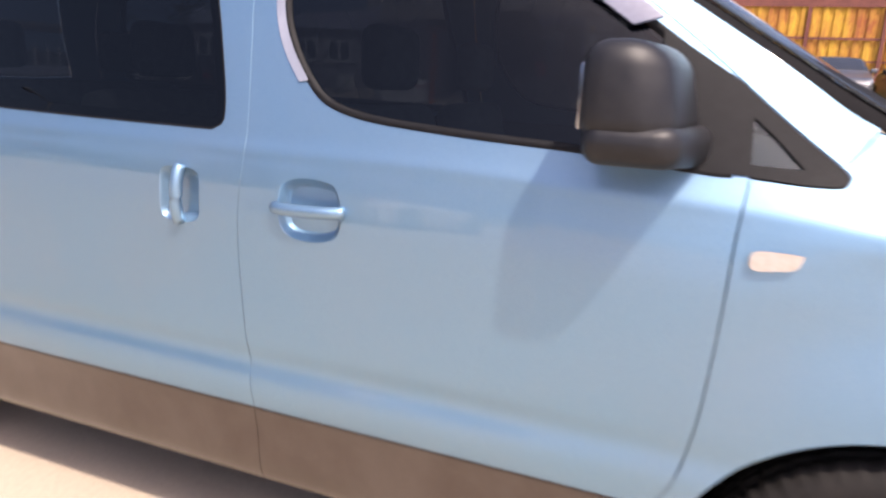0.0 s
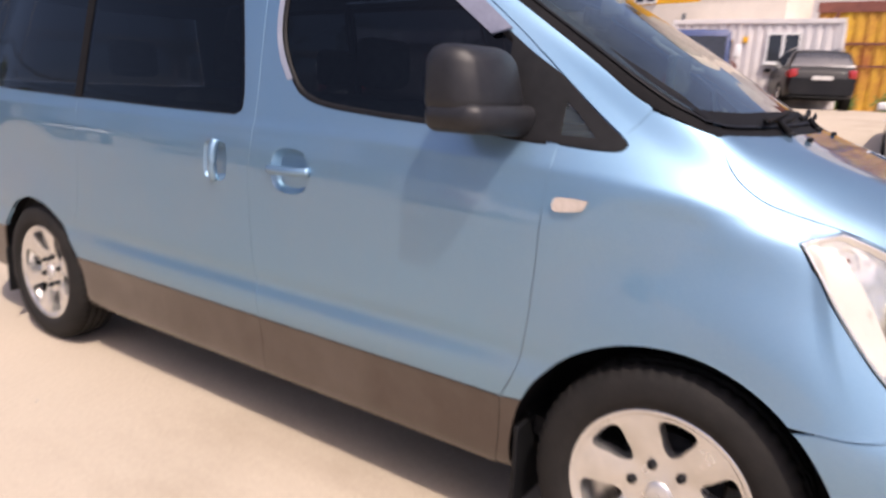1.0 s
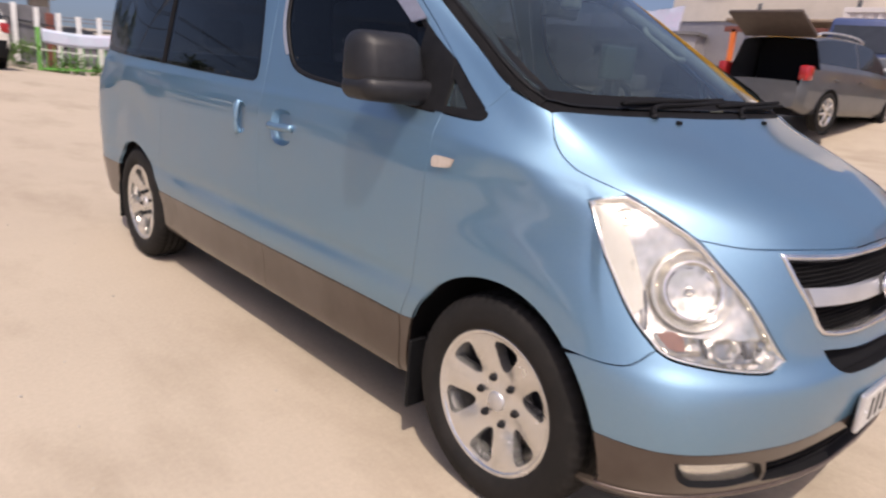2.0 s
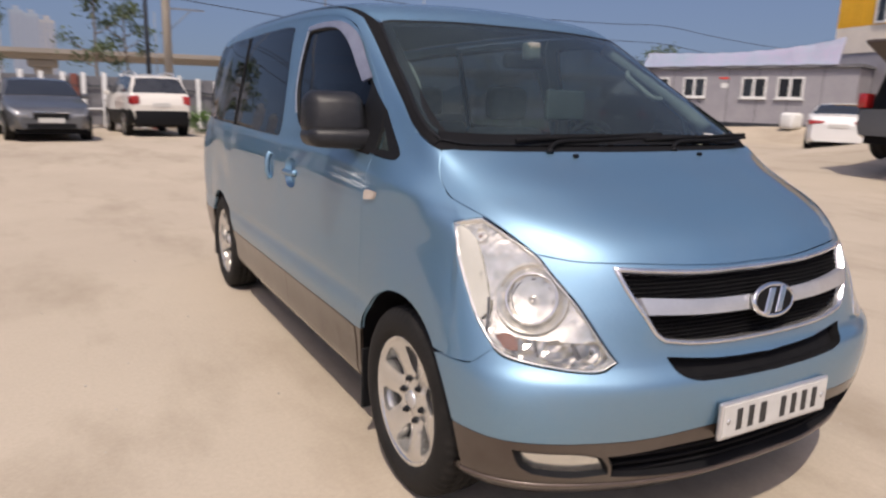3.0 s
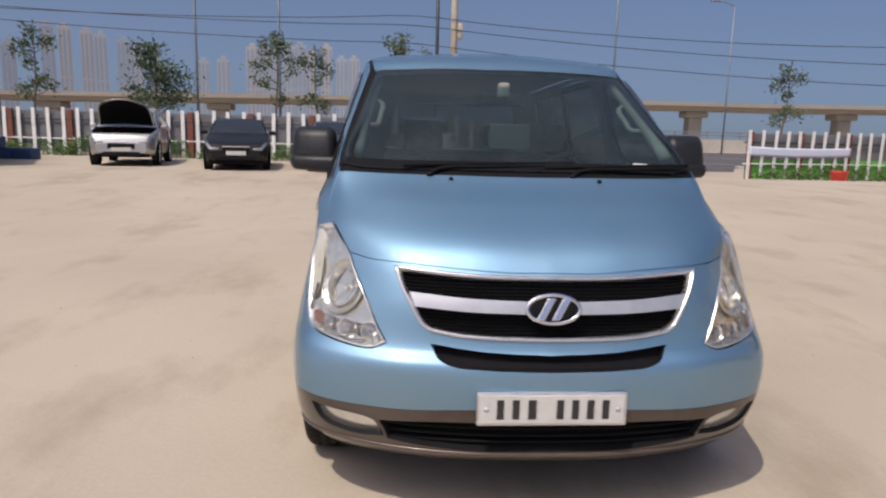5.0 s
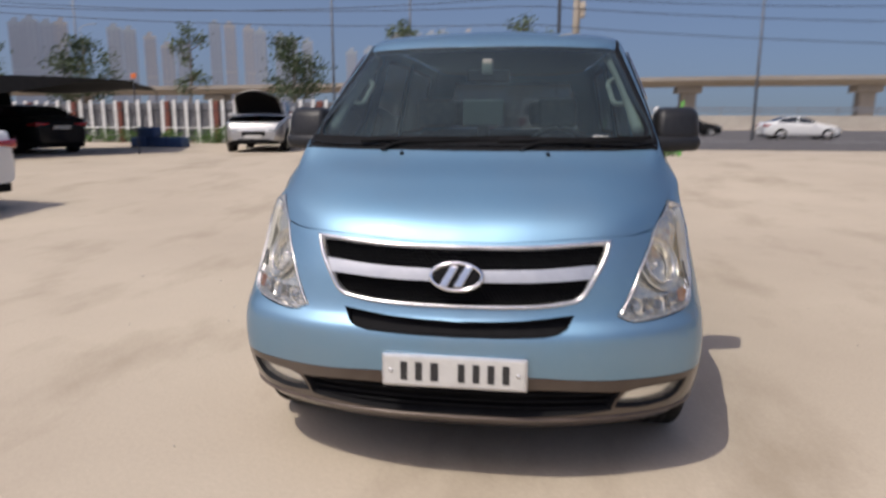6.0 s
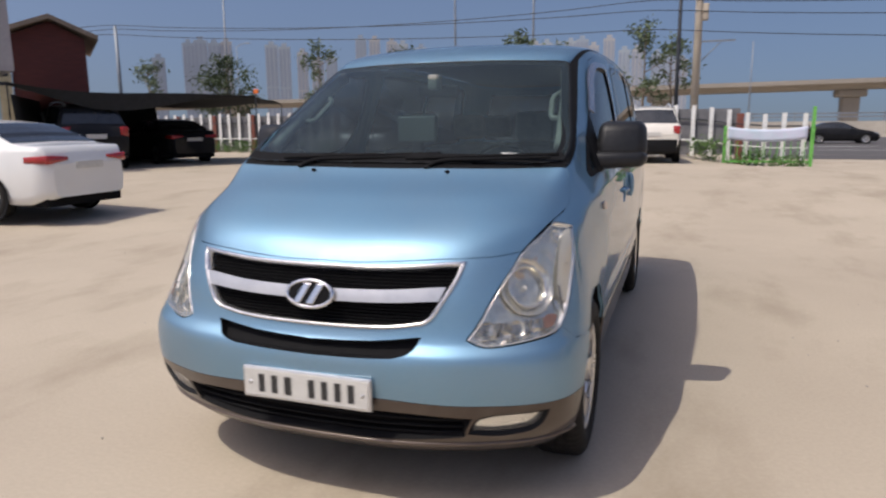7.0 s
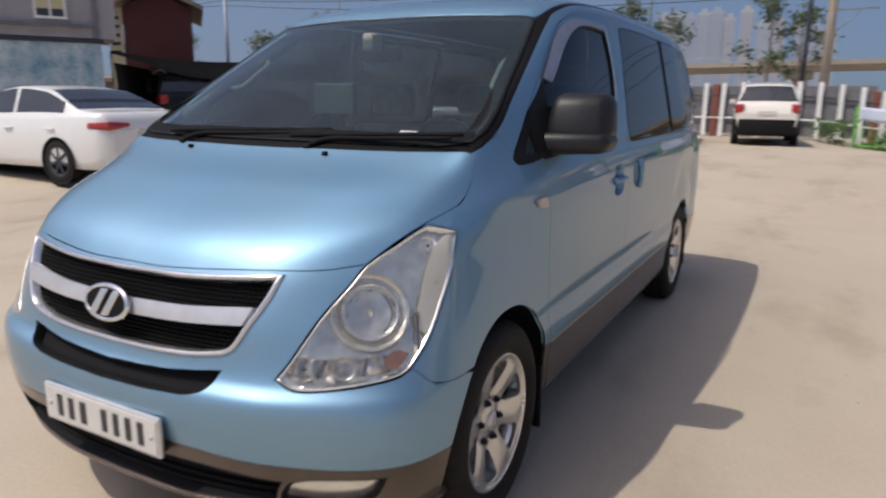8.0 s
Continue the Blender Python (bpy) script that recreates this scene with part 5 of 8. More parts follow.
for side in (1, -1):
    wheel(side * 0.848, 0.0, side, radians(21))
    wheel(side * 0.842, 3.185, side, radians(48))
    for cy, r, line in ((0.0, 0.43, ARCH_F), (3.19, 0.414, ARCH_R)):
        # wheel-house liner: an arch of black plastic
        verts, faces = [], []
        n = len(line)
        for p in line:
            d = unit(np.array([0, p[1] - cy, p[2] - 0.335]))
            q = p - np.array([0.004, 0, 0]) + d * 0.001
            for dx, dr in ((0.0, 0.0), (0.05, 0.012), (0.30, 0.014)):
                v = q - np.array([dx, 0, 0]) + d * dr
                verts.append((side * v[0], v[1], v[2]))
        for k in range(n - 1):
            faces += [(3 * k + j, 3 * k + 3 + j, 3 * k + 4 + j, 3 * k + 1 + j) for j in range(2)]
        inner = [3 * k + 2 for k in range(n)]
        faces.append(tuple(inner))
        part("wheel_liner", mesh_of("wheel_liner", verts, faces, BLACK_FAR), van)
        flap = box_mesh("mud_flap", BLACK, side * 0.735, side * 0.945, cy + r - 0.02, cy + r - 0.004, 0.15 if cy == 0 else 0.17, 0.42, bevel=0.006, m=None)
        part("mud_flap", flap, van, "black rubber mud flap")

# underbody, dashboard and seats
part("underbody", box_mesh("underbody", BLACK_FAR, -0.80, 0.80, 0.48, 2.72, 0.24, 0.33), van)
part("front_tray", box_mesh("front_tray", BLACK_FAR, -0.52, 0.52, -0.695, 0.48, 0.26, 0.33), van)
part("front_shield", box_mesh("front_shield", BLACK_FAR, -0.70, 0.70, -0.60, -0.40, 0.335, 0.36), van)
part("rear_tray", box_mesh("rear_tray", BLACK_FAR, -0.55, 0.55, 2.72, 4.0, 0.30, 0.36), van)
part("bulkhead", box_mesh("bulkhead", BLACK_FAR, -0.80, 0.80, 0.0, 0.06, 0.33, 1.20), van)
bm = bmesh.new()
box(bm, -0.80, 0.80, 0.03, 0.62, 1.02, 1.245, 0.07, 3)
for v in bm.verts:
    v.co.z += 0.05 * math.exp(-(((v.co.x - 0.38) / 0.2) ** 2)) * (v.co.z > 1.15) * (v.co.y > 0.3)
    if abs(v.co.x) > 0.7:
        v.co.y = 0.12 + (v.co.y - 0.12) * 0.8 + 0.10
dash = part("dashboard", from_bm("dashboard", bm, BLACK), van, "dark grey dashboard")
ang = np.linspace(0, 2 * math.pi, 40)
part("steering_wheel", tube("steering_wheel", [(0.39 + 0.185 * math.cos(a), 0.66 - 0.07 * math.sin(a), 1.20 + 0.17 * math.sin(a)) for a in ang], 0.016, BLACK, 8), dash)


def seat(x, y, w, z=0.62):
    s = part("seat", box_mesh("seat", SEAT, x - w / 2, x + w / 2, y - 0.45, y + 0.05, z, z + 0.17, bevel=0.05, seg=3), van, "grey cloth seat")
    part("backrest", box_mesh("backrest", SEAT, x - w / 2, x + w / 2, y, y + 0.14, z + 0.15, z + 0.72, bevel=0.05, seg=3, m=Matrix.Translation((0, y, z)) @ Matrix.Rotation(radians(-12), 4, "X") @ Matrix.Translation((0, -y, -z))), s)
    for dx in ((-w / 4, w / 4) if w > 0.8 else (0,)):
        part("headrest", box_mesh("headrest", SEAT, x + dx - 0.13, x + dx + 0.13, y + 0.15, y + 0.25, z + 0.74, z + 0.93, bevel=0.04, seg=3), s)


seat(0.40, 1.20, 0.52)
seat(-0.40, 1.20, 0.52)
seat(0.0, 2.15, 1.35)
seat(0.0, 3.05, 1.35)
screen_box = part("dash_screen", box_mesh("dash_screen", DISPLAY, -0.105, 0.105, 0.330, 0.362, 1.385, 1.520, bevel=0.010, m=None), dash, "pale display standing on the dashboard")
part("display_stand", box_mesh("display_stand", BLACK, -0.03, 0.03, 0.335, 0.375, 1.225, 1.390, bevel=0.008), screen_box)
part("inner_mirror", box_mesh("inner_mirror", BLACK, -0.12, 0.12, 0.66, 0.69, 1.62, 1.69, bevel=0.015), van)
bm = bmesh.new()
box(bm, -0.03, 0.03, 0.58, 0.66, 1.66, 1.74, 0.012)
part("dash_camera", from_bm("dash_camera", bm, TRIM), van)
for side in (1, -1):
    trim = [(side * 0.765, 0.20, 1.36), (side * 0.745, 0.42, 1.50), (side * 0.715, 0.66, 1.64), (side * 0.675, 0.86, 1.755)]
    t = part("pillar_trim", tube("pillar_trim", trim, 0.035, TRIM, 8, 16), van, "pale inner pillar trim")
    part("grab_handle", tube("grab_handle", [(side * 0.72, 0.45, 1.50), (side * 0.675, 0.47, 1.50), (side * 0.655, 0.56, 1.56), (side * 0.65, 0.64, 1.61), (side * 0.69, 0.68, 1.64)], 0.014, TRIM, 8, 20), t)
part("headlining", patch("headlining", Outline(None, uv=ROOF_UV), TRIM, lift=-0.03, lip=0.0, both=True), van)
part("cabin_floor", box_mesh("cabin_floor", BLACK, -0.84, 0.84, 0.06, 4.0, 0.36, 0.42), van)
for side in (1, -1):
    part("door_step", box_mesh("door_step", BLACK, side * 0.842, side * 0.925, 0.5, 2.72, 0.36, 0.43), van)
for side in (1, -1):
    door_card = on_side((0.45, 1.22), (2.0, 1.22), (3.6, 1.24))
    verts = [(side * (p[0] - 0.05), p[1], z) for p in door_card for z in (0.42, p[2])]
    part("door_lining", mesh_of("door_lining", verts, [(0, 2, 3, 1), (2, 4, 5, 3)], BLACK, False), van)

# ---- the ground ----
def ease(v):
    v = min(1.0, max(0.0, v))
    return v * v * (3 - 2 * v)


def lie(x, y):
    """Height of the yard: level round the van, rising gently outward and most towards the container offices, level again at the road."""
    r = math.hypot(x, y - 1)
    out = 1 - ease((x - 1) / 3) * ease((y - 17) / 4)
    z = 0.3 * ease((r - 5) / 10) * out
    z += 0.95 * ease((x - 10) / 7) * (1 - ease((y - 4.5) / 7)) * (1 - ease((y - 18) / 4))
    z += 0.65 * ease((x - 20.8) / 2.5) * ease((y - 5) / 4) * (1 - ease((y - 23) / 5))
    return z * (1 - ease((y - 24) / 4)) * (1 - ease((math.hypot(x, y) - 60) / 60))


def concrete():
    m, nt, links, b = nodes_of("yard_concrete")
    base = noise_of(nt, links, 0.35, 6, 0.6)
    blot = noise_of(nt, links, 1.1, 8, 0.62, (1.0, 0.45, 1.0))
    grain = noise_of(nt, links, 45.0, 6, 0.7)
    c1 = ramp_between(nt, links, base, (0.41, 0.346, 0.268), (0.49, 0.420, 0.328), 0.3, 0.7)
    mx = nt.new("ShaderNodeMix")
    mx.data_type = "RGBA"
    stain = nt.new("ShaderNodeMapRange")
    stain.inputs["From Min"].default_value, stain.inputs["From Max"].default_value = 0.51, 0.70
    stain.inputs["To Max"].default_value = 0.55
    links.new(blot, stain.inputs["Value"])
    links.new(stain.outputs[0], mx.inputs[0])
    links.new(c1, mx.inputs[6])
    mx.inputs[7].default_value = (0.265, 0.212, 0.148, 1)
    gr = nt.new("ShaderNodeMix")
    gr.data_type, gr.blend_type = "RGBA", "MULTIPLY"
    gr.inputs[0].default_value = 0.35
    links.new(mx.outputs[2], gr.inputs[6])
    links.new(ramp_between(nt, links, grain, (0.72, 0.72, 0.72), (1.1, 1.1, 1.1), 0.3, 0.7), gr.inputs[7])
    links.new(gr.outputs[2], b.inputs["Base Color"])
    b.inputs["Roughness"].default_value = 0.85
    bp = nt.new("ShaderNodeBump")
    bp.inputs["Strength"].default_value, bp.inputs["Distance"].default_value = 0.35, 0.006
    links.new(grain, bp.inputs["Height"])
    links.new(bp.outputs[0], b.inputs["Normal"])
    return m


def ground_sheet():
    steps = [s * v for s in (-1, 1) for v in (3000, 1500, 700, 350, 180, 120, 90)] + list(np.arange(-70, 70.1, 1.25))
    steps = sorted(set(round(v, 3) for v in steps))
    n = len(steps)
    verts = [(x, y, lie(x, y)) for x in steps for y in steps]
    faces = [(i * n + j, (i + 1) * n + j, (i + 1) * n + j + 1, i * n + j + 1) for i in range(n - 1) for j in range(n - 1)]
    return mesh_of("ground", verts, faces, CONCRETE)


CONCRETE = concrete()
ground = tagged(new("ground", ground_sheet()), "pale sandy concrete yard with faint stains", "ground", kind="structure")

# ---- further materials ----
WHITE_PAINT = surface("white_fence_paint", (0.66, 0.66, 0.65), (0.80, 0.80, 0.79), 0.6, 6)
RUST_POST = surface("red_brown_post", (0.14, 0.045, 0.035), (0.22, 0.075, 0.055), 0.7, 5)
SCREENING = surface("grey_screen_board", (0.12, 0.12, 0.13), (0.185, 0.185, 0.20), 0.8, 3)
GREEN_PAINT = surface("green_gate_paint", (0.10, 0.36, 0.06), (0.18, 0.50, 0.10), 0.5, 6)
BANNER = surface("lilac_banner_cloth", (0.48, 0.60, 0.70), (0.62, 0.58, 0.74), 0.8, 0.7)
ASPHALT = surface("road_asphalt", (0.075, 0.070, 0.070), (0.11, 0.102, 0.10), 0.85, 2)
LINE = surface("road_line_paint", (0.5, 0.5, 0.48), (0.65, 0.65, 0.62), 0.7, 6)
WALL_CONC = surface("retaining_concrete", (0.36, 0.33, 0.29), (0.46, 0.43, 0.38), 0.9, 0.3)
VIADUCT = surface("viaduct_concrete", (0.25, 0.225, 0.195), (0.32, 0.29, 0.255), 0.9, 0.05)
# distance haze is mixed into the colours of the far towers' walls and windows
HAZED_TOWER = [surface("hazed_tower_" + n, c, tuple(v * 1.12 for v in c), 0.9, 0.02) for n, c in (("pale", (0.29, 0.33, 0.38)), ("warm", (0.32, 0.325, 0.345)), ("cool", (0.26, 0.305, 0.37)))]
HAZED_GLASS = surface("hazed_tower_windows", (0.215, 0.25, 0.325), (0.245, 0.28, 0.355), 0.5, 0.05)
POLE = surface("pole_concrete", (0.40, 0.35, 0.28), (0.50, 0.44, 0.36), 0.85, 3)
STEEL_DARK = surface("dark_steel_pole", (0.03, 0.035, 0.045), (0.05, 0.055, 0.065), 0.5, 4, 0.4)
STEEL_GREY = surface("grey_steel_pole", (0.20, 0.22, 0.25), (0.28, 0.30, 0.33), 0.5, 4, 0.4)
BARK = surface("grey_brown_bark", (0.13, 0.105, 0.08), (0.22, 0.18, 0.14), 0.9, 14, bump=0.5, bump_scale=60)
LEAF = surface("young_leaf", (0.055, 0.082, 0.036), (0.10, 0.132, 0.064), 0.6, 3)
LEAF_DARK = surface("dark_leaf", (0.028, 0.048, 0.018), (0.06, 0.09, 0.034), 0.6, 3)
GRASS = surface("weed_leaf", (0.05, 0.11, 0.02), (0.11, 0.20, 0.05), 0.7, 4)
GREY_WALL = surface("grey_panel_wall", (0.27, 0.26, 0.285), (0.34, 0.33, 0.35), 0.7, 1.5)
WHITE_STEEL = surface("white_container_steel", (0.60, 0.57, 0.56), (0.70, 0.67, 0.65), 0.5, 2)
BEIGE = surface("beige_panel", (0.70, 0.63, 0.53), (0.80, 0.72, 0.61), 0.6, 1.2)
YELLOW = surface("yellow_panel", (0.72, 0.37, 0.015), (0.82, 0.45, 0.03), 0.5, 1.5)
RUSTY_YELLOW = surface("rust_stained_yellow_steel", (0.33, 0.10, 0.03), (0.66, 0.40, 0.04), 0.7, 1.3, stretch=(1, 1, 0.35))
RED_HOUSE = surface("red_brown_siding", (0.085, 0.022, 0.018), (0.13, 0.034, 0.028), 0.75, 2.5, stretch=(1, 1, 6))
ROOF_TILE = surface("brown_roof", (0.20, 0.155, 0.115), (0.28, 0.22, 0.165), 0.8, 3)
NET = surface("black_shade_net", (0.010, 0.011, 0.012), (0.022, 0.023, 0.025), 0.9, 8)
MURAL = surface("painted_mural", (0.08, 0.22, 0.33), (0.56, 0.64, 0.66), 0.7, 2.6, stretch=(1, 1, 0.8))
DARK_GLASS = surface("dark_window_pane", (0.018, 0.021, 0.026), (0.03, 0.034, 0.04), 0.06, 4, spec=0.8, spread=0.02)
WHITE_FRAME = surface("white_window_frame", (0.66, 0.66, 0.64), (0.76, 0.76, 0.74), 0.5, 6)
CURTAIN = surface("cream_curtain", (0.50, 0.42, 0.26), (0.62, 0.54, 0.36), 0.9, 9)
RED_LENS = surface("red_lamp_lens", (0.28, 0.010, 0.012), (0.42, 0.025, 0.025), 0.15, 12, coat=0.6)
LAMP_WHITE = surface("white_lamp_lens", (0.70, 0.71, 0.72), (0.86, 0.86, 0.86), 0.12, 12, coat=0.5)
LAMP_SMOKE = surface("parked_car_lamp", (0.22, 0.23, 0.24), (0.36, 0.37, 0.38), 0.12, 12, 0.4, coat=0.5)
BLUE_CAB = surface("blue_cab_paint", (0.035, 0.055, 0.14), (0.055, 0.08, 0.19), 0.3, 4, coat=0.8)
CRATE_BLUE = surface("blue_tarpaulin", (0.02, 0.05, 0.13), (0.035, 0.08, 0.19), 0.6, 5)
ORANGE = surface("orange_cloth", (0.6, 0.13, 0.03), (0.75, 0.2, 0.05), 0.8, 6)
RED_TUB = surface("red_plastic", (0.6, 0.04, 0.03), (0.72, 0.07, 0.05), 0.4, 6)
PAINTS = {
    "white": car_paint("white_car_lacquer", (0.70, 0.70, 0.69), (0.78, 0.78, 0.77), 0.0, 0.3, 0.1),
    "cream": car_paint("cream_car_lacquer", (0.66, 0.63, 0.57), (0.74, 0.71, 0.65), 0.0, 0.3, 0.15),
    "black": car_paint("black_car_lacquer", (0.006, 0.006, 0.007), (0.014, 0.014, 0.016), 0.1, 0.5, 0.02, 0.22),
    "grey": car_paint("grey_car_lacquer", (0.09, 0.095, 0.105), (0.15, 0.155, 0.165), 0.5, 0.35, 0.1),
    "silver": car_paint("silver_car_lacquer", (0.38, 0.38, 0.38), (0.50, 0.50, 0.50), 0.6, 0.35, 0.2),
}


# ---- parked cars ----
SEDAN = dict(length=4.6, top=[(0, 0.52), (0.04, 0.66), (0.18, 0.76), (0.6, 0.86), (1.25, 0.97), (1.35, 1.0), (2.1, 1.39), (2.5, 1.445), (2.9, 1.44), (3.35, 1.38), (4.0, 1.10), (4.1, 1.075), (4.5, 1.05), (4.57, 0.95), (4.6, 0.75)],
                  wide=[(0, 0.62), (0.06, 0.72), (0.25, 0.82), (0.7, 0.885), (2.3, 0.90), (3.9, 0.885), (4.4, 0.83), (4.56, 0.74), (4.6, 0.66)], belt=[(0, 0.88), (1.3, 0.95), (4.6, 1.05)], screen=(1.4, 2.12), back=(3.3, 4.0), cab=(1.55, 3.75), split=2.62, wheel=0.325, axle=(0.85, 3.6), low=0.20)
SUV = dict(length=4.6, top=[(0, 0.60), (0.04, 0.80), (0.16, 0.93), (0.6, 1.02), (1.12, 1.10), (1.2, 1.13), (1.85, 1.57), (2.2, 1.655), (2.9, 1.68), (3.6, 1.66), (4.05, 1.60), (4.15, 1.56), (4.45, 1.12), (4.56, 1.02), (4.6, 0.8)],
                wide=[(0, 0.66), (0.06, 0.76), (0.25, 0.87), (0.7, 0.92), (2.3, 0.93), (3.9, 0.925), (4.4, 0.89), (4.56, 0.84), (4.6, 0.80)], belt=[(0, 1.0), (1.2, 1.06), (4.6, 1.14)], screen=(1.25, 1.9), back=(4.13, 4.42), cab=(1.45, 4.1), split=2.6, wheel=0.36, axle=(0.88, 3.62), low=0.28)
SHAPES = {"sedan": SEDAN, "suv": SUV}


def parked_car(kind, paint, name, label, x, y, heading, lower=None, open_bonnet=False, open_tail=False, rims=None):
    """A car with its middle over (x, y); heading 0 looks along +y. Its skin is a loft of cross sections."""
    s = SHAPES[kind]
    L = s["length"]
    m = Matrix.Translation((x, y, lie(x, y))) @ Matrix.Rotation(radians(heading), 4, "Z")
    root = tagged(new(name), label, "car")
    root.matrix_world = m
    pos = np.unique(np.round(np.concatenate([np.linspace(0, 0.3, 7), np.linspace(0.3, L - 0.3, 44), np.linspace(L - 0.3, L, 7), s["screen"], s["back"], s["cab"], [s["split"] - 0.04, s["split"] + 0.04]]), 4))
    curve = lambda key: np.interp(pos, *zip(*s[key]))
    smooth = lambda v: np.convolve(np.pad(v, 1, "edge"), (0.2, 0.6, 0.2), "valid")
    top, wide, belt = smooth(curve("top")), smooth(curve("wide")), curve("belt")
    belt = np.minimum(belt, top - 0.02)
    zb = s["low"] + 0.10 * np.clip(1 - pos / 0.35, 0, 1) + 0.12 * np.clip(1 - (L - pos) / 0.4, 0, 1)
    rows = []
    for p, t, w, b, z in zip(pos, top, wide, belt, zb):
        z = min(z, b - 0.1)
        g = t - b
        lean = lambda f: w * 0.945 - min(g, 0.9) * 0.30 * f - 0.02 * f
        row = [(w * 0.80, z), (w * 0.95, z + 0.03), (w * 0.985, z + 0.14), (w, z + (b - z) * 0.5), (w * 0.985, b - 0.07), (w * 0.955, b), (lean(0.10), b + 0.10 * g), (lean(0.5), b + 0.5 * g), (lean(0.9), b + 0.88 * g), (lean(1.0) - 0.06 * min(1, g / 0.3), b + 0.965 * g), (lean(1.0) * 0.55, t + 0.004), (0.0, t + 0.012)]
        rows.append(row)
    rows = np.array(rows)
    n, k = rows.shape[:2]
    grid = np.array([[(rows[i, j, 0], L / 2 - pos[i], rows[i, j, 1]) for j in range(k)] for i in range(n)])
    normal = unit(np.cross(np.gradient(grid, axis=1), np.gradient(grid, axis=0)))
    normal *= np.sign((normal[:, :, :1] * 1.0 + normal[:, :, 2:] * 0.7).sum(2, keepdims=True) + 1e-9)

    def sheet(nm, cells, mat, lift, parent, sides=(1, -1), lab=""):
        bm = bmesh.new()
        for sd in sides:
            have = {}

            def v(i, j):
                if (i, j) not in have:
                    q = grid[i, j] + lift * normal[i, j]
                    have[i, j] = bm.verts.new((sd * q[0], q[1], q[2]))
                return have[i, j]

            for i, j in cells:
                f = [v(i, j), v(i, j + 1), v(i + 1, j + 1), v(i + 1, j)]
                bm.faces.new(f if sd > 0 else f[::-1])
        bmesh.ops.remove_doubles(bm, verts=bm.verts, dist=1e-4)
        bmesh.ops.recalc_face_normals(bm, faces=bm.faces)
        me = from_bm(nm, bm, mat)
        ob = part(nm, me, root if parent is None else parent, lab)
        return ob

    span = lambda a, b: [i for i in range(n - 1) if pos[i] >= a - 1e-3 and pos[i + 1] <= b + 1e-3]
    skip = set()
    if open_bonnet:
        skip = {(i, j) for i in span(0.16, s["screen"][0] - 0.1) for j in range(8, k - 1)}
    if open_tail:
        skip = {(i, j) for i in span(4.1, L) for j in range(4, k - 1)}
    body = sheet("body", [(i, j) for i in range(n - 1) for j in range(k - 1) if (i, j) not in skip], paint, 0.0, None)
    for e, nm in ((0, "nose_panel"), (n - 1, "tail_panel")):
        pts = [tuple(q) for q in grid[e]] + [(-q[0], q[1], q[2]) for q in grid[e][::-1]]
        part(nm, mesh_of(nm, pts, [tuple(range(len(pts)))], paint, False), root)
    part("underbody", box_mesh("underbody", BLACK_FAR, -0.72, 0.72, -L / 2 + 0.12, L / 2 - 0.12, s["low"] - 0.02, s["low"] + 0.16), root)
    sheet("windscreen", [(i, j) for i in span(*s["screen"]) for j in (9, 10)], DARK_GLASS, 0.006, None)
    if not open_tail:
        sheet("rear_window", [(i, j) for i in span(*s["back"]) for j in (9, 10)], DARK_GLASS, 0.006, None)
    for sd in (1, -1):
        sheet("side_window", [(i, j) for i in span(s["cab"][0], s["split"] - 0.04) for j in (6, 7)], DARK_GLASS, 0.006, None, (sd,))
        sheet("side_window", [(i, j) for i in span(s["split"] + 0.04, s["cab"][1]) for j in (6, 7)], DARK_GLASS, 0.006, None, (sd,))
    if lower:
        sheet("lower_cladding", [(i, j) for i in range(n - 1) for j in (0, 1, 2)], lower, 0.008, None, lab="dark plastic lower cladding")
    r = s["wheel"]
    for ax in s["axle"]:
        w = float(np.interp(ax, pos, wide))
        for sd in (1, -1):
            base = pose(sd * (w - 0.10), L / 2 - ax, r, 0, 0, 0 if sd > 0 else 180)
            well = part("wheel_arch", turned("wheel_arch", [(0.100, r - 0.03), (0.106, r + 0.035), (0.112, r + 0.042), (0.112, r + 0.03), (0.100, r - 0.03)], BLACK_FAR, base, 36), root)
            tyre = part("wheel", turned("wheel", [(-0.1, 0.1), (-0.1, r - 0.03), (-0.08, r), (0.08, r), (0.104, r - 0.025), (0.112, r * 0.8), (0.104, r * 0.70)], RUBBER, base, 36), root)
            rim = part("rim", turned("rim", [(0.104, r * 0.70), (0.108, r * 0.66), (0.085, r * 0.60), (0.080, r * 0.58)], rims or ALLOY, base, 36), tyre)
            bm = bmesh.new()
            for q in range(7):
                box(bm, 0.085, 0.106, -0.024, 0.024, 0.0, r * 0.66, 0.008, 1, base @ Matrix.Rotation(radians(360 / 7 * q), 4, "X"))
            part("spokes", from_bm("spokes", bm, rims or ALLOY, False), rim)
            part("brake_drum", turned("brake_drum", [(0.075, 0.0), (0.075, r * 0.6), (0.0, r * 0.6)], BLACK_FAR, base, 24), tyre)
    cell = lambda p: int(np.argmin(np.abs(pos - p)))
    for sd in (1, -1):
        sheet("headlight", [(i, j) for i in range(cell(0.03), cell(0.42)) for j in ((4, 5) if kind == "sedan" else (4, 5))], LAMP_SMOKE, 0.008, None, (sd,))
        zt = s["low"] + 0.48
        w = float(np.interp(s["screen"][0] + 0.25, pos, wide))
        part("door_mirror", box_mesh("door_mirror", paint, sd * (w - 0.02), sd * (w + 0.17), L / 2 - s["screen"][0] - 0.36, L / 2 - s["screen"][0] - 0.26, s["belt"][1][1] + 0.02, s["belt"][1][1] + 0.15, bevel=0.03), root)
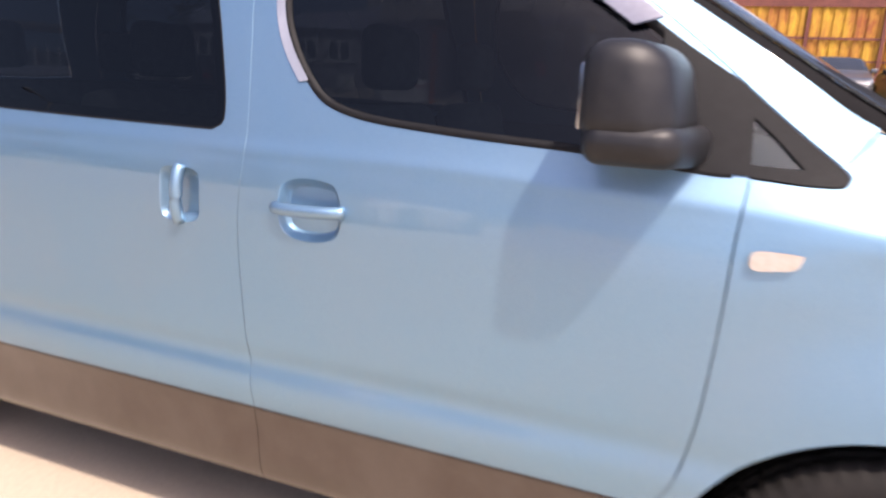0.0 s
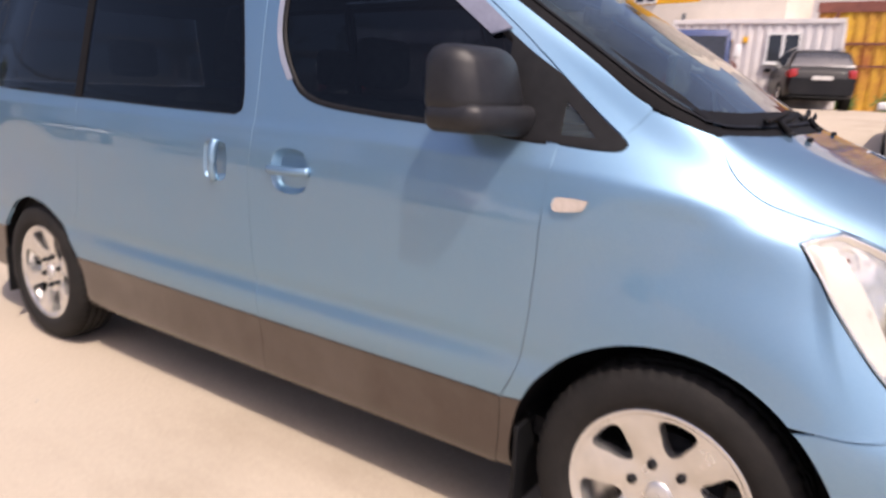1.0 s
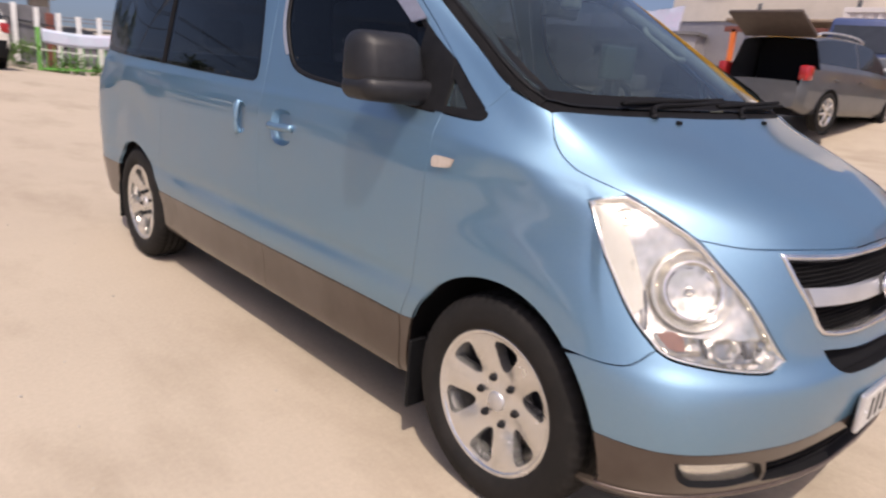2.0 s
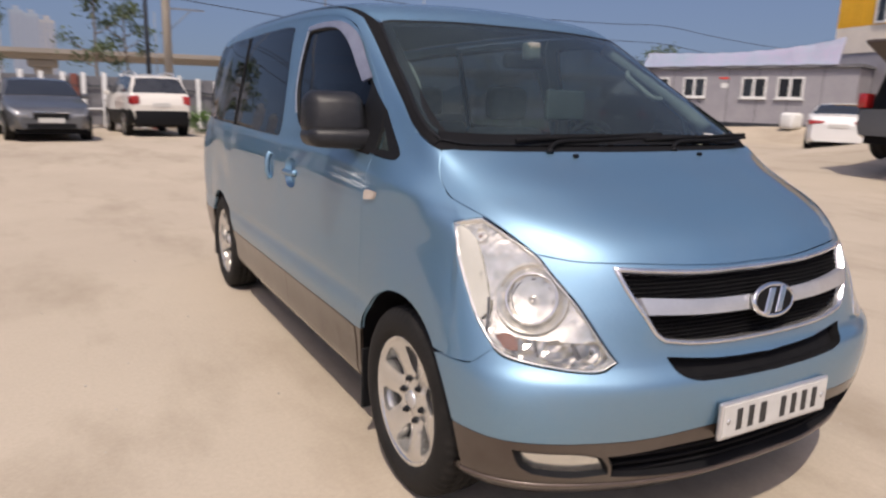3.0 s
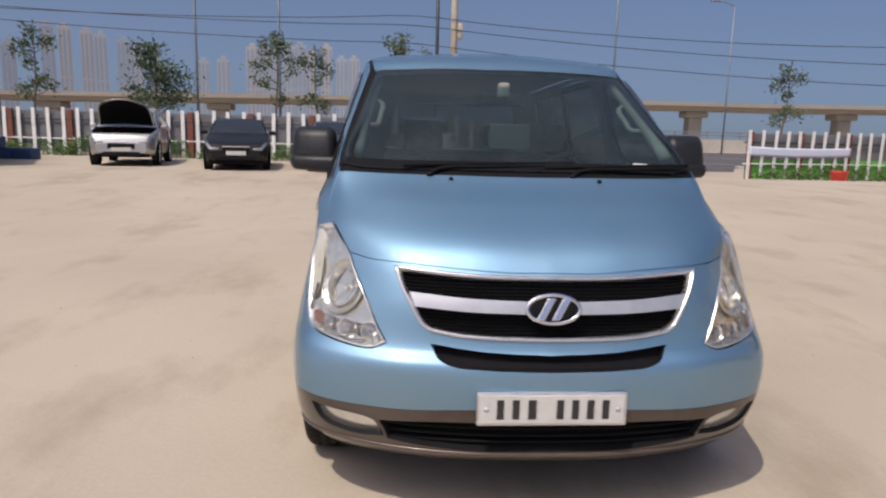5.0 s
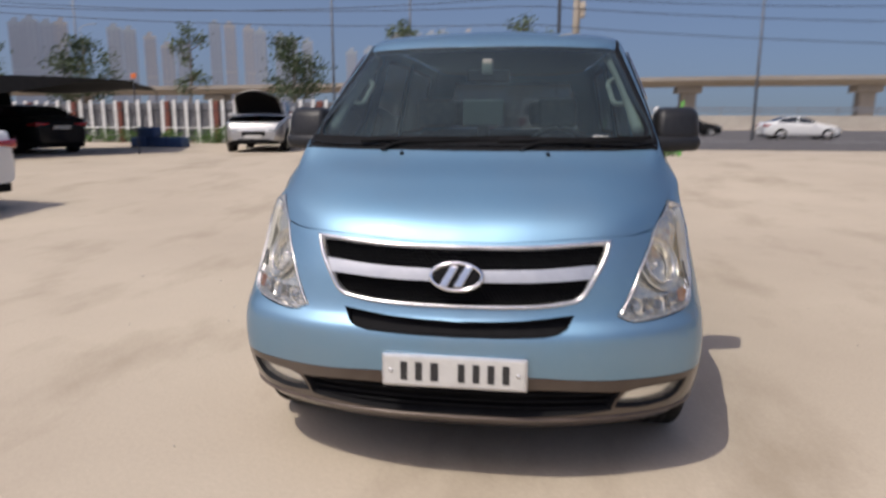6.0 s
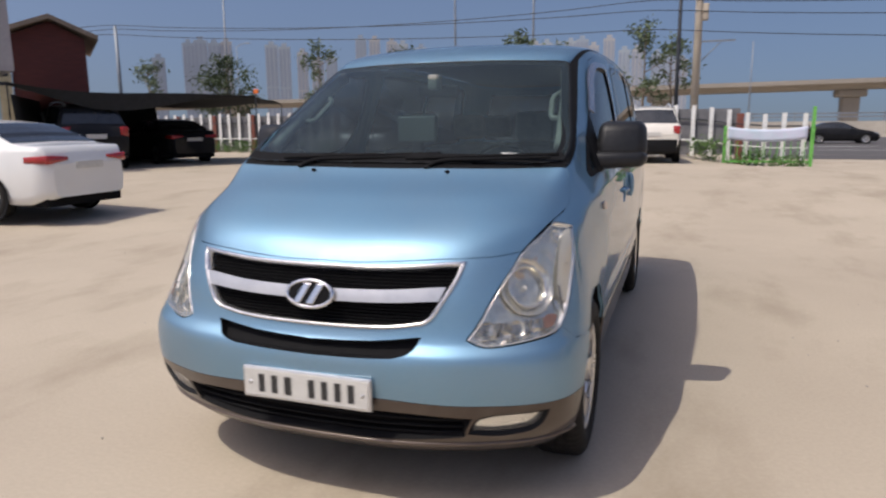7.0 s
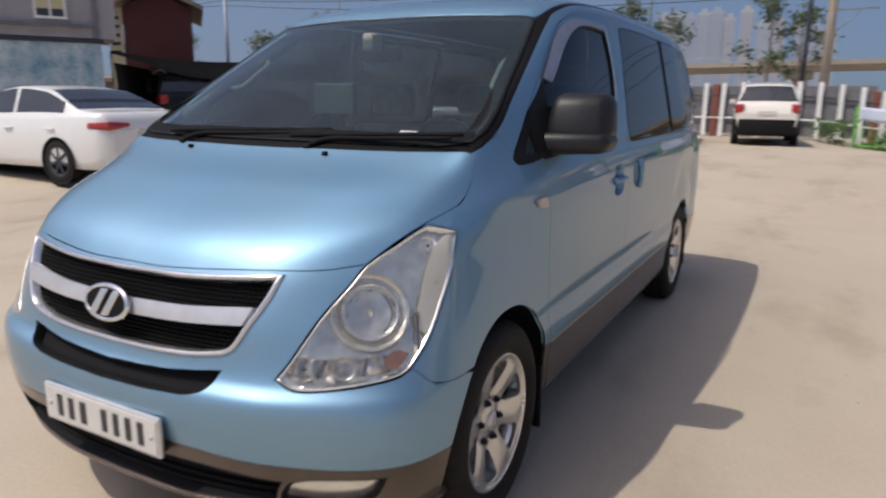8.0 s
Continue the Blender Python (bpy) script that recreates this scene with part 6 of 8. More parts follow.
        for q in (s["split"] - 0.12, s["split"] + 0.85):
            wq = float(np.interp(q, pos, wide))
            part("door_handle", box_mesh("door_handle", paint, sd * (wq - 0.02), sd * (wq + 0.025), L / 2 - q - 0.1, L / 2 - q + 0.08, s["belt"][1][1] - 0.16, s["belt"][1][1] - 0.13, bevel=0.008), root)
        if not open_tail:
            lens = bmesh.new()
            inner, rear_x, front_x, z0, z1, deep, thin = (0.38, 0.765, 0.862, 0.795, 0.935, 0.36, 0.35) if kind == "sedan" else (0.64, 0.835, 0.920, 0.84, 1.09, 0.26, 0.8)
            box(lens, 0.0, 1.0, 0.0, 1.0, 0.0, 1.0, 0.10, 3)
            for v in lens.verts:
                a, b, c = v.co
                mid = 0.62 * (1 - a) + 0.5 * a
                c = mid + (c - 0.5) * (thin + (1 - thin) * a) * (1 - 0.35 * a * b)
                v.co = (sd * (inner + a * (rear_x + b * (front_x - rear_x) - inner)), -L / 2 - 0.012 + b * deep, z0 + c * (z1 - z0))
            if sd < 0:
                bmesh.ops.reverse_faces(lens, faces=lens.faces)
            part("tail_light", from_bm("tail_light", lens, RED_LENS), root, "red tail light wrapping the corner")
        part("headlight", box_mesh("headlight", LAMP_SMOKE, sd * 0.44, sd * 0.70, L / 2 - 0.16, L / 2 - 0.005, zt - 0.13, zt - 0.045, bevel=0.03), root)
    part("grille", box_mesh("grille", BLACK, -0.36, 0.36, L / 2 - 0.14, L / 2 + 0.012, 0.50, 0.66, bevel=0.02), root)
    part("grille_bar", box_mesh("grille_bar", CHROME, -0.36, 0.36, L / 2 - 0.02, L / 2 + 0.020, 0.645, 0.675, bevel=0.006), root)
    part("front_intake", box_mesh("front_intake", BLACK, -0.5, 0.5, L / 2 - 0.14, L / 2 + 0.008, 0.30, 0.42, bevel=0.02), root)
    part("number_plate", box_mesh("number_plate", PLATE, -0.26, 0.26, L / 2 + 0.008, L / 2 + 0.028, 0.43, 0.54, bevel=0.004), root)
    if not open_tail:
        zp = 0.72 if kind == "sedan" else 0.80
        part("number_plate", box_mesh("number_plate", PLATE, -0.26, 0.26, -L / 2 - 0.022, -L / 2 + 0.004, zp, zp + 0.11, bevel=0.004), root)
        if kind == "suv":
            part("rear_bumper_trim", box_mesh("rear_bumper_trim", lower or BLACK, -0.80, 0.80, -L / 2 - 0.012, -L / 2 + 0.12, 0.30, 0.30 + (0.42 if lower else 0.07), bevel=0.05), root)
    if kind == "suv":
        for sd in (1, -1):
            zr = float(np.interp(2.9, pos, top))
            part("roof_rail", tube("roof_rail", [(sd * 0.56, L / 2 - 2.0, zr - 0.03), (sd * 0.57, L / 2 - 2.3, zr + 0.03), (sd * 0.57, L / 2 - 3.7, zr + 0.02), (sd * 0.56, L / 2 - 3.95, zr - 0.05)], 0.024, SATIN, 6, 14), root)
    if open_bonnet:
        hz = float(np.interp(s["screen"][0], pos, top))
        tilt = Matrix.Translation((0, L / 2 - s["screen"][0] + 0.05, hz)) @ Matrix.Rotation(radians(37), 4, "X")
        for nm, w, d, z0, thick, mat in (("bonnet", 0.76, 1.12, 0.03, 0.02, paint), ("bonnet_lining", 0.72, 1.07, 0.004, 0.016, BLACK_FAR)):
            bm = bmesh.new()
            bmesh.ops.create_grid(bm, x_segments=16, y_segments=12, size=0.5)
            for v in bm.verts:
                a, b = v.co.x * 2, v.co.y + 0.5
                v.co = (a * w * (1 - 0.10 * b) * (1 - 0.30 * b ** 6), d * b * (1 - 0.10 * a * a * b), z0 + 0.06 * (1 - a * a) + 0.10 * math.sin(b * math.pi))
            bmesh.ops.solidify(bm, geom=bm.faces[:], thickness=thick)
            bmesh.ops.transform(bm, matrix=tilt, verts=bm.verts)
            panel = part(nm, from_bm(nm, bm, mat), root if nm == "bonnet" else panel, "raised bonnet with a dark underside" if nm == "bonnet" else "")
        part("engine_bay", box_mesh("engine_bay", BLACK_FAR, -0.70, 0.70, L / 2 - 1.2, L / 2 - 0.2, 0.5, 0.80), root)
    if open_tail:
        bm = bmesh.new()
        box(bm, -0.72, 0.72, -0.78, 0.0, -0.03, 0.03, 0.02, 2, Matrix.Translation((0, -L / 2 + 0.5, 1.62)) @ Matrix.Rotation(radians(-27), 4, "X"))
        part("tailgate", from_bm("tailgate", bm, surface("tailgate_lining", (0.06, 0.045, 0.04), (0.09, 0.07, 0.06), 0.7, 8)), root, "raised tailgate with a dark lining")
        for sd in (1, -1):
            part("tail_light", box_mesh("tail_light", RED_LENS, sd * 0.74, sd * 0.90, -L / 2 + 0.05, -L / 2 + 0.30, 0.86, 1.12, bevel=0.03), root)
        part("boot_floor", box_mesh("boot_floor", BLACK_FAR, -0.62, 0.62, -L / 2 + 0.05, -L / 2 + 1.2, 0.55, 0.66), root)
        part("boot_back", box_mesh("boot_back", BLACK_FAR, -0.70, 0.70, -L / 2 + 1.1, -L / 2 + 1.2, 0.55, 1.6), root)
    return root


def ahead(x, y, heading, d):
    return x - math.sin(radians(heading)) * d, y + math.cos(radians(heading)) * d


def by_rear(kind, paint, name, label, x, y, heading, **more):
    return parked_car(kind, PAINTS[paint], name, label, *ahead(x, y, heading, SHAPES[kind]["length"] / 2), heading, **more)


def by_front(kind, paint, name, label, x, y, heading, **more):
    return parked_car(kind, PAINTS[paint], name, label, *ahead(x, y, heading, -SHAPES[kind]["length"] / 2), heading, **more)


cream_suv = by_rear("suv", "cream", "suv", "cream white off-road car with dark lower cladding, parked by the fence", 0.47, 17.75, 6, lower=BLACK)
cream_suv.scale.x, cream_suv.scale.y = 0.88, 0.92
by_front("sedan", "grey", "sedan", "dark grey saloon parked nose out by the fence", -2.15, 15.9, 187)
by_front("sedan", "black", "sedan", "black saloon parked nose out by the fence", -5.0, 16.0, 190)
by_front("suv", "silver", "suv", "silver off-road car with its bonnet raised", -8.45, 17.0, 192, open_bonnet=True)
by_rear("sedan", "white", "sedan", "white saloon with red tail lights, parked in the yard", -7.2, 5.05, 93, rims=STEEL_DARK)
carrier = by_rear("suv", "black", "suv", "black people carrier with silver roof rails under the shade net", -13.9, 11.7, 60)
carrier.scale.z = 1.1
by_rear("sedan", "black", "sedan", "black saloon under the shade net", -13.9, 15.7, 66)
by_rear("suv", "black", "suv", "black off-road car parked beside the grey office", 16.4, 17.3, -66)
by_rear("sedan", "white", "sedan", "white saloon seen from behind by the grey office", 17.6, 9.7, -62)
by_rear("suv", "black", "suv", "black off-road car parked before the white container", 19.2, 2.0, -72)
hatch = by_rear("suv", "grey", "hatchback", "dark grey hatchback with its tailgate raised", 10.75, 4.5, -97, open_tail=True)
hatch.scale.z = 1.05
by_front("sedan", "white", "sedan", "white saloon parked nose out in the yard", 9.4, -0.9, 92)
by_front("sedan", "grey", "sedan", "dark saloon parked along the yellow steel fence", 19.3, -2.6, 88)
by_front("sedan", "black", "sedan", "dark saloon parked along the yellow steel fence", 19.5, -4.9, 88)
by_rear("sedan", "white", "sedan", "white saloon on the road", 14.2, 43.0, -90)
by_rear("sedan", "black", "sedan", "black saloon on the road", 8.9, 50.0, -90)


# ---- light truck ----
def truck(x, y, heading):
    root = tagged(new("truck"), "light lorry with a blue and silver cab and brown load bed", "truck")
    root.matrix_world = Matrix.Translation((x, y, lie(x, y))) @ Matrix.Rotation(radians(heading), 4, "Z")
    bm = bmesh.new()
    box(bm, -0.82, 0.82, -1.5, 0.0, 0.45, 1.98, 0.08, 3)
    for v in bm.verts:
        if v.co.z > 1.1:
            f = (v.co.z - 1.1) / 0.88
            v.co.y -= 0.30 * f * (v.co.y > -0.7)
            v.co.x *= 1 - 0.09 * f
    cab = part("cab", from_bm("cab", bm, BLUE_CAB), root)
    part("windscreen", box_mesh("windscreen", DARK_GLASS, -0.68, 0.68, 0.012, 0.03, 1.16, 1.80, bevel=0.004, m=Matrix.Translation((0, 0.114, 0)) @ Matrix(((1, 0, 0, 0), (0, 1, -0.205, 0), (0, 0, 1, 0), (0, 0, 0, 1)))), cab)
    part("front_panel", box_mesh("front_panel", PAINTS["grey"], -0.80, 0.80, -0.06, 0.02, 0.50, 1.06, bevel=0.03), cab)
    part("bumper", box_mesh("bumper", BLACK, -0.83, 0.83, -0.10, 0.06, 0.30, 0.52, bevel=0.03), cab)
    for s in (1, -1):
        part("door", box_mesh("door", PAINTS["silver"], s * 0.80, s * 0.85, -1.35, -0.25, 0.55, 1.12, bevel=0.01), cab)
        part("side_window", box_mesh("side_window", DARK_GLASS, s * 0.74, s * 0.80, -1.25, -0.45, 1.2, 1.75, bevel=0.01), cab)
        part("headlight", box_mesh("headlight", LAMP_WHITE, s * 0.50, s * 0.78, -0.02, 0.035, 0.62, 0.82, bevel=0.02), cab)
        part("door_mirror", box_mesh("door_mirror", PAINTS["white"], s * 0.90, s * 1.06, -0.12, -0.02, 1.25, 1.58, bevel=0.03), cab)
    bed = part("load_bed", box_mesh("load_bed", RUST_POST, -0.84, 0.84, -4.6, -1.6, 0.75, 0.86), root, "brown wooden load bed")
    for s in (1, -1):
        part("side_board", box_mesh("side_board", RUST_POST, s * 0.80, s * 0.85, -4.6, -1.6, 0.86, 1.25), bed)
    part("tail_board", box_mesh("tail_board", RUST_POST, -0.80, 0.80, -4.6, -4.55, 0.86, 1.25), bed)
    part("head_board", box_mesh("head_board", RUST_POST, -0.80, 0.80, -1.65, -1.6, 0.86, 1.7), bed)
    part("chassis", box_mesh("chassis", BLACK_FAR, -0.4, 0.4, -4.5, -0.3, 0.45, 0.75), root)
    for yy in (-0.75, -3.6):
        for s in (1, -1):
            base = pose(s * 0.70, yy, 0.31, 0, 0, 0 if s > 0 else 180)
            w = part("wheel", turned("wheel", [(-0.1, 0.1), (-0.1, 0.28), (-0.08, 0.31), (0.08, 0.31), (0.1, 0.28), (0.1, 0.2)], RUBBER, base, 30), root)
            part("rim", turned("rim", [(0.1, 0.2), (0.06, 0.17), (0.07, 0.06), (0.09, 0.05), (0.09, 0.0)], SATIN, base, 24), w)


truck(16.6, 4.75, 100)

# ---- road, wall and viaduct beyond the yard ----
road = tagged(new("road", mesh_of("road", [(-400, 31.5, 0.012), (400, 31.5, 0.012), (400, 72, 0.012), (-400, 72, 0.012)], [(0, 1, 2, 3)], ASPHALT)), "grey asphalt dual carriageway", "road", kind="structure")
for y in (37.5, 43.0, 50.0):
    bm = bmesh.new()
    for x in np.arange(-120, 160, 8.0):
        box(bm, x, x + 4.0, y - 0.08, y + 0.08, 0.012, 0.016)
    part("lane_line", from_bm("lane_line", bm, LINE, False), road)
part("apron", mesh_of("apron", [(4.5, 27.6, 0.008), (15, 27.6, 0.008), (17, 31.5, 0.008), (3, 31.5, 0.008)], [(0, 1, 2, 3)], ASPHALT), road)
for x0, x1 in ((-400, 3), (17, 400)):
    tagged(new("kerb", box_mesh("kerb", WALL_CONC, x0, x1, 31.1, 31.5, -0.02, 0.16, bevel=0.03)), "low concrete kerb along the road", "kerb", kind="structure")
wall = tagged(new("retaining_wall", box_mesh("retaining_wall", WALL_CONC, -400, 400, 76.0, 76.6, -0.1, 1.5)), "beige concrete retaining wall", "wall", kind="structure")
rail = tagged(new("guard_rail"), "grey steel guard rail on the wall", "rail", kind="structure")
for z in (1.95, 2.3):
    part("rail_beam", box_mesh("rail_beam", STEEL_GREY, -200, 200, 76.2, 76.32, z - 0.07, z + 0.07), rail)
post = None
for x in np.arange(-60, 130, 4.0):
    if post is None:
        post = box_mesh("rail_post", STEEL_GREY, -0.06, 0.06, 76.2, 76.34, 1.5, 2.45)
    ob = part("rail_post", post, rail)
    ob.location.x = x


def viaduct():
    top = tagged(new("viaduct"), "long concrete road viaduct on round-headed piers", "viaduct", kind="structure")
    prof = [(148, 9.75), (148, 10.6), (148.4, 10.6), (148.4, 9.9), (159.6, 9.9), (159.6, 10.6), (160, 10.6), (160, 9.75), (157.0, 9.45), (156.2, 8.75), (151.2, 8.75), (150.4, 9.45)]
    drop = lambda x: float(np.interp(x, (-700, -160, -80, 0, 40, 85, 140, 700), (-2.0, -2.6, -2.5, -1.45, -1.0, -0.9, -0.3, 0.5)))
    spans = (-700, -160, -80, 0, 40, 85, 140, 700)
    verts = [(x, y, z + drop(x)) for x in spans for y, z in prof]
    k = len(prof)
    faces = [(s * k + i, s * k + (i + 1) % k, s * k + k + (i + 1) % k, s * k + k + i) for s in range(len(spans) - 1) for i in range(k)] + [tuple(range(k))[::-1], tuple(range((len(spans) - 1) * k, len(spans) * k))]
    part("deck", mesh_of("deck", verts, faces, VIADUCT, False), top)
    for x in np.arange(-436, 440, 36.0):
        bm = bmesh.new()
        box(bm, x - 1.6, x + 1.6, 152.4, 155.6, -0.5, 7.4 + drop(x), 0.3, 2)
        box(bm, x - 2.6, x + 2.6, 151.6, 156.4, max(0.2, 7.3 + drop(x)), 8.74 + drop(x), 0.3, 2)
        part("pier", from_bm("pier", bm, VIADUCT, False), top)


viaduct()


# ---- far apartment towers ----
def tower(bearing, height, width, mat, dist=1000.0):
    x, y = dist * math.sin(radians(bearing)), dist * math.cos(radians(bearing))
    root = tagged(new("apartment_tower"), "high-rise apartment block far off, its pale colours mixed with haze", "tower", group="apartment towers")
    root.matrix_world = Matrix.Translation((x, y, 0)) @ Matrix.Rotation(radians(-bearing), 4, "Z")
    d = width * 0.7
    bm = bmesh.new()
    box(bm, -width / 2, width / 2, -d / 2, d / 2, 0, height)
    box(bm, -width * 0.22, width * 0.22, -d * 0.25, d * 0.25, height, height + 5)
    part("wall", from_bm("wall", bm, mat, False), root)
    # window bands, kept close to the wall tone for the haze between
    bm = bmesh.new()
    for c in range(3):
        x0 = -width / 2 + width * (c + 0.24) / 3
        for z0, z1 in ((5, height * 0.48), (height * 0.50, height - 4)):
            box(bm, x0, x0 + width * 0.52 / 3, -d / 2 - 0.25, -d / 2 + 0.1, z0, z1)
    tagged(part("glazing", from_bm("glazing", bm, HAZED_GLASS, False), root), kind="stuff")


rnd = random.Random(5)
for b, h in ((-41.4, 92), (-39.2, 112), (-38.3, 116), (-37.3, 113), (-36.4, 115), (-33.0, 112), (-32.0, 110), (-30.6, 103), (-29.4, 92), (-28.3, 96), (-25.9, 122), (-24.8, 121), (-23.4, 118), (-22.5, 115), (-21.0, 110), (-20.1, 104), (-18.9, 103),
             (-15.4, 90), (-13.9, 93), (-11.7, 112), (-10.8, 114), (-9.9, 111), (-8.9, 115), (-8.0, 117), (-7.1, 108), (-5.9, 117), (-4.7, 101), (-3.7, 102), (-2.2, 95), (-1.3, 92), (-0.4, 86)):
    tower(b, h, rnd.uniform(14.5, 17.5), rnd.choice(HAZED_TOWER))


# ---- poles and wires ----
def street_lamp(x, y, h, arm=1, mat=STEEL_GREY, r=0.09):
    root = tagged(new("street_lamp"), "tall grey street lamp beside the road", "lamp", group="street lamps")
    root.location = (x, y, lie(x, y))
    part("pole", tube("pole", [(0, 0, -0.1), (0, 0, h * 0.5), (0, 0, h)], r, mat, 8, 0, 0.6), root)
    if arm:
        part("arm", tube("arm", [(0, 0, h - 0.1), (arm * 0.8, 0, h + 0.25), (arm * 1.8, 0, h + 0.35)], r * 0.5, mat, 6, 8), root)
        part("lamp_head", box_mesh("lamp_head", mat, min(arm * 1.5, arm * 2.4), max(arm * 1.5, arm * 2.4), -0.14, 0.14, h + 0.28, h + 0.42, bevel=0.04), root)


for x, y, h, a in ((-31.7, 41.8, 11.6, 1), (-20.0, 19.0, 5.1, 0), (-12.2, 38, 14, 0), (-8.0, 41, 14, 0), (8.2, 84, 10.5, 0), (13.2, 41, 15, 0), (31, 62, 14, -1), (-61, 84, 13, 1)):
    street_lamp(x, y, h, a)
black_pole = tagged(new("telephone_pole"), "slim black steel pole behind the fence", "pole")
black_pole.location = (0.94, 25.0, lie(0.94, 25.0))
part("pole", tube("pole", [(0, 0, -0.1), (0, 0, 3.0), (0, 0, 8.2)], 0.09, STEEL_DARK, 10, 0, 0.7), black_pole)
pole = tagged(new("utility_pole"), "concrete utility pole with a crossarm and small box", "pole")
pole.location = (1.60, 24.9, lie(1.60, 24.9))
part("pole", tube("pole", [(0, 0, -0.1), (0, 0, 6), (0, 0, 12)], 0.155, POLE, 14, 0, 0.75), pole)
part("crossarm", box_mesh("crossarm", STEEL_GREY, 0.1, 1.3, -0.03, 0.03, 4.17, 4.23), pole)
part("strut", tube("strut", [(0.15, 0, 3.5), (0.8, 0, 4.15)], 0.02, STEEL_GREY, 6), pole)
part("box", box_mesh("box", POLE, 0.13, 0.33, -0.12, 0.12, 4.95, 5.55, bevel=0.03), pole)
for z0, slope, sag in ((5.45, -0.033, 0.35), (4.78, -0.043, 0.30), (5.76, -0.012, 0.45)):
    pts = [(x, 24.76, z0 + slope * x + sag * (((x / 26.0) % 1.0 - 0.5) ** 2 * 4 - 0.5)) for x in np.arange(-65.0, 40.0, 3.25)]
    tagged(new("overhead_wire", tube("overhead_wire", pts, 0.016, STEEL_DARK, 5, 100)), "thin black overhead wire sagging between poles", "wire", group="overhead wires")


# ---- fences round the yard ----
def along(a, b):
    """A frame at a with x running to b and y to the left of it."""
    d = Vector((b[0] - a[0], b[1] - a[1], 0))
    return Matrix.Translation((a[0], a[1], 0)) @ Matrix.Rotation(math.atan2(d.y, d.x), 4, "Z"), d.length


def picket_mesh(h, w=0.14):
    bm = bmesh.new()
    box(bm, -w / 2, w / 2, -0.012, 0.012, 0, h, 0.004, 1)
    for v in bm.verts:
        if v.co.z > h - 0.01:
            v.co.z -= 0.035 * abs(v.co.x) / (w / 2)
    return from_bm("picket", bm, WHITE_PAINT, False)


def fence(a, b, height, label, lower=None, step=0.57, phase=0.2):
    m, far = along(a, b)
    root = tagged(new("fence"), label, "fence")
    root.matrix_world = m
    ground_at = lambda s: lie(*(m @ Vector((s, 0, 0))).to_2d())
    shape, rnd = picket_mesh(height), random.Random(int(far * 10))
    for s in np.arange(phase, far, step):
        ob = part("picket", shape, root)
        ob.location = (s + rnd.uniform(-0.02, 0.02), -0.075, ground_at(s) + 0.04 + rnd.uniform(-0.03, 0.02))
        ob.rotation_euler = (0, radians(rnd.uniform(-1.2, 1.2)), 0)
    post = box_mesh("post", RUST_POST, -0.11, 0.11, -0.05, 0.09, -0.1, height - 0.06, bevel=0.012)
    board = box_mesh("screen_board", SCREENING, 0, 2.28, 0.05, 0.075, 0.12, height - 0.12)
    skirt = box_mesh("skirt_board", lower, 0, 2.28, 0.03, 0.05, 0.05, height * 0.42) if lower else None
    for s in np.arange(0.3, far, 2.3):
        ob = part("post", post, root)
        ob.location = (s, 0, ground_at(s))
        if s + 2.3 < far:
            ob = part("screen_board", board, root)
            ob.location = (s, 0, ground_at(s))
            if skirt:
                part("skirt_board", skirt, root).location = (s, 0, ground_at(s))
    for h, mat in ((0.62, WHITE_PAINT), (height * 0.76, STEEL_DARK)):
        pts = [(s, -0.03, ground_at(s) + h) for s in np.linspace(0, far, 30)]
        part("rail", tube("rail", pts, 0.030, mat, 6), root)
    return root


fence((-27, 25.1), (5.15, 22.2), 1.76, "white picket fence with red-brown posts and dark screening boards")
fence((12.2, 21.5), (28, 25), 1.85, "white picket fence with green lower boards", GREEN_PAINT)

gate = tagged(new("gate_frame"), "low green steel gate frame with a lilac banner", "gate")
gate.location = (0, 0, lie(4, 21.8))
for x, h in ((2.6, 1.35), (5.2, 1.95)):
    part("post", box_mesh("post", GREEN_PAINT, x - 0.05, x + 0.05, 21.75, 21.85, -0.1, h, bevel=0.01), gate)
part("lower_rail", box_mesh("lower_rail", GREEN_PAINT, 2.6, 5.2, 21.78, 21.82, 0.16, 0.22), gate)
for x in np.arange(2.8, 5.1, 0.2):
    part("bar", box_mesh("bar", GREEN_PAINT, x - 0.012, x + 0.012, 21.79, 21.81, 0.2, 0.85), gate)
bm = bmesh.new()
bmesh.ops.create_grid(bm, x_segments=24, y_segments=4, size=0.5, matrix=Matrix.Translation((3.87, 21.73, 1.14)) @ Matrix.Rotation(radians(90), 4, "X") @ Matrix.Diagonal((2.36, 0.40, 1, 1)))
for v in bm.verts:
    v.co.z -= 0.10 * (1 - ((v.co.x - 3.87) / 1.2) ** 2)
    v.co.y += 0.02 * math.sin(v.co.x * 9)
bmesh.ops.solidify(bm, geom=bm.faces[:], thickness=0.004)
part("banner", from_bm("banner", bm, BANNER), gate, "lilac cloth banner with faded print")

# cloth banner tied along the pickets beside the entrance
m, far = along((12.2, 21.5), (28, 25))
banner = tagged(new("banner"), "pale blue and lilac cloth banner tied along the picket fence", "banner")
banner.matrix_world = m
bm = bmesh.new()
bmesh.ops.create_grid(bm, x_segments=40, y_segments=4, size=0.5, matrix=Matrix.Translation((2.55, -0.13, 1.10 + lie(14.7, 22.0))) @ Matrix.Rotation(radians(90), 4, "X") @ Matrix.Diagonal((4.7, 0.34, 1, 1)))
for v in bm.verts:
    v.co.z -= 0.05 * (1 - ((v.co.x - 2.55) / 2.35) ** 2)
    v.co.y += 0.012 * math.sin(v.co.x * 7)
bmesh.ops.solidify(bm, geom=bm.faces[:], thickness=0.004)
part("cloth", from_bm("cloth", bm, BANNER), banner)

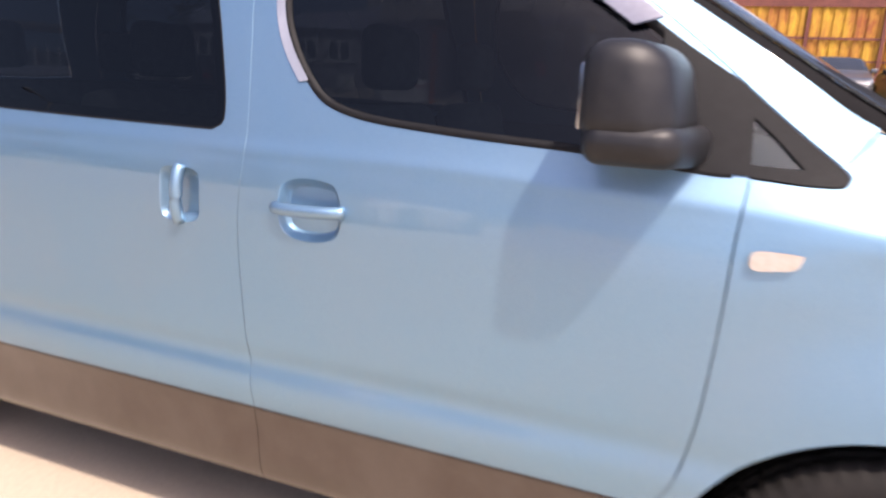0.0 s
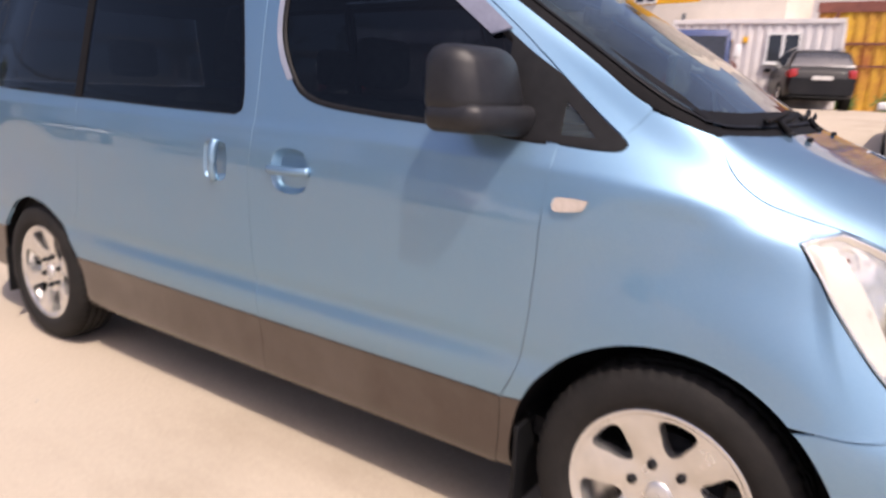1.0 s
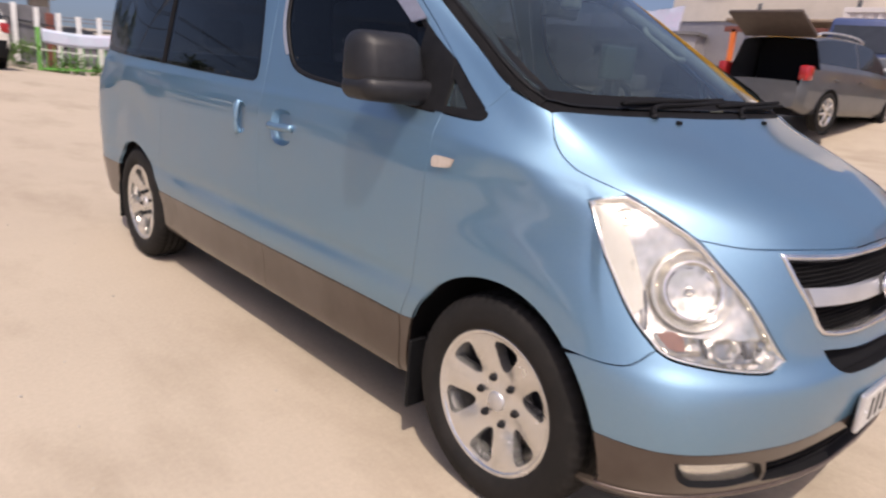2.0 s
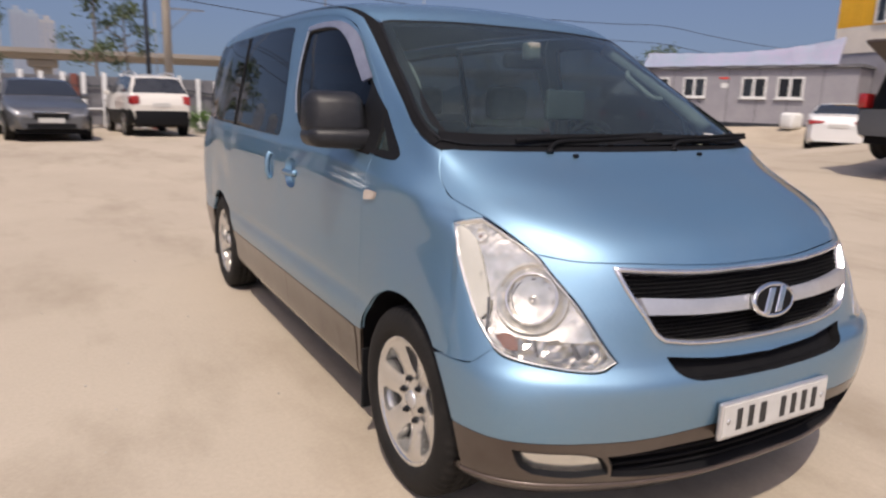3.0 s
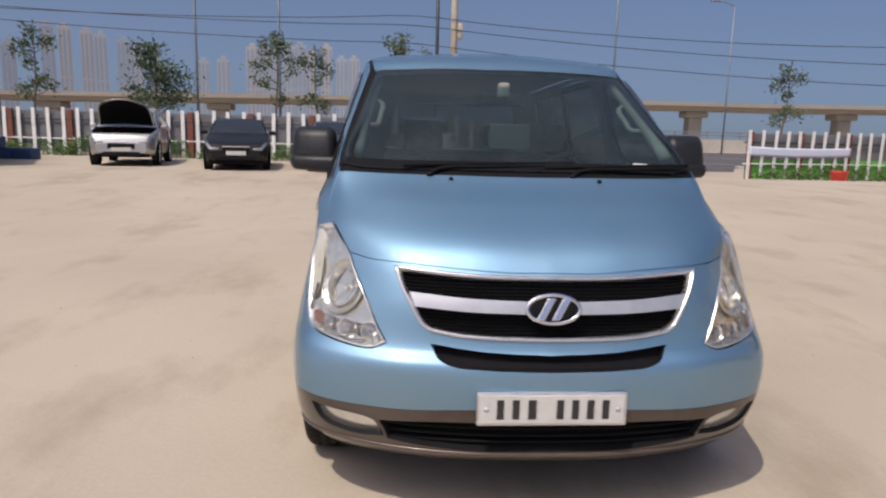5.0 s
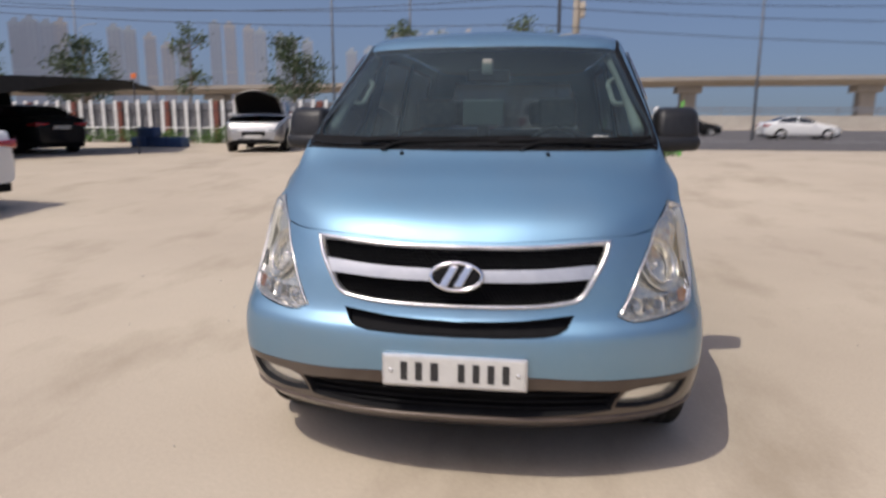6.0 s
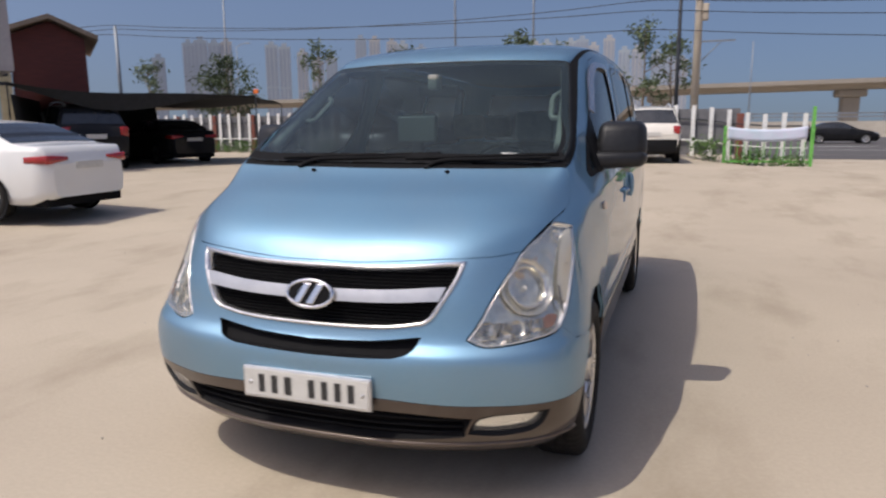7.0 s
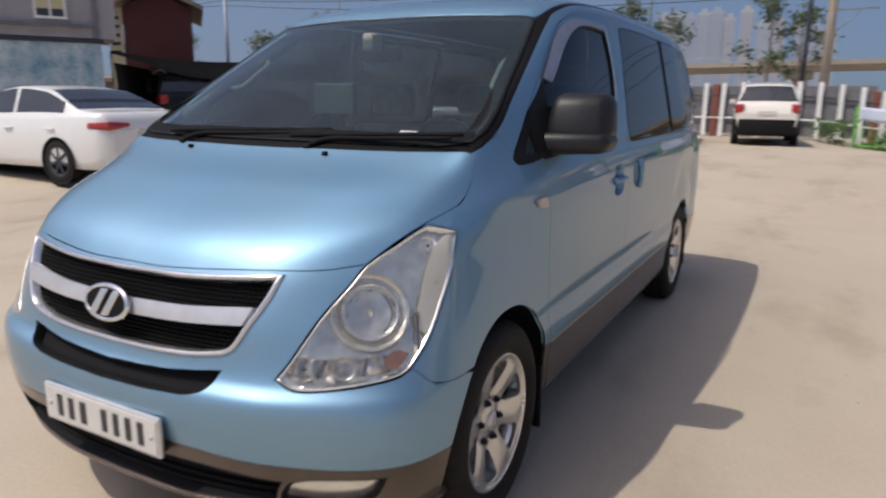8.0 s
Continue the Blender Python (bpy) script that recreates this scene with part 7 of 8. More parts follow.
# ---- foliage ----
def leaf_cloud(bm, spots, rnd, size):
    """Small bent leaves scattered round each spot: (centre, spread, how many)."""
    for c, spread, count in spots:
        for _ in range(count):
            d = Vector((rnd.gauss(0, 1), rnd.gauss(0, 1), rnd.gauss(0, 0.75)))
            q = c + d * spread * 0.5
            n = Vector((rnd.gauss(0, 1), rnd.gauss(0, 1), rnd.gauss(0, 1) + 0.6)).normalized()
            u = n.orthogonal().normalized()
            u.rotate(Matrix.Rotation(rnd.uniform(0, 6.28), 3, n))
            w = n.cross(u)
            s = size * rnd.uniform(0.6, 1.35)
            vs = [bm.verts.new(q + u * s), bm.verts.new(q + w * s * 0.42 + n * s * 0.12), bm.verts.new(q - u * s), bm.verts.new(q - w * s * 0.42 + n * s * 0.12)]
            bm.faces.new(vs)


def sapling(seed, height, bushy, mat, label):
    rnd = random.Random(seed)
    root = tagged(new("tree"), label, "tree", group="roadside trees")
    lean = Vector((rnd.uniform(-0.15, 0.15), rnd.uniform(-0.15, 0.15), 0))
    stem = [Vector((0, 0, -0.1)), lean * 0.3 + Vector((0.03, 0, height * 0.33)), lean * 0.8 + Vector((-0.04, 0.03, height * 0.66)), lean + Vector((0, 0, height * 0.95))]
    trunk = part("trunk", tube("trunk", [tuple(v) for v in stem], 0.075 if not bushy else 0.10, BARK, 8, 18, 0.25), root)
    curve = spline([tuple(v) for v in stem], 60)
    spots = []
    for k in range(11 if not bushy else 18):
        f = rnd.uniform(0.38 if not bushy else 0.30, 0.97)
        q = Vector(curve[int(f * 59)])
        a = k * 2.4 + rnd.uniform(-0.5, 0.5)
        reach = (0.55 + 0.75 * rnd.random()) * (1.25 - 0.75 * f) * (1.35 if bushy else 1.0) * height / 5.5
        tip = q + Vector((math.cos(a) * reach, math.sin(a) * reach, reach * rnd.uniform(0.35, 0.95)))
        mid = q.lerp(tip, 0.5) - Vector((0, 0, 0.06 * reach))
        part("limb", tube("limb", [tuple(q), tuple(mid), tuple(tip)], 0.028, BARK, 5, 8, 0.35), root)
        spots.append((tip, 0.42 if not bushy else 0.6, 42 if not bushy else 90))
        if rnd.random() < 0.75:
            spots.append((mid.lerp(tip, 0.3) + Vector((0, 0, 0.1)), 0.34 if not bushy else 0.5, 26 if not bushy else 60))
    spots.append((stem[-1], 0.5, 60))
    bm = bmesh.new()
    leaf_cloud(bm, spots, rnd, 0.105)
    crown = part("crown", from_bm("crown", bm, mat, False), root)
    return root


stock = [sapling(3, 5.4, False, LEAF, "young roadside tree with sparse green leaves"), sapling(8, 5.6, False, LEAF, "young roadside tree with sparse green leaves"), sapling(15, 5.2, True, LEAF_DARK, "bushy young tree with dark green leaves")]
rnd = random.Random(2)
for i, (x, kind, scale) in enumerate(((-28.5, 0, 1.0), (-22.6, 2, 1.02), (-17.3, 1, 1.05), (-11.8, 2, 1.0), (-6.3, 0, 1.08), (-4.3, 1, 0.92), (-0.5, 1, 1.06), (0.7, 0, 0.98), (18.4, 1, 0.92), (25.2, 1, 0.9), (30.2, 0, 0.95), (31.6, 1, 0.95), (-34.6, 1, 1.0))):
    y = 29.6 + rnd.uniform(-0.4, 0.4)
    m = Matrix.Translation((x, y, lie(x, y))) @ Matrix.Rotation(rnd.uniform(0, 6.28), 4, "Z") @ Matrix.Scale(scale, 4)
    copy_thing(stock[kind], m)
for k, ob in enumerate(stock):
    ob.matrix_world = Matrix.Translation((-41.0 - 6.2 * k, 29.8, 0))


def bush(x, y, r, h, seed, label="low green weeds growing against the fence"):
    rnd = random.Random(seed)
    bm = bmesh.new()
    spots = [(Vector((rnd.uniform(-r, r), rnd.uniform(-0.2, 0.2), h * rnd.uniform(0.1, 0.75))), 0.32, 60) for _ in range(int(9 * r + 4))]
    leaf_cloud(bm, spots, rnd, 0.06)
    for _ in range(int(14 * r)):
        q = Vector((rnd.uniform(-r, r), rnd.uniform(-0.2, 0.2), 0))
        tipq = q + Vector((rnd.uniform(-0.2, 0.2), rnd.uniform(-0.1, 0.1), h * rnd.uniform(0.5, 1)))
        w = Vector((0.012, 0.006, 0))
        bm.faces.new([bm.verts.new(v) for v in (q - w - Vector((0, 0, 0.05)), q + w - Vector((0, 0, 0.05)), tipq)])
    ob = tagged(new("bush", from_bm("bush", bm, GRASS, False)), label, "bush", kind="stuff")
    ob.location = (x, y, lie(x, y))


for k, (x, y, r, h) in enumerate(((2.2, 21.7, 0.55, 0.85), (3.3, 22.0, 0.5, 0.6), (4.6, 21.95, 0.4, 0.35), (-2.9, 22.4, 0.5, 0.6), (-7.2, 22.9, 0.7, 0.55), (-10.8, 23.2, 0.6, 0.7), (-14.0, 23.5, 1.2, 0.5), (-8.9, 23.1, 0.5, 0.75), (-12.4, 23.4, 0.5, 0.85), (-17.5, 23.9, 1.3, 0.6), (-20.6, 24.2, 1.2, 0.55), (-4.9, 22.7, 0.4, 0.45), (13.4, 21.4, 0.7, 0.55), (17.0, 22.2, 0.8, 0.6), (21.2, 23.1, 0.8, 0.5), (15.2, 21.8, 0.9, 0.5), (19.0, 22.5, 0.8, 0.45))):
    bush(x, y, r, h, 40 + k)
tub = tagged(new("tub", turned("tub", [(0.0, 0.001), (0.0, 0.24), (0.42, 0.30), (0.45, 0.32), (0.45, 0.28), (0.05, 0.22), (0.05, 0.001)], RED_TUB, pose(0, 0, 0, 0, -90, 0), 28)), "round red plastic tub standing by the fence", "tub")
tub.location = (15.4, 20.6, lie(15.4, 20.6))
bag = tagged(new("sack", box_mesh("sack", WHITE_FRAME, -0.35, 0.35, -0.3, 0.3, 0, 0.62, bevel=0.14, seg=3)), "full white sack standing against the grey office", "sack")
bag.location = (22.6, 14.6, lie(22.6, 14.6))

# ---- grey office ----
def double_window(root, s, z, w, h, out, name="window"):
    """A white-framed window of two sashes on a wall that looks along +y."""
    f = 0.07
    bm = bmesh.new()
    for x0, x1, z0, z1 in ((s, s + w, z, z + f), (s, s + w, z + h - f, z + h), (s, s + f, z + f, z + h - f), (s + w - f, s + w, z + f, z + h - f), (s + w / 2 - f * 0.7, s + w / 2 + f * 0.7, z + f, z + h - f)):
        box(bm, x0, x1, out - 0.02, out + 0.05, z0, z1)
    win = part(name, from_bm(name, bm, WHITE_FRAME, False), root, "white-framed double window")
    part("sill", box_mesh("sill", WHITE_FRAME, s - 0.05, s + w + 0.05, out, out + 0.10, z - 0.05, z - 0.002), win)
    for k in (0, 1):
        part("pane", box_mesh("pane", DARK_GLASS, s + f + k * (w / 2 - f * 0.3), s + w / 2 - f * 0.7 + k * (w / 2 - f * 0.3), out - 0.012, out + 0.012, z + f, z + h - f), win)


m, far = along((24.2, 12.5), (21.4, 21.5))
office = tagged(new("site_office"), "grey flat-roofed portable office with white-framed windows", "office")
office.matrix_world = m
part("wall", box_mesh("wall", GREY_WALL, 0.6, far, -3.0, 0.0, 0.0, 3.16), office)
part("base_rail", box_mesh("base_rail", STEEL_DARK, 0.6, far, 0.003, 0.05, 0.55, 0.98), office)
part("roof", box_mesh("roof", SCREENING, 0.5, far + 0.1, -3.1, 0.14, 3.164, 3.28), office, "flat grey roof")
for s in np.arange(1.8, far, 1.2):
    part("panel_joint", box_mesh("panel_joint", SCREENING, s - 0.015, s + 0.015, 0.003, 0.014, 0.99, 3.15), office)
for s in (2.45, 3.85, 6.35, 8.0):
    double_window(office, s, 1.98, 1.0, 0.84, 0.004)
part("notice", box_mesh("notice", WHITE_FRAME, 5.42, 5.70, 0.004, 0.02, 2.38, 2.58), office, "small white notice")
part("notice", box_mesh("notice", RED_TUB, 5.4, 5.8, 0.004, 0.02, 2.74, 2.82), office, "small red notice")
bm = bmesh.new()
n = 40
rows = []
for i in range(n + 1):
    s = 1.3 + (far - 1.4) * i / n
    top = 3.92 + 0.36 * (1 - i / n) ** 4 - 0.10 * math.sin(math.pi * i / n) + 0.02 * math.sin(i * 1.7)
    rows.append([bm.verts.new((s, 0.16 + 0.05 * math.sin(i * 0.9) - 0.5 * f, 3.26 + (top - 3.26) * f)) for f in (0, 0.33, 0.66, 1)])
for i in range(n):
    for j in range(3):
        bm.faces.new((rows[i][j], rows[i + 1][j], rows[i + 1][j + 1], rows[i][j + 1]))
bmesh.ops.solidify(bm, geom=bm.faces[:], thickness=0.006)
part("banner", from_bm("banner", bm, BANNER), office, "white and lilac cloth banner along the roof edge")

# ---- two-storey building, container and awning ----
m, far = along((26.3, 15.6), (23.45, 3.85))
m = Matrix.Translation(m.translation) @ Matrix.Rotation(math.atan2(2.0 - 15.6, 23.0 - 26.3), 4, "Z")
shop = tagged(new("building"), "two-storey building with yellow upper panels and beige lower band", "building")
shop.matrix_world = m
part("lower_wall", box_mesh("lower_wall", GREY_WALL, 0, far, 0.0, 2.1, 0.0, 3.84), shop)
part("middle_band", box_mesh("middle_band", BEIGE, 0, far, -0.04, 2.1, 3.844, 4.86), shop, "beige panel band")
part("upper_wall", box_mesh("upper_wall", YELLOW, 0, 8.95, -0.04, 2.1, 4.864, 8.2), shop, "yellow upper panels")
part("side_wall", box_mesh("side_wall", BEIGE, 8.954, far, -0.04, 2.1, 4.864, 8.2), shop, "beige ribbed upper panels")
part("roof", box_mesh("roof", SCREENING, -0.1, far + 0.1, -0.2, 2.2, 8.204, 8.4), shop)
flip = Matrix.Rotation(math.pi, 4, "Z")
for s in (1.8, 6.2):
    bm = bmesh.new()
    for x0, x1, z0, z1 in ((s, s + 1.0, 4.9, 4.97), (s, s + 1.0, 6.1, 6.17), (s, s + 0.07, 4.974, 6.096), (s + 0.93, s + 1.0, 4.974, 6.096), (s + 0.46, s + 0.54, 4.974, 6.096)):
        box(bm, x0, x1, -0.11, -0.03, z0, z1)
    win = part("window", from_bm("window", bm, WHITE_FRAME, False), shop, "white-framed upper window")
    for k in (0, 1):
        part("pane", box_mesh("pane", DARK_GLASS, s + 0.07 + 0.47 * k, s + 0.46 + 0.47 * k, -0.075, -0.05, 4.974, 6.096), win)
for s in np.arange(0.6, 8.9, 0.6):
    part("panel_rib", box_mesh("panel_rib", YELLOW, s - 0.02, s + 0.02, -0.055, -0.041, 4.87, 8.19), shop)
for s in np.arange(9.3, far, 0.3):
    part("panel_rib", box_mesh("panel_rib", BEIGE, s - 0.05, s + 0.05, -0.07, -0.041, 4.87, 8.19), shop)
for s in (4.6, 8.5):
    part("vent_pipe", tube("vent_pipe", [(s, -0.25, 3.7), (s, -0.25, 4.45)], 0.07, STEEL_DARK, 8), shop)


def corrugated(name, length, height, mat, pitch=0.28, depth=0.04, thick=0.012):
    """A steel sheet with trapezoid waves; x along, y out, z up."""
    xs, ds = [], []
    for k in range(int(length / pitch) + 1):
        for f, d in ((0, 0), (0.3, 0), (0.45, 1), (0.85, 1)):
            x = (k + f) * pitch
            if x <= length:
                xs.append(x)
                ds.append(d * depth)
    verts = [(x, d, z) for x, d in zip(xs, ds) for z in (0, height)] + [(x, d - thick, z) for x, d in zip(xs, ds) for z in (0, height)]
    n = len(xs)
    faces = [(2 * i, 2 * i + 1, 2 * i + 3, 2 * i + 2) for i in range(n - 1)] + [(2 * n + 2 * i, 2 * n + 2 * i + 2, 2 * n + 2 * i + 3, 2 * n + 2 * i + 1) for i in range(n - 1)]
    faces += [(2 * i + 1, 2 * n + 2 * i + 1, 2 * n + 2 * i + 3, 2 * i + 3) for i in range(n - 1)]
    return mesh_of(name, verts, faces, mat, False)


m, far = along((22.0, 1.9), (21.6, 7.0))
box_room = tagged(new("container"), "white ribbed steel container with a dark window", "container")
box_room.matrix_world = m
part("body", box_mesh("body", WHITE_STEEL, 0.0, far, -2.4, -0.05, 1.0, 3.9), box_room)
part("ribbed_side", corrugated("ribbed_side", far, 2.45, WHITE_STEEL), box_room).location = (0, -0.02, 1.42)
for z in (1.25, 3.82):
    part("side_rail", box_mesh("side_rail", WHITE_STEEL, 0, far, -0.04, 0.06, z, z + 0.15, bevel=0.01), box_room)
for s in (0.0, far - 0.12):
    part("corner_post", box_mesh("corner_post", WHITE_STEEL, s, s + 0.12, -0.06, 0.055, 1.0, 3.97, bevel=0.01), box_room)
double_window(box_room, 1.15, 2.6, 1.0, 0.95, 0.04)
part("vent", box_mesh("vent", YELLOW, 2.7, 2.85, 0.02, 0.06, 3.25, 3.42), box_room, "small yellow vent")

awning = tagged(new("awning"), "brown awning with an orange post beside the container", "awning")
awning.location = (22.4, 8.6, 0)
part("cloth", box_mesh("cloth", ROOF_TILE, -1.4, 1.2, -1.5, 2.0, 3.38, 3.5, bevel=0.04, m=Matrix.Rotation(radians(4), 4, "Y")), awning)
part("beam", box_mesh("beam", RUST_POST, -1.3, -1.15, -1.4, 1.9, 3.12, 3.3), awning)
for y in (-1.2, 1.5):
    part("post", box_mesh("post", ORANGE, -1.3, -1.15, y, y + 0.15, 0.5, 3.2), awning, "orange post")
part("back_cloth", box_mesh("back_cloth", NET, 1.0, 1.06, -1.4, 1.9, 0.7, 3.4), awning)

# ---- yellow steel fence and the buildings behind it ----
yard_fence = tagged(new("steel_fence"), "yellow corrugated steel fence streaked with rust", "fence")
yard_fence.matrix_world = Matrix.Translation((25.7, -12, 0)) @ Matrix.Rotation(radians(90), 4, "Z")
part("sheet", corrugated("sheet", 15.2, 2.3, RUSTY_YELLOW, 0.35, 0.05), yard_fence).location = (0, 0, 1.2)
part("tall_sheet", corrugated("tall_sheet", 15.2, 1.3, RUSTY_YELLOW, 0.35, 0.05), yard_fence).location = (0, 0.0, 3.5)
part("tall_band", box_mesh("tall_band", RUST_POST, 0, 15.2, 0.055, 0.09, 4.55, 4.9), yard_fence)
part("top_band", box_mesh("top_band", RUST_POST, 0, 15.2, 0.055, 0.09, 3.46, 3.54), yard_fence, "rusted rail")
for s in np.arange(0.4, 15.2, 2.36):
    part("post", box_mesh("post", RUST_POST, s - 0.06, s + 0.06, 0.056, 0.13, 0.9, 4.54), yard_fence, "rusted post")
part("mid_rail", box_mesh("mid_rail", RUST_POST, 0, 15.2, 0.054, 0.075, 2.72, 2.78), yard_fence)
for k, y in enumerate(np.arange(-10.0, 2.6, 1.5)):
    bush(25.0, y, 0.8, 0.45, 70 + k, "grass strip at the foot of the yellow fence")

shed = tagged(new("building"), "pale grey building with a dark low roof behind the fence", "building")
shed.location = (33, 0.8, 0)
part("wall", box_mesh("wall", WHITE_STEEL, -1.5, 6, -3.2, 4.2, 0, 7.5), shed)
part("canopy_roof", box_mesh("canopy_roof", STEEL_GREY, -2.4, -1.5, -3.4, 4.4, 4.15, 4.32), shed)
red_block = tagged(new("building"), "dull red-brown brick building behind the fence", "building")
red_block.location = (33, -8.0, 0)
part("wall", box_mesh("wall", surface("dull_red_brick", (0.22, 0.09, 0.07), (0.32, 0.15, 0.12), 0.85, 6), -1.5, 6, -6, 5.4, 0, 7.2), red_block)
part("roof", box_mesh("roof", SCREENING, -1.8, 6.2, -6.2, 5.5, 7.204, 7.4), red_block)
for y in (-4.4, -1.8, 0.8, 3.4):
    w = part("window", box_mesh("window", WHITE_FRAME, -1.56, -1.46, y, y + 1.3, 4.3, 5.6), red_block, "white-framed window")
    part("pane", box_mesh("pane", DARK_GLASS, -1.58, -1.5, y + 0.08, y + 1.22, 4.38, 5.52), w)

# ---- mural wall, stacked container and red house ----
m, far = along((-14.5, 9.4), (-17.6, 4.1))
stack = tagged(new("mural_container"), "container painted with a blue-green mural", "container")
stack.matrix_world = m
part("body", box_mesh("body", MURAL, -0.05, far, -2.4, 0.0, 0.0, 2.74), stack)
part("top_rail", box_mesh("top_rail", STEEL_DARK, -0.1, far, -2.4, 0.05, 2.744, 2.84), stack)
upper = tagged(new("container"), "grey container room with a curtained window, stacked on the mural container", "container")
upper.matrix_world = m
part("body", box_mesh("body", GREY_WALL, -0.42, far, -2.4, 0.02, 2.86, 5.45), upper)
part("ledge", box_mesh("ledge", SCREENING, 0.1, far, 0.023, 0.14, 3.10, 3.16), upper)
part("corner_post", box_mesh("corner_post", SCREENING, -0.02, 0.10, 0.023, 0.07, 2.87, 5.44), upper)
bm = bmesh.new()
for x0, x1, z0, z1 in ((0.66, 1.36, 3.28, 3.34), (0.66, 1.36, 4.24, 4.30), (0.66, 0.72, 3.344, 4.236), (1.30, 1.36, 3.344, 4.236), (0.98, 1.03, 3.344, 4.236)):
    box(bm, x0, x1, 0.024, 0.08, z0, z1)
win = part("window", from_bm("window", bm, WHITE_FRAME, False), upper, "window with cream curtains")
part("curtain", box_mesh("curtain", CURTAIN, 0.72, 1.30, 0.024, 0.045, 3.52, 4.236), win)
part("pane", box_mesh("pane", DARK_GLASS, 0.72, 1.30, 0.024, 0.04, 3.344, 3.516), win)

m, far = along((-19.34, 12.44), (-16.96, 15.14))
house = tagged(new("house"), "dark red house with a brown gabled roof", "house")
house.matrix_world = m
verts = [(x, y, z) for y in (0.0, 5.5) for x, z in ((1.05, -0.3), (3.17, -0.3), (3.17, 4.30), (2.2, 4.80), (1.05, 4.34))]
part("wall", mesh_of("wall", verts, [(4, 3, 2, 1, 0), (5, 6, 7, 8, 9), (0, 1, 6, 5), (1, 2, 7, 6), (2, 3, 8, 7), (3, 4, 9, 8), (4, 0, 5, 9)], RED_HOUSE, False), house)
verts = [(x, y, z + d) for d in (0.0, 0.14) for y in (-0.35, 5.7) for x, z in ((0.3, 4.16), (2.2, 4.86), (3.55, 4.26))]
part("roof", mesh_of("roof", verts, [(0, 1, 4, 3), (1, 2, 5, 4), (9, 10, 7, 6), (10, 11, 8, 7), (0, 6, 7, 1), (1, 7, 8, 2), (3, 4, 10, 9), (4, 5, 11, 10), (0, 3, 9, 6), (2, 8, 11, 5)], ROOF_TILE, False), house, "brown roof with a wide overhang")
part("sign_strip", box_mesh("sign_strip", CURTAIN, 0.62, 1.02, -0.06, 0.04, 1.2, 4.25), house, "tall cream sign board")
for z in np.arange(2.8, 4.1, 0.27):
    part("sign_bar", box_mesh("sign_bar", STEEL_DARK, 0.68, 0.94, -0.075, -0.061, z, z + 0.11), house)

# ---- shade net ----
net = tagged(new("shade_net"), "black shade net sagging between steel poles over parked cars", "canopy")
corners = [Vector((-14.9, 10.0, 2.62)), Vector((-11.6, 15.9, 2.46)), Vector((-13.6, 20.5, 2.30)), Vector((-19.5, 15.0, 2.60))]
n = 22
verts, faces = [], []
for d in (0.0, -0.012):
    for i in range(n + 1):
        for j in range(n + 1):
            a, b = i / n, j / n
            q = (corners[0] * (1 - a) + corners[1] * a) * (1 - b) + (corners[3] * (1 - a) + corners[2] * a) * b
            sag = 0.34 * math.sin(math.pi * a) * (0.35 + 0.65 * math.sin(math.pi * b)) + 0.05 * math.sin(7 * a + 5 * b)
            q = q + Vector((0.25 * math.sin(math.pi * a) * -(1 - b), 0, 0))
            verts.append((q.x, q.y, q.z - sag + d))
k = (n + 1) ** 2
for i in range(n):
    for j in range(n):
        f = [i * (n + 1) + j, (i + 1) * (n + 1) + j, (i + 1) * (n + 1) + j + 1, i * (n + 1) + j + 1]
        faces += [f, [v + k for v in f[::-1]]]
part("sheet", mesh_of("sheet", verts, faces, NET), net)
drape = [(-14.7, 9.95), (-15.6, 10.9), (-17.5, 13.0), (-19.4, 15.0), (-18.2, 16.2), (-16.9, 17.4)]
verts = [(x + d + 0.05 * math.sin(6 * z), y + d, lie(x, y) + 0.02 + z) for d in (0.0, -0.012) for x, y in drape for z in (0, 0.7, 1.4, 2.0)]
faces = [(24 * d + 4 * i + j, 24 * d + 4 * i + 4 + j, 24 * d + 4 * i + 5 + j, 24 * d + 4 * i + 1 + j) for d in (0, 1) for i in range(5) for j in range(3)]
part("side_drape", mesh_of("side_drape", verts, faces, NET), net)
verts, faces = [], []
for i in range(n + 1):
    a = i / n
    q = corners[0] * (1 - a) + corners[1] * a - Vector((0.25 * math.sin(math.pi * a), 0, 0.34 * math.sin(math.pi * a) * 0.35 + 0.05 * math.sin(7 * a)))
    hang = 0.06 + 0.42 * math.sin(math.pi * min(1, a * 1.15)) ** 1.5
    verts += [(q.x + 0.01, q.y, q.z + 0.005), (q.x - 0.06, q.y + 0.05 * math.sin(9 * a), q.z - hang)]
verts += [(x - 0.012, y + 0.006, z) for x, y, z in verts]
k = 2 * (n + 1)
for i in range(n):
    f = [2 * i, 2 * i + 2, 2 * i + 3, 2 * i + 1]
    faces += [f, [v + k for v in f[::-1]]]
part("hanging_edge", mesh_of("hanging_edge", verts, faces, NET), net)
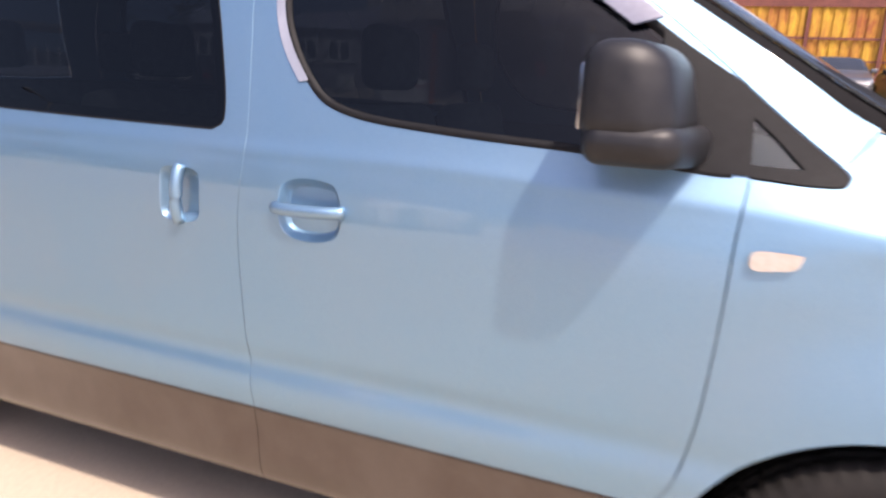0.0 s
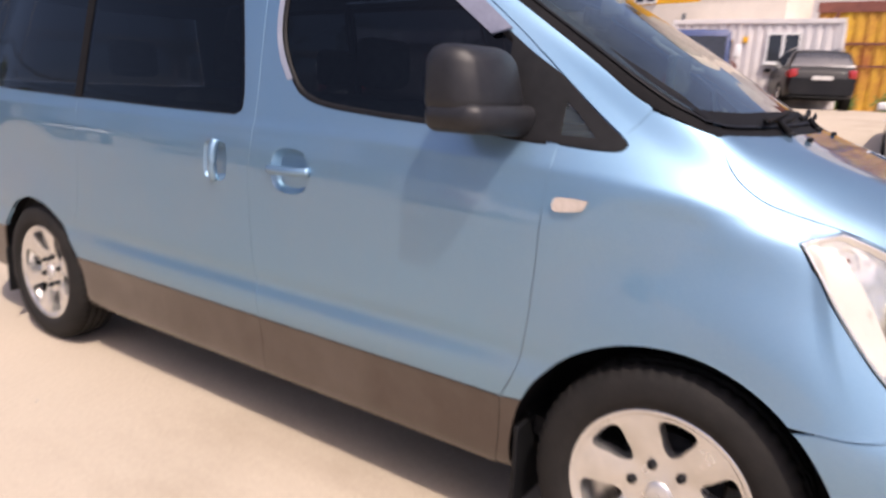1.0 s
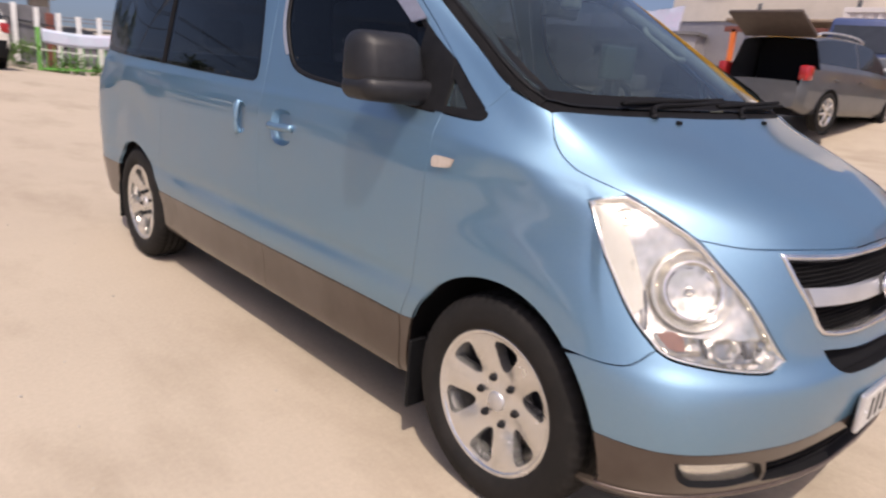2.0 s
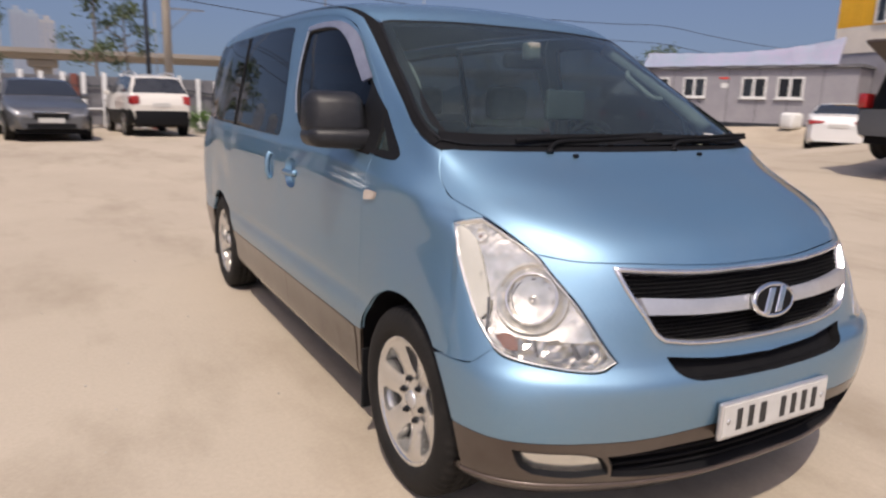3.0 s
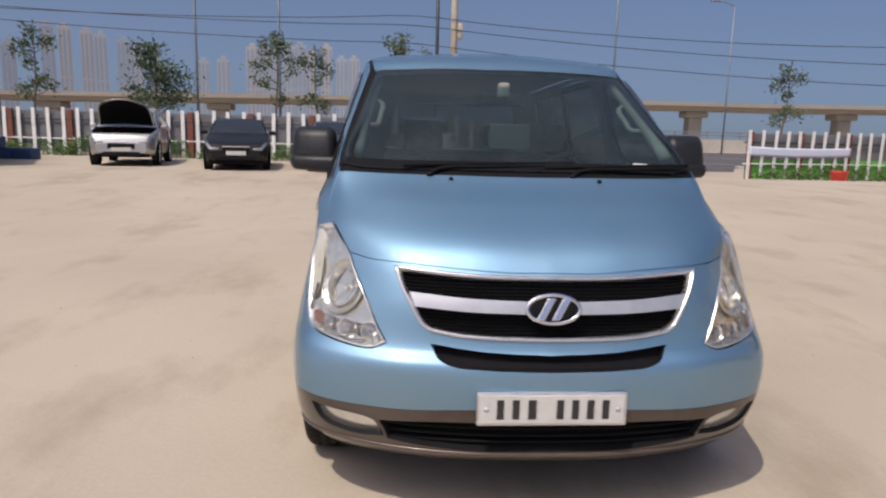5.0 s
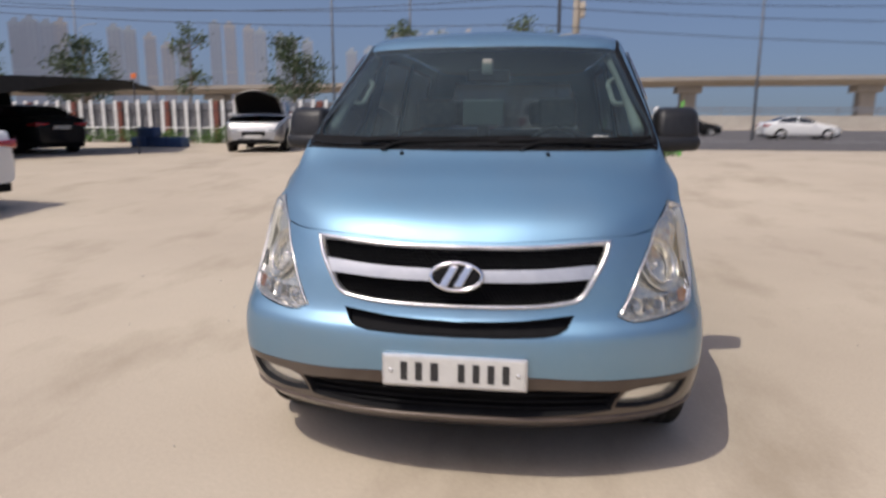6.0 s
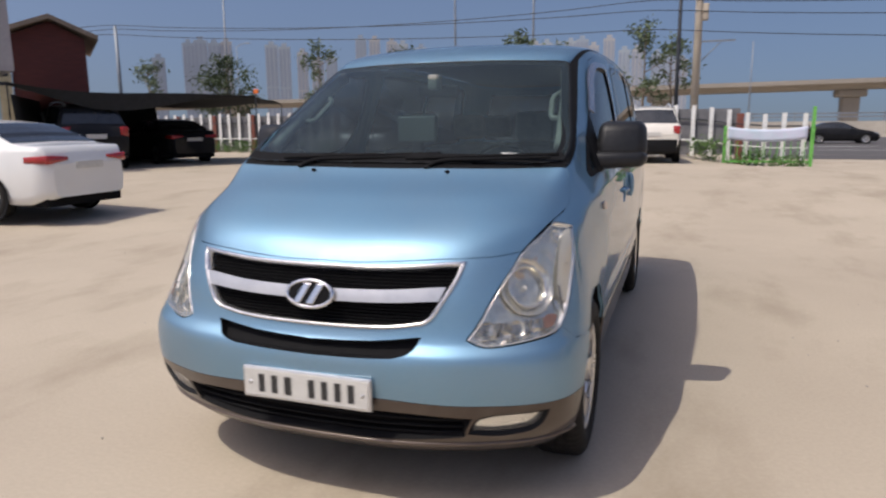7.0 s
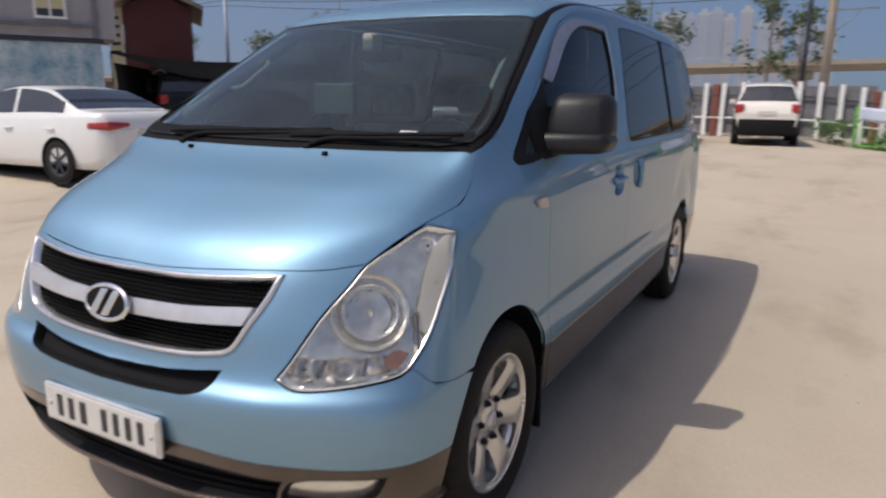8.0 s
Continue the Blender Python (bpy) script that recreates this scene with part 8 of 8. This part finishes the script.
for q in corners:
    part("pole", tube("pole", [(q.x, q.y, lie(q.x, q.y) - 0.05), (q.x, q.y, 1.2), (q.x, q.y, q.z + 0.02)], 0.018, STEEL_DARK, 8), net)
flag = tagged(new("flag", box_mesh("flag", ORANGE, -11.66, -11.50, 15.88, 15.91, 2.50, 2.64, bevel=0.01)), "small orange cloth tied to the net's pole", "flag")
crates = tagged(new("crate_stack"), "stack of blue crates under a tarpaulin by the fence", "crates")
crates.location = (-13.4, 20.2, lie(-13.4, 20.2))
for x, y, z, w in ((-0.7, 0, 0, 0.62), (0.0, 0.05, 0, 0.62), (0.7, -0.05, 0, 0.6), (-0.4, 0, 0.36, 0.6)):
    part("crate", box_mesh("crate", CRATE_BLUE, x - w / 2, x + w / 2, y - 0.3, y + 0.3, z + 0.001, z + 0.35, bevel=0.025), crates)
tent = tagged(new("tent"), "small white tent with a pointed top beyond the fence", "tent")
tent.location = (23.85, 25.2, lie(23.85, 25.2))
part("canopy", mesh_of("canopy", [(-0.55, -0.55, 1.85), (0.55, -0.55, 1.85), (0.55, 0.55, 1.85), (-0.55, 0.55, 1.85), (0, 0, 2.6)], [(0, 1, 4), (1, 2, 4), (2, 3, 4), (3, 0, 4), (3, 2, 1, 0)], WHITE_FRAME, False), tent)
for x in (-0.51, 0.51):
    for y in (-0.51, 0.51):
        part("leg", box_mesh("leg", SATIN, x - 0.03, x + 0.03, y - 0.03, y + 0.03, -0.02, 1.86), tent)

# ---- loose grit on the concrete ----
rnd = random.Random(77)
bm = bmesh.new()
for _ in range(420):
    x, y = rnd.uniform(-7, 7), rnd.uniform(-4, 14)
    r = rnd.uniform(0.003, 0.008)
    if abs(x) < 1.1 and -1.0 < y < 4.3:
        continue
    bmesh.ops.create_icosphere(bm, subdivisions=1, radius=r, matrix=Matrix.Translation((x, y, lie(x, y) + r * 0.35)) @ Matrix.Rotation(rnd.uniform(0, 3), 4, "Z") @ Matrix.Diagonal((rnd.uniform(0.8, 1.6), 1, 0.7, 1)))
tagged(new("grit", from_bm("grit", bm, WALL_CONC, False)), "scattered small stones and grit on the concrete", "gravel", kind="stuff")
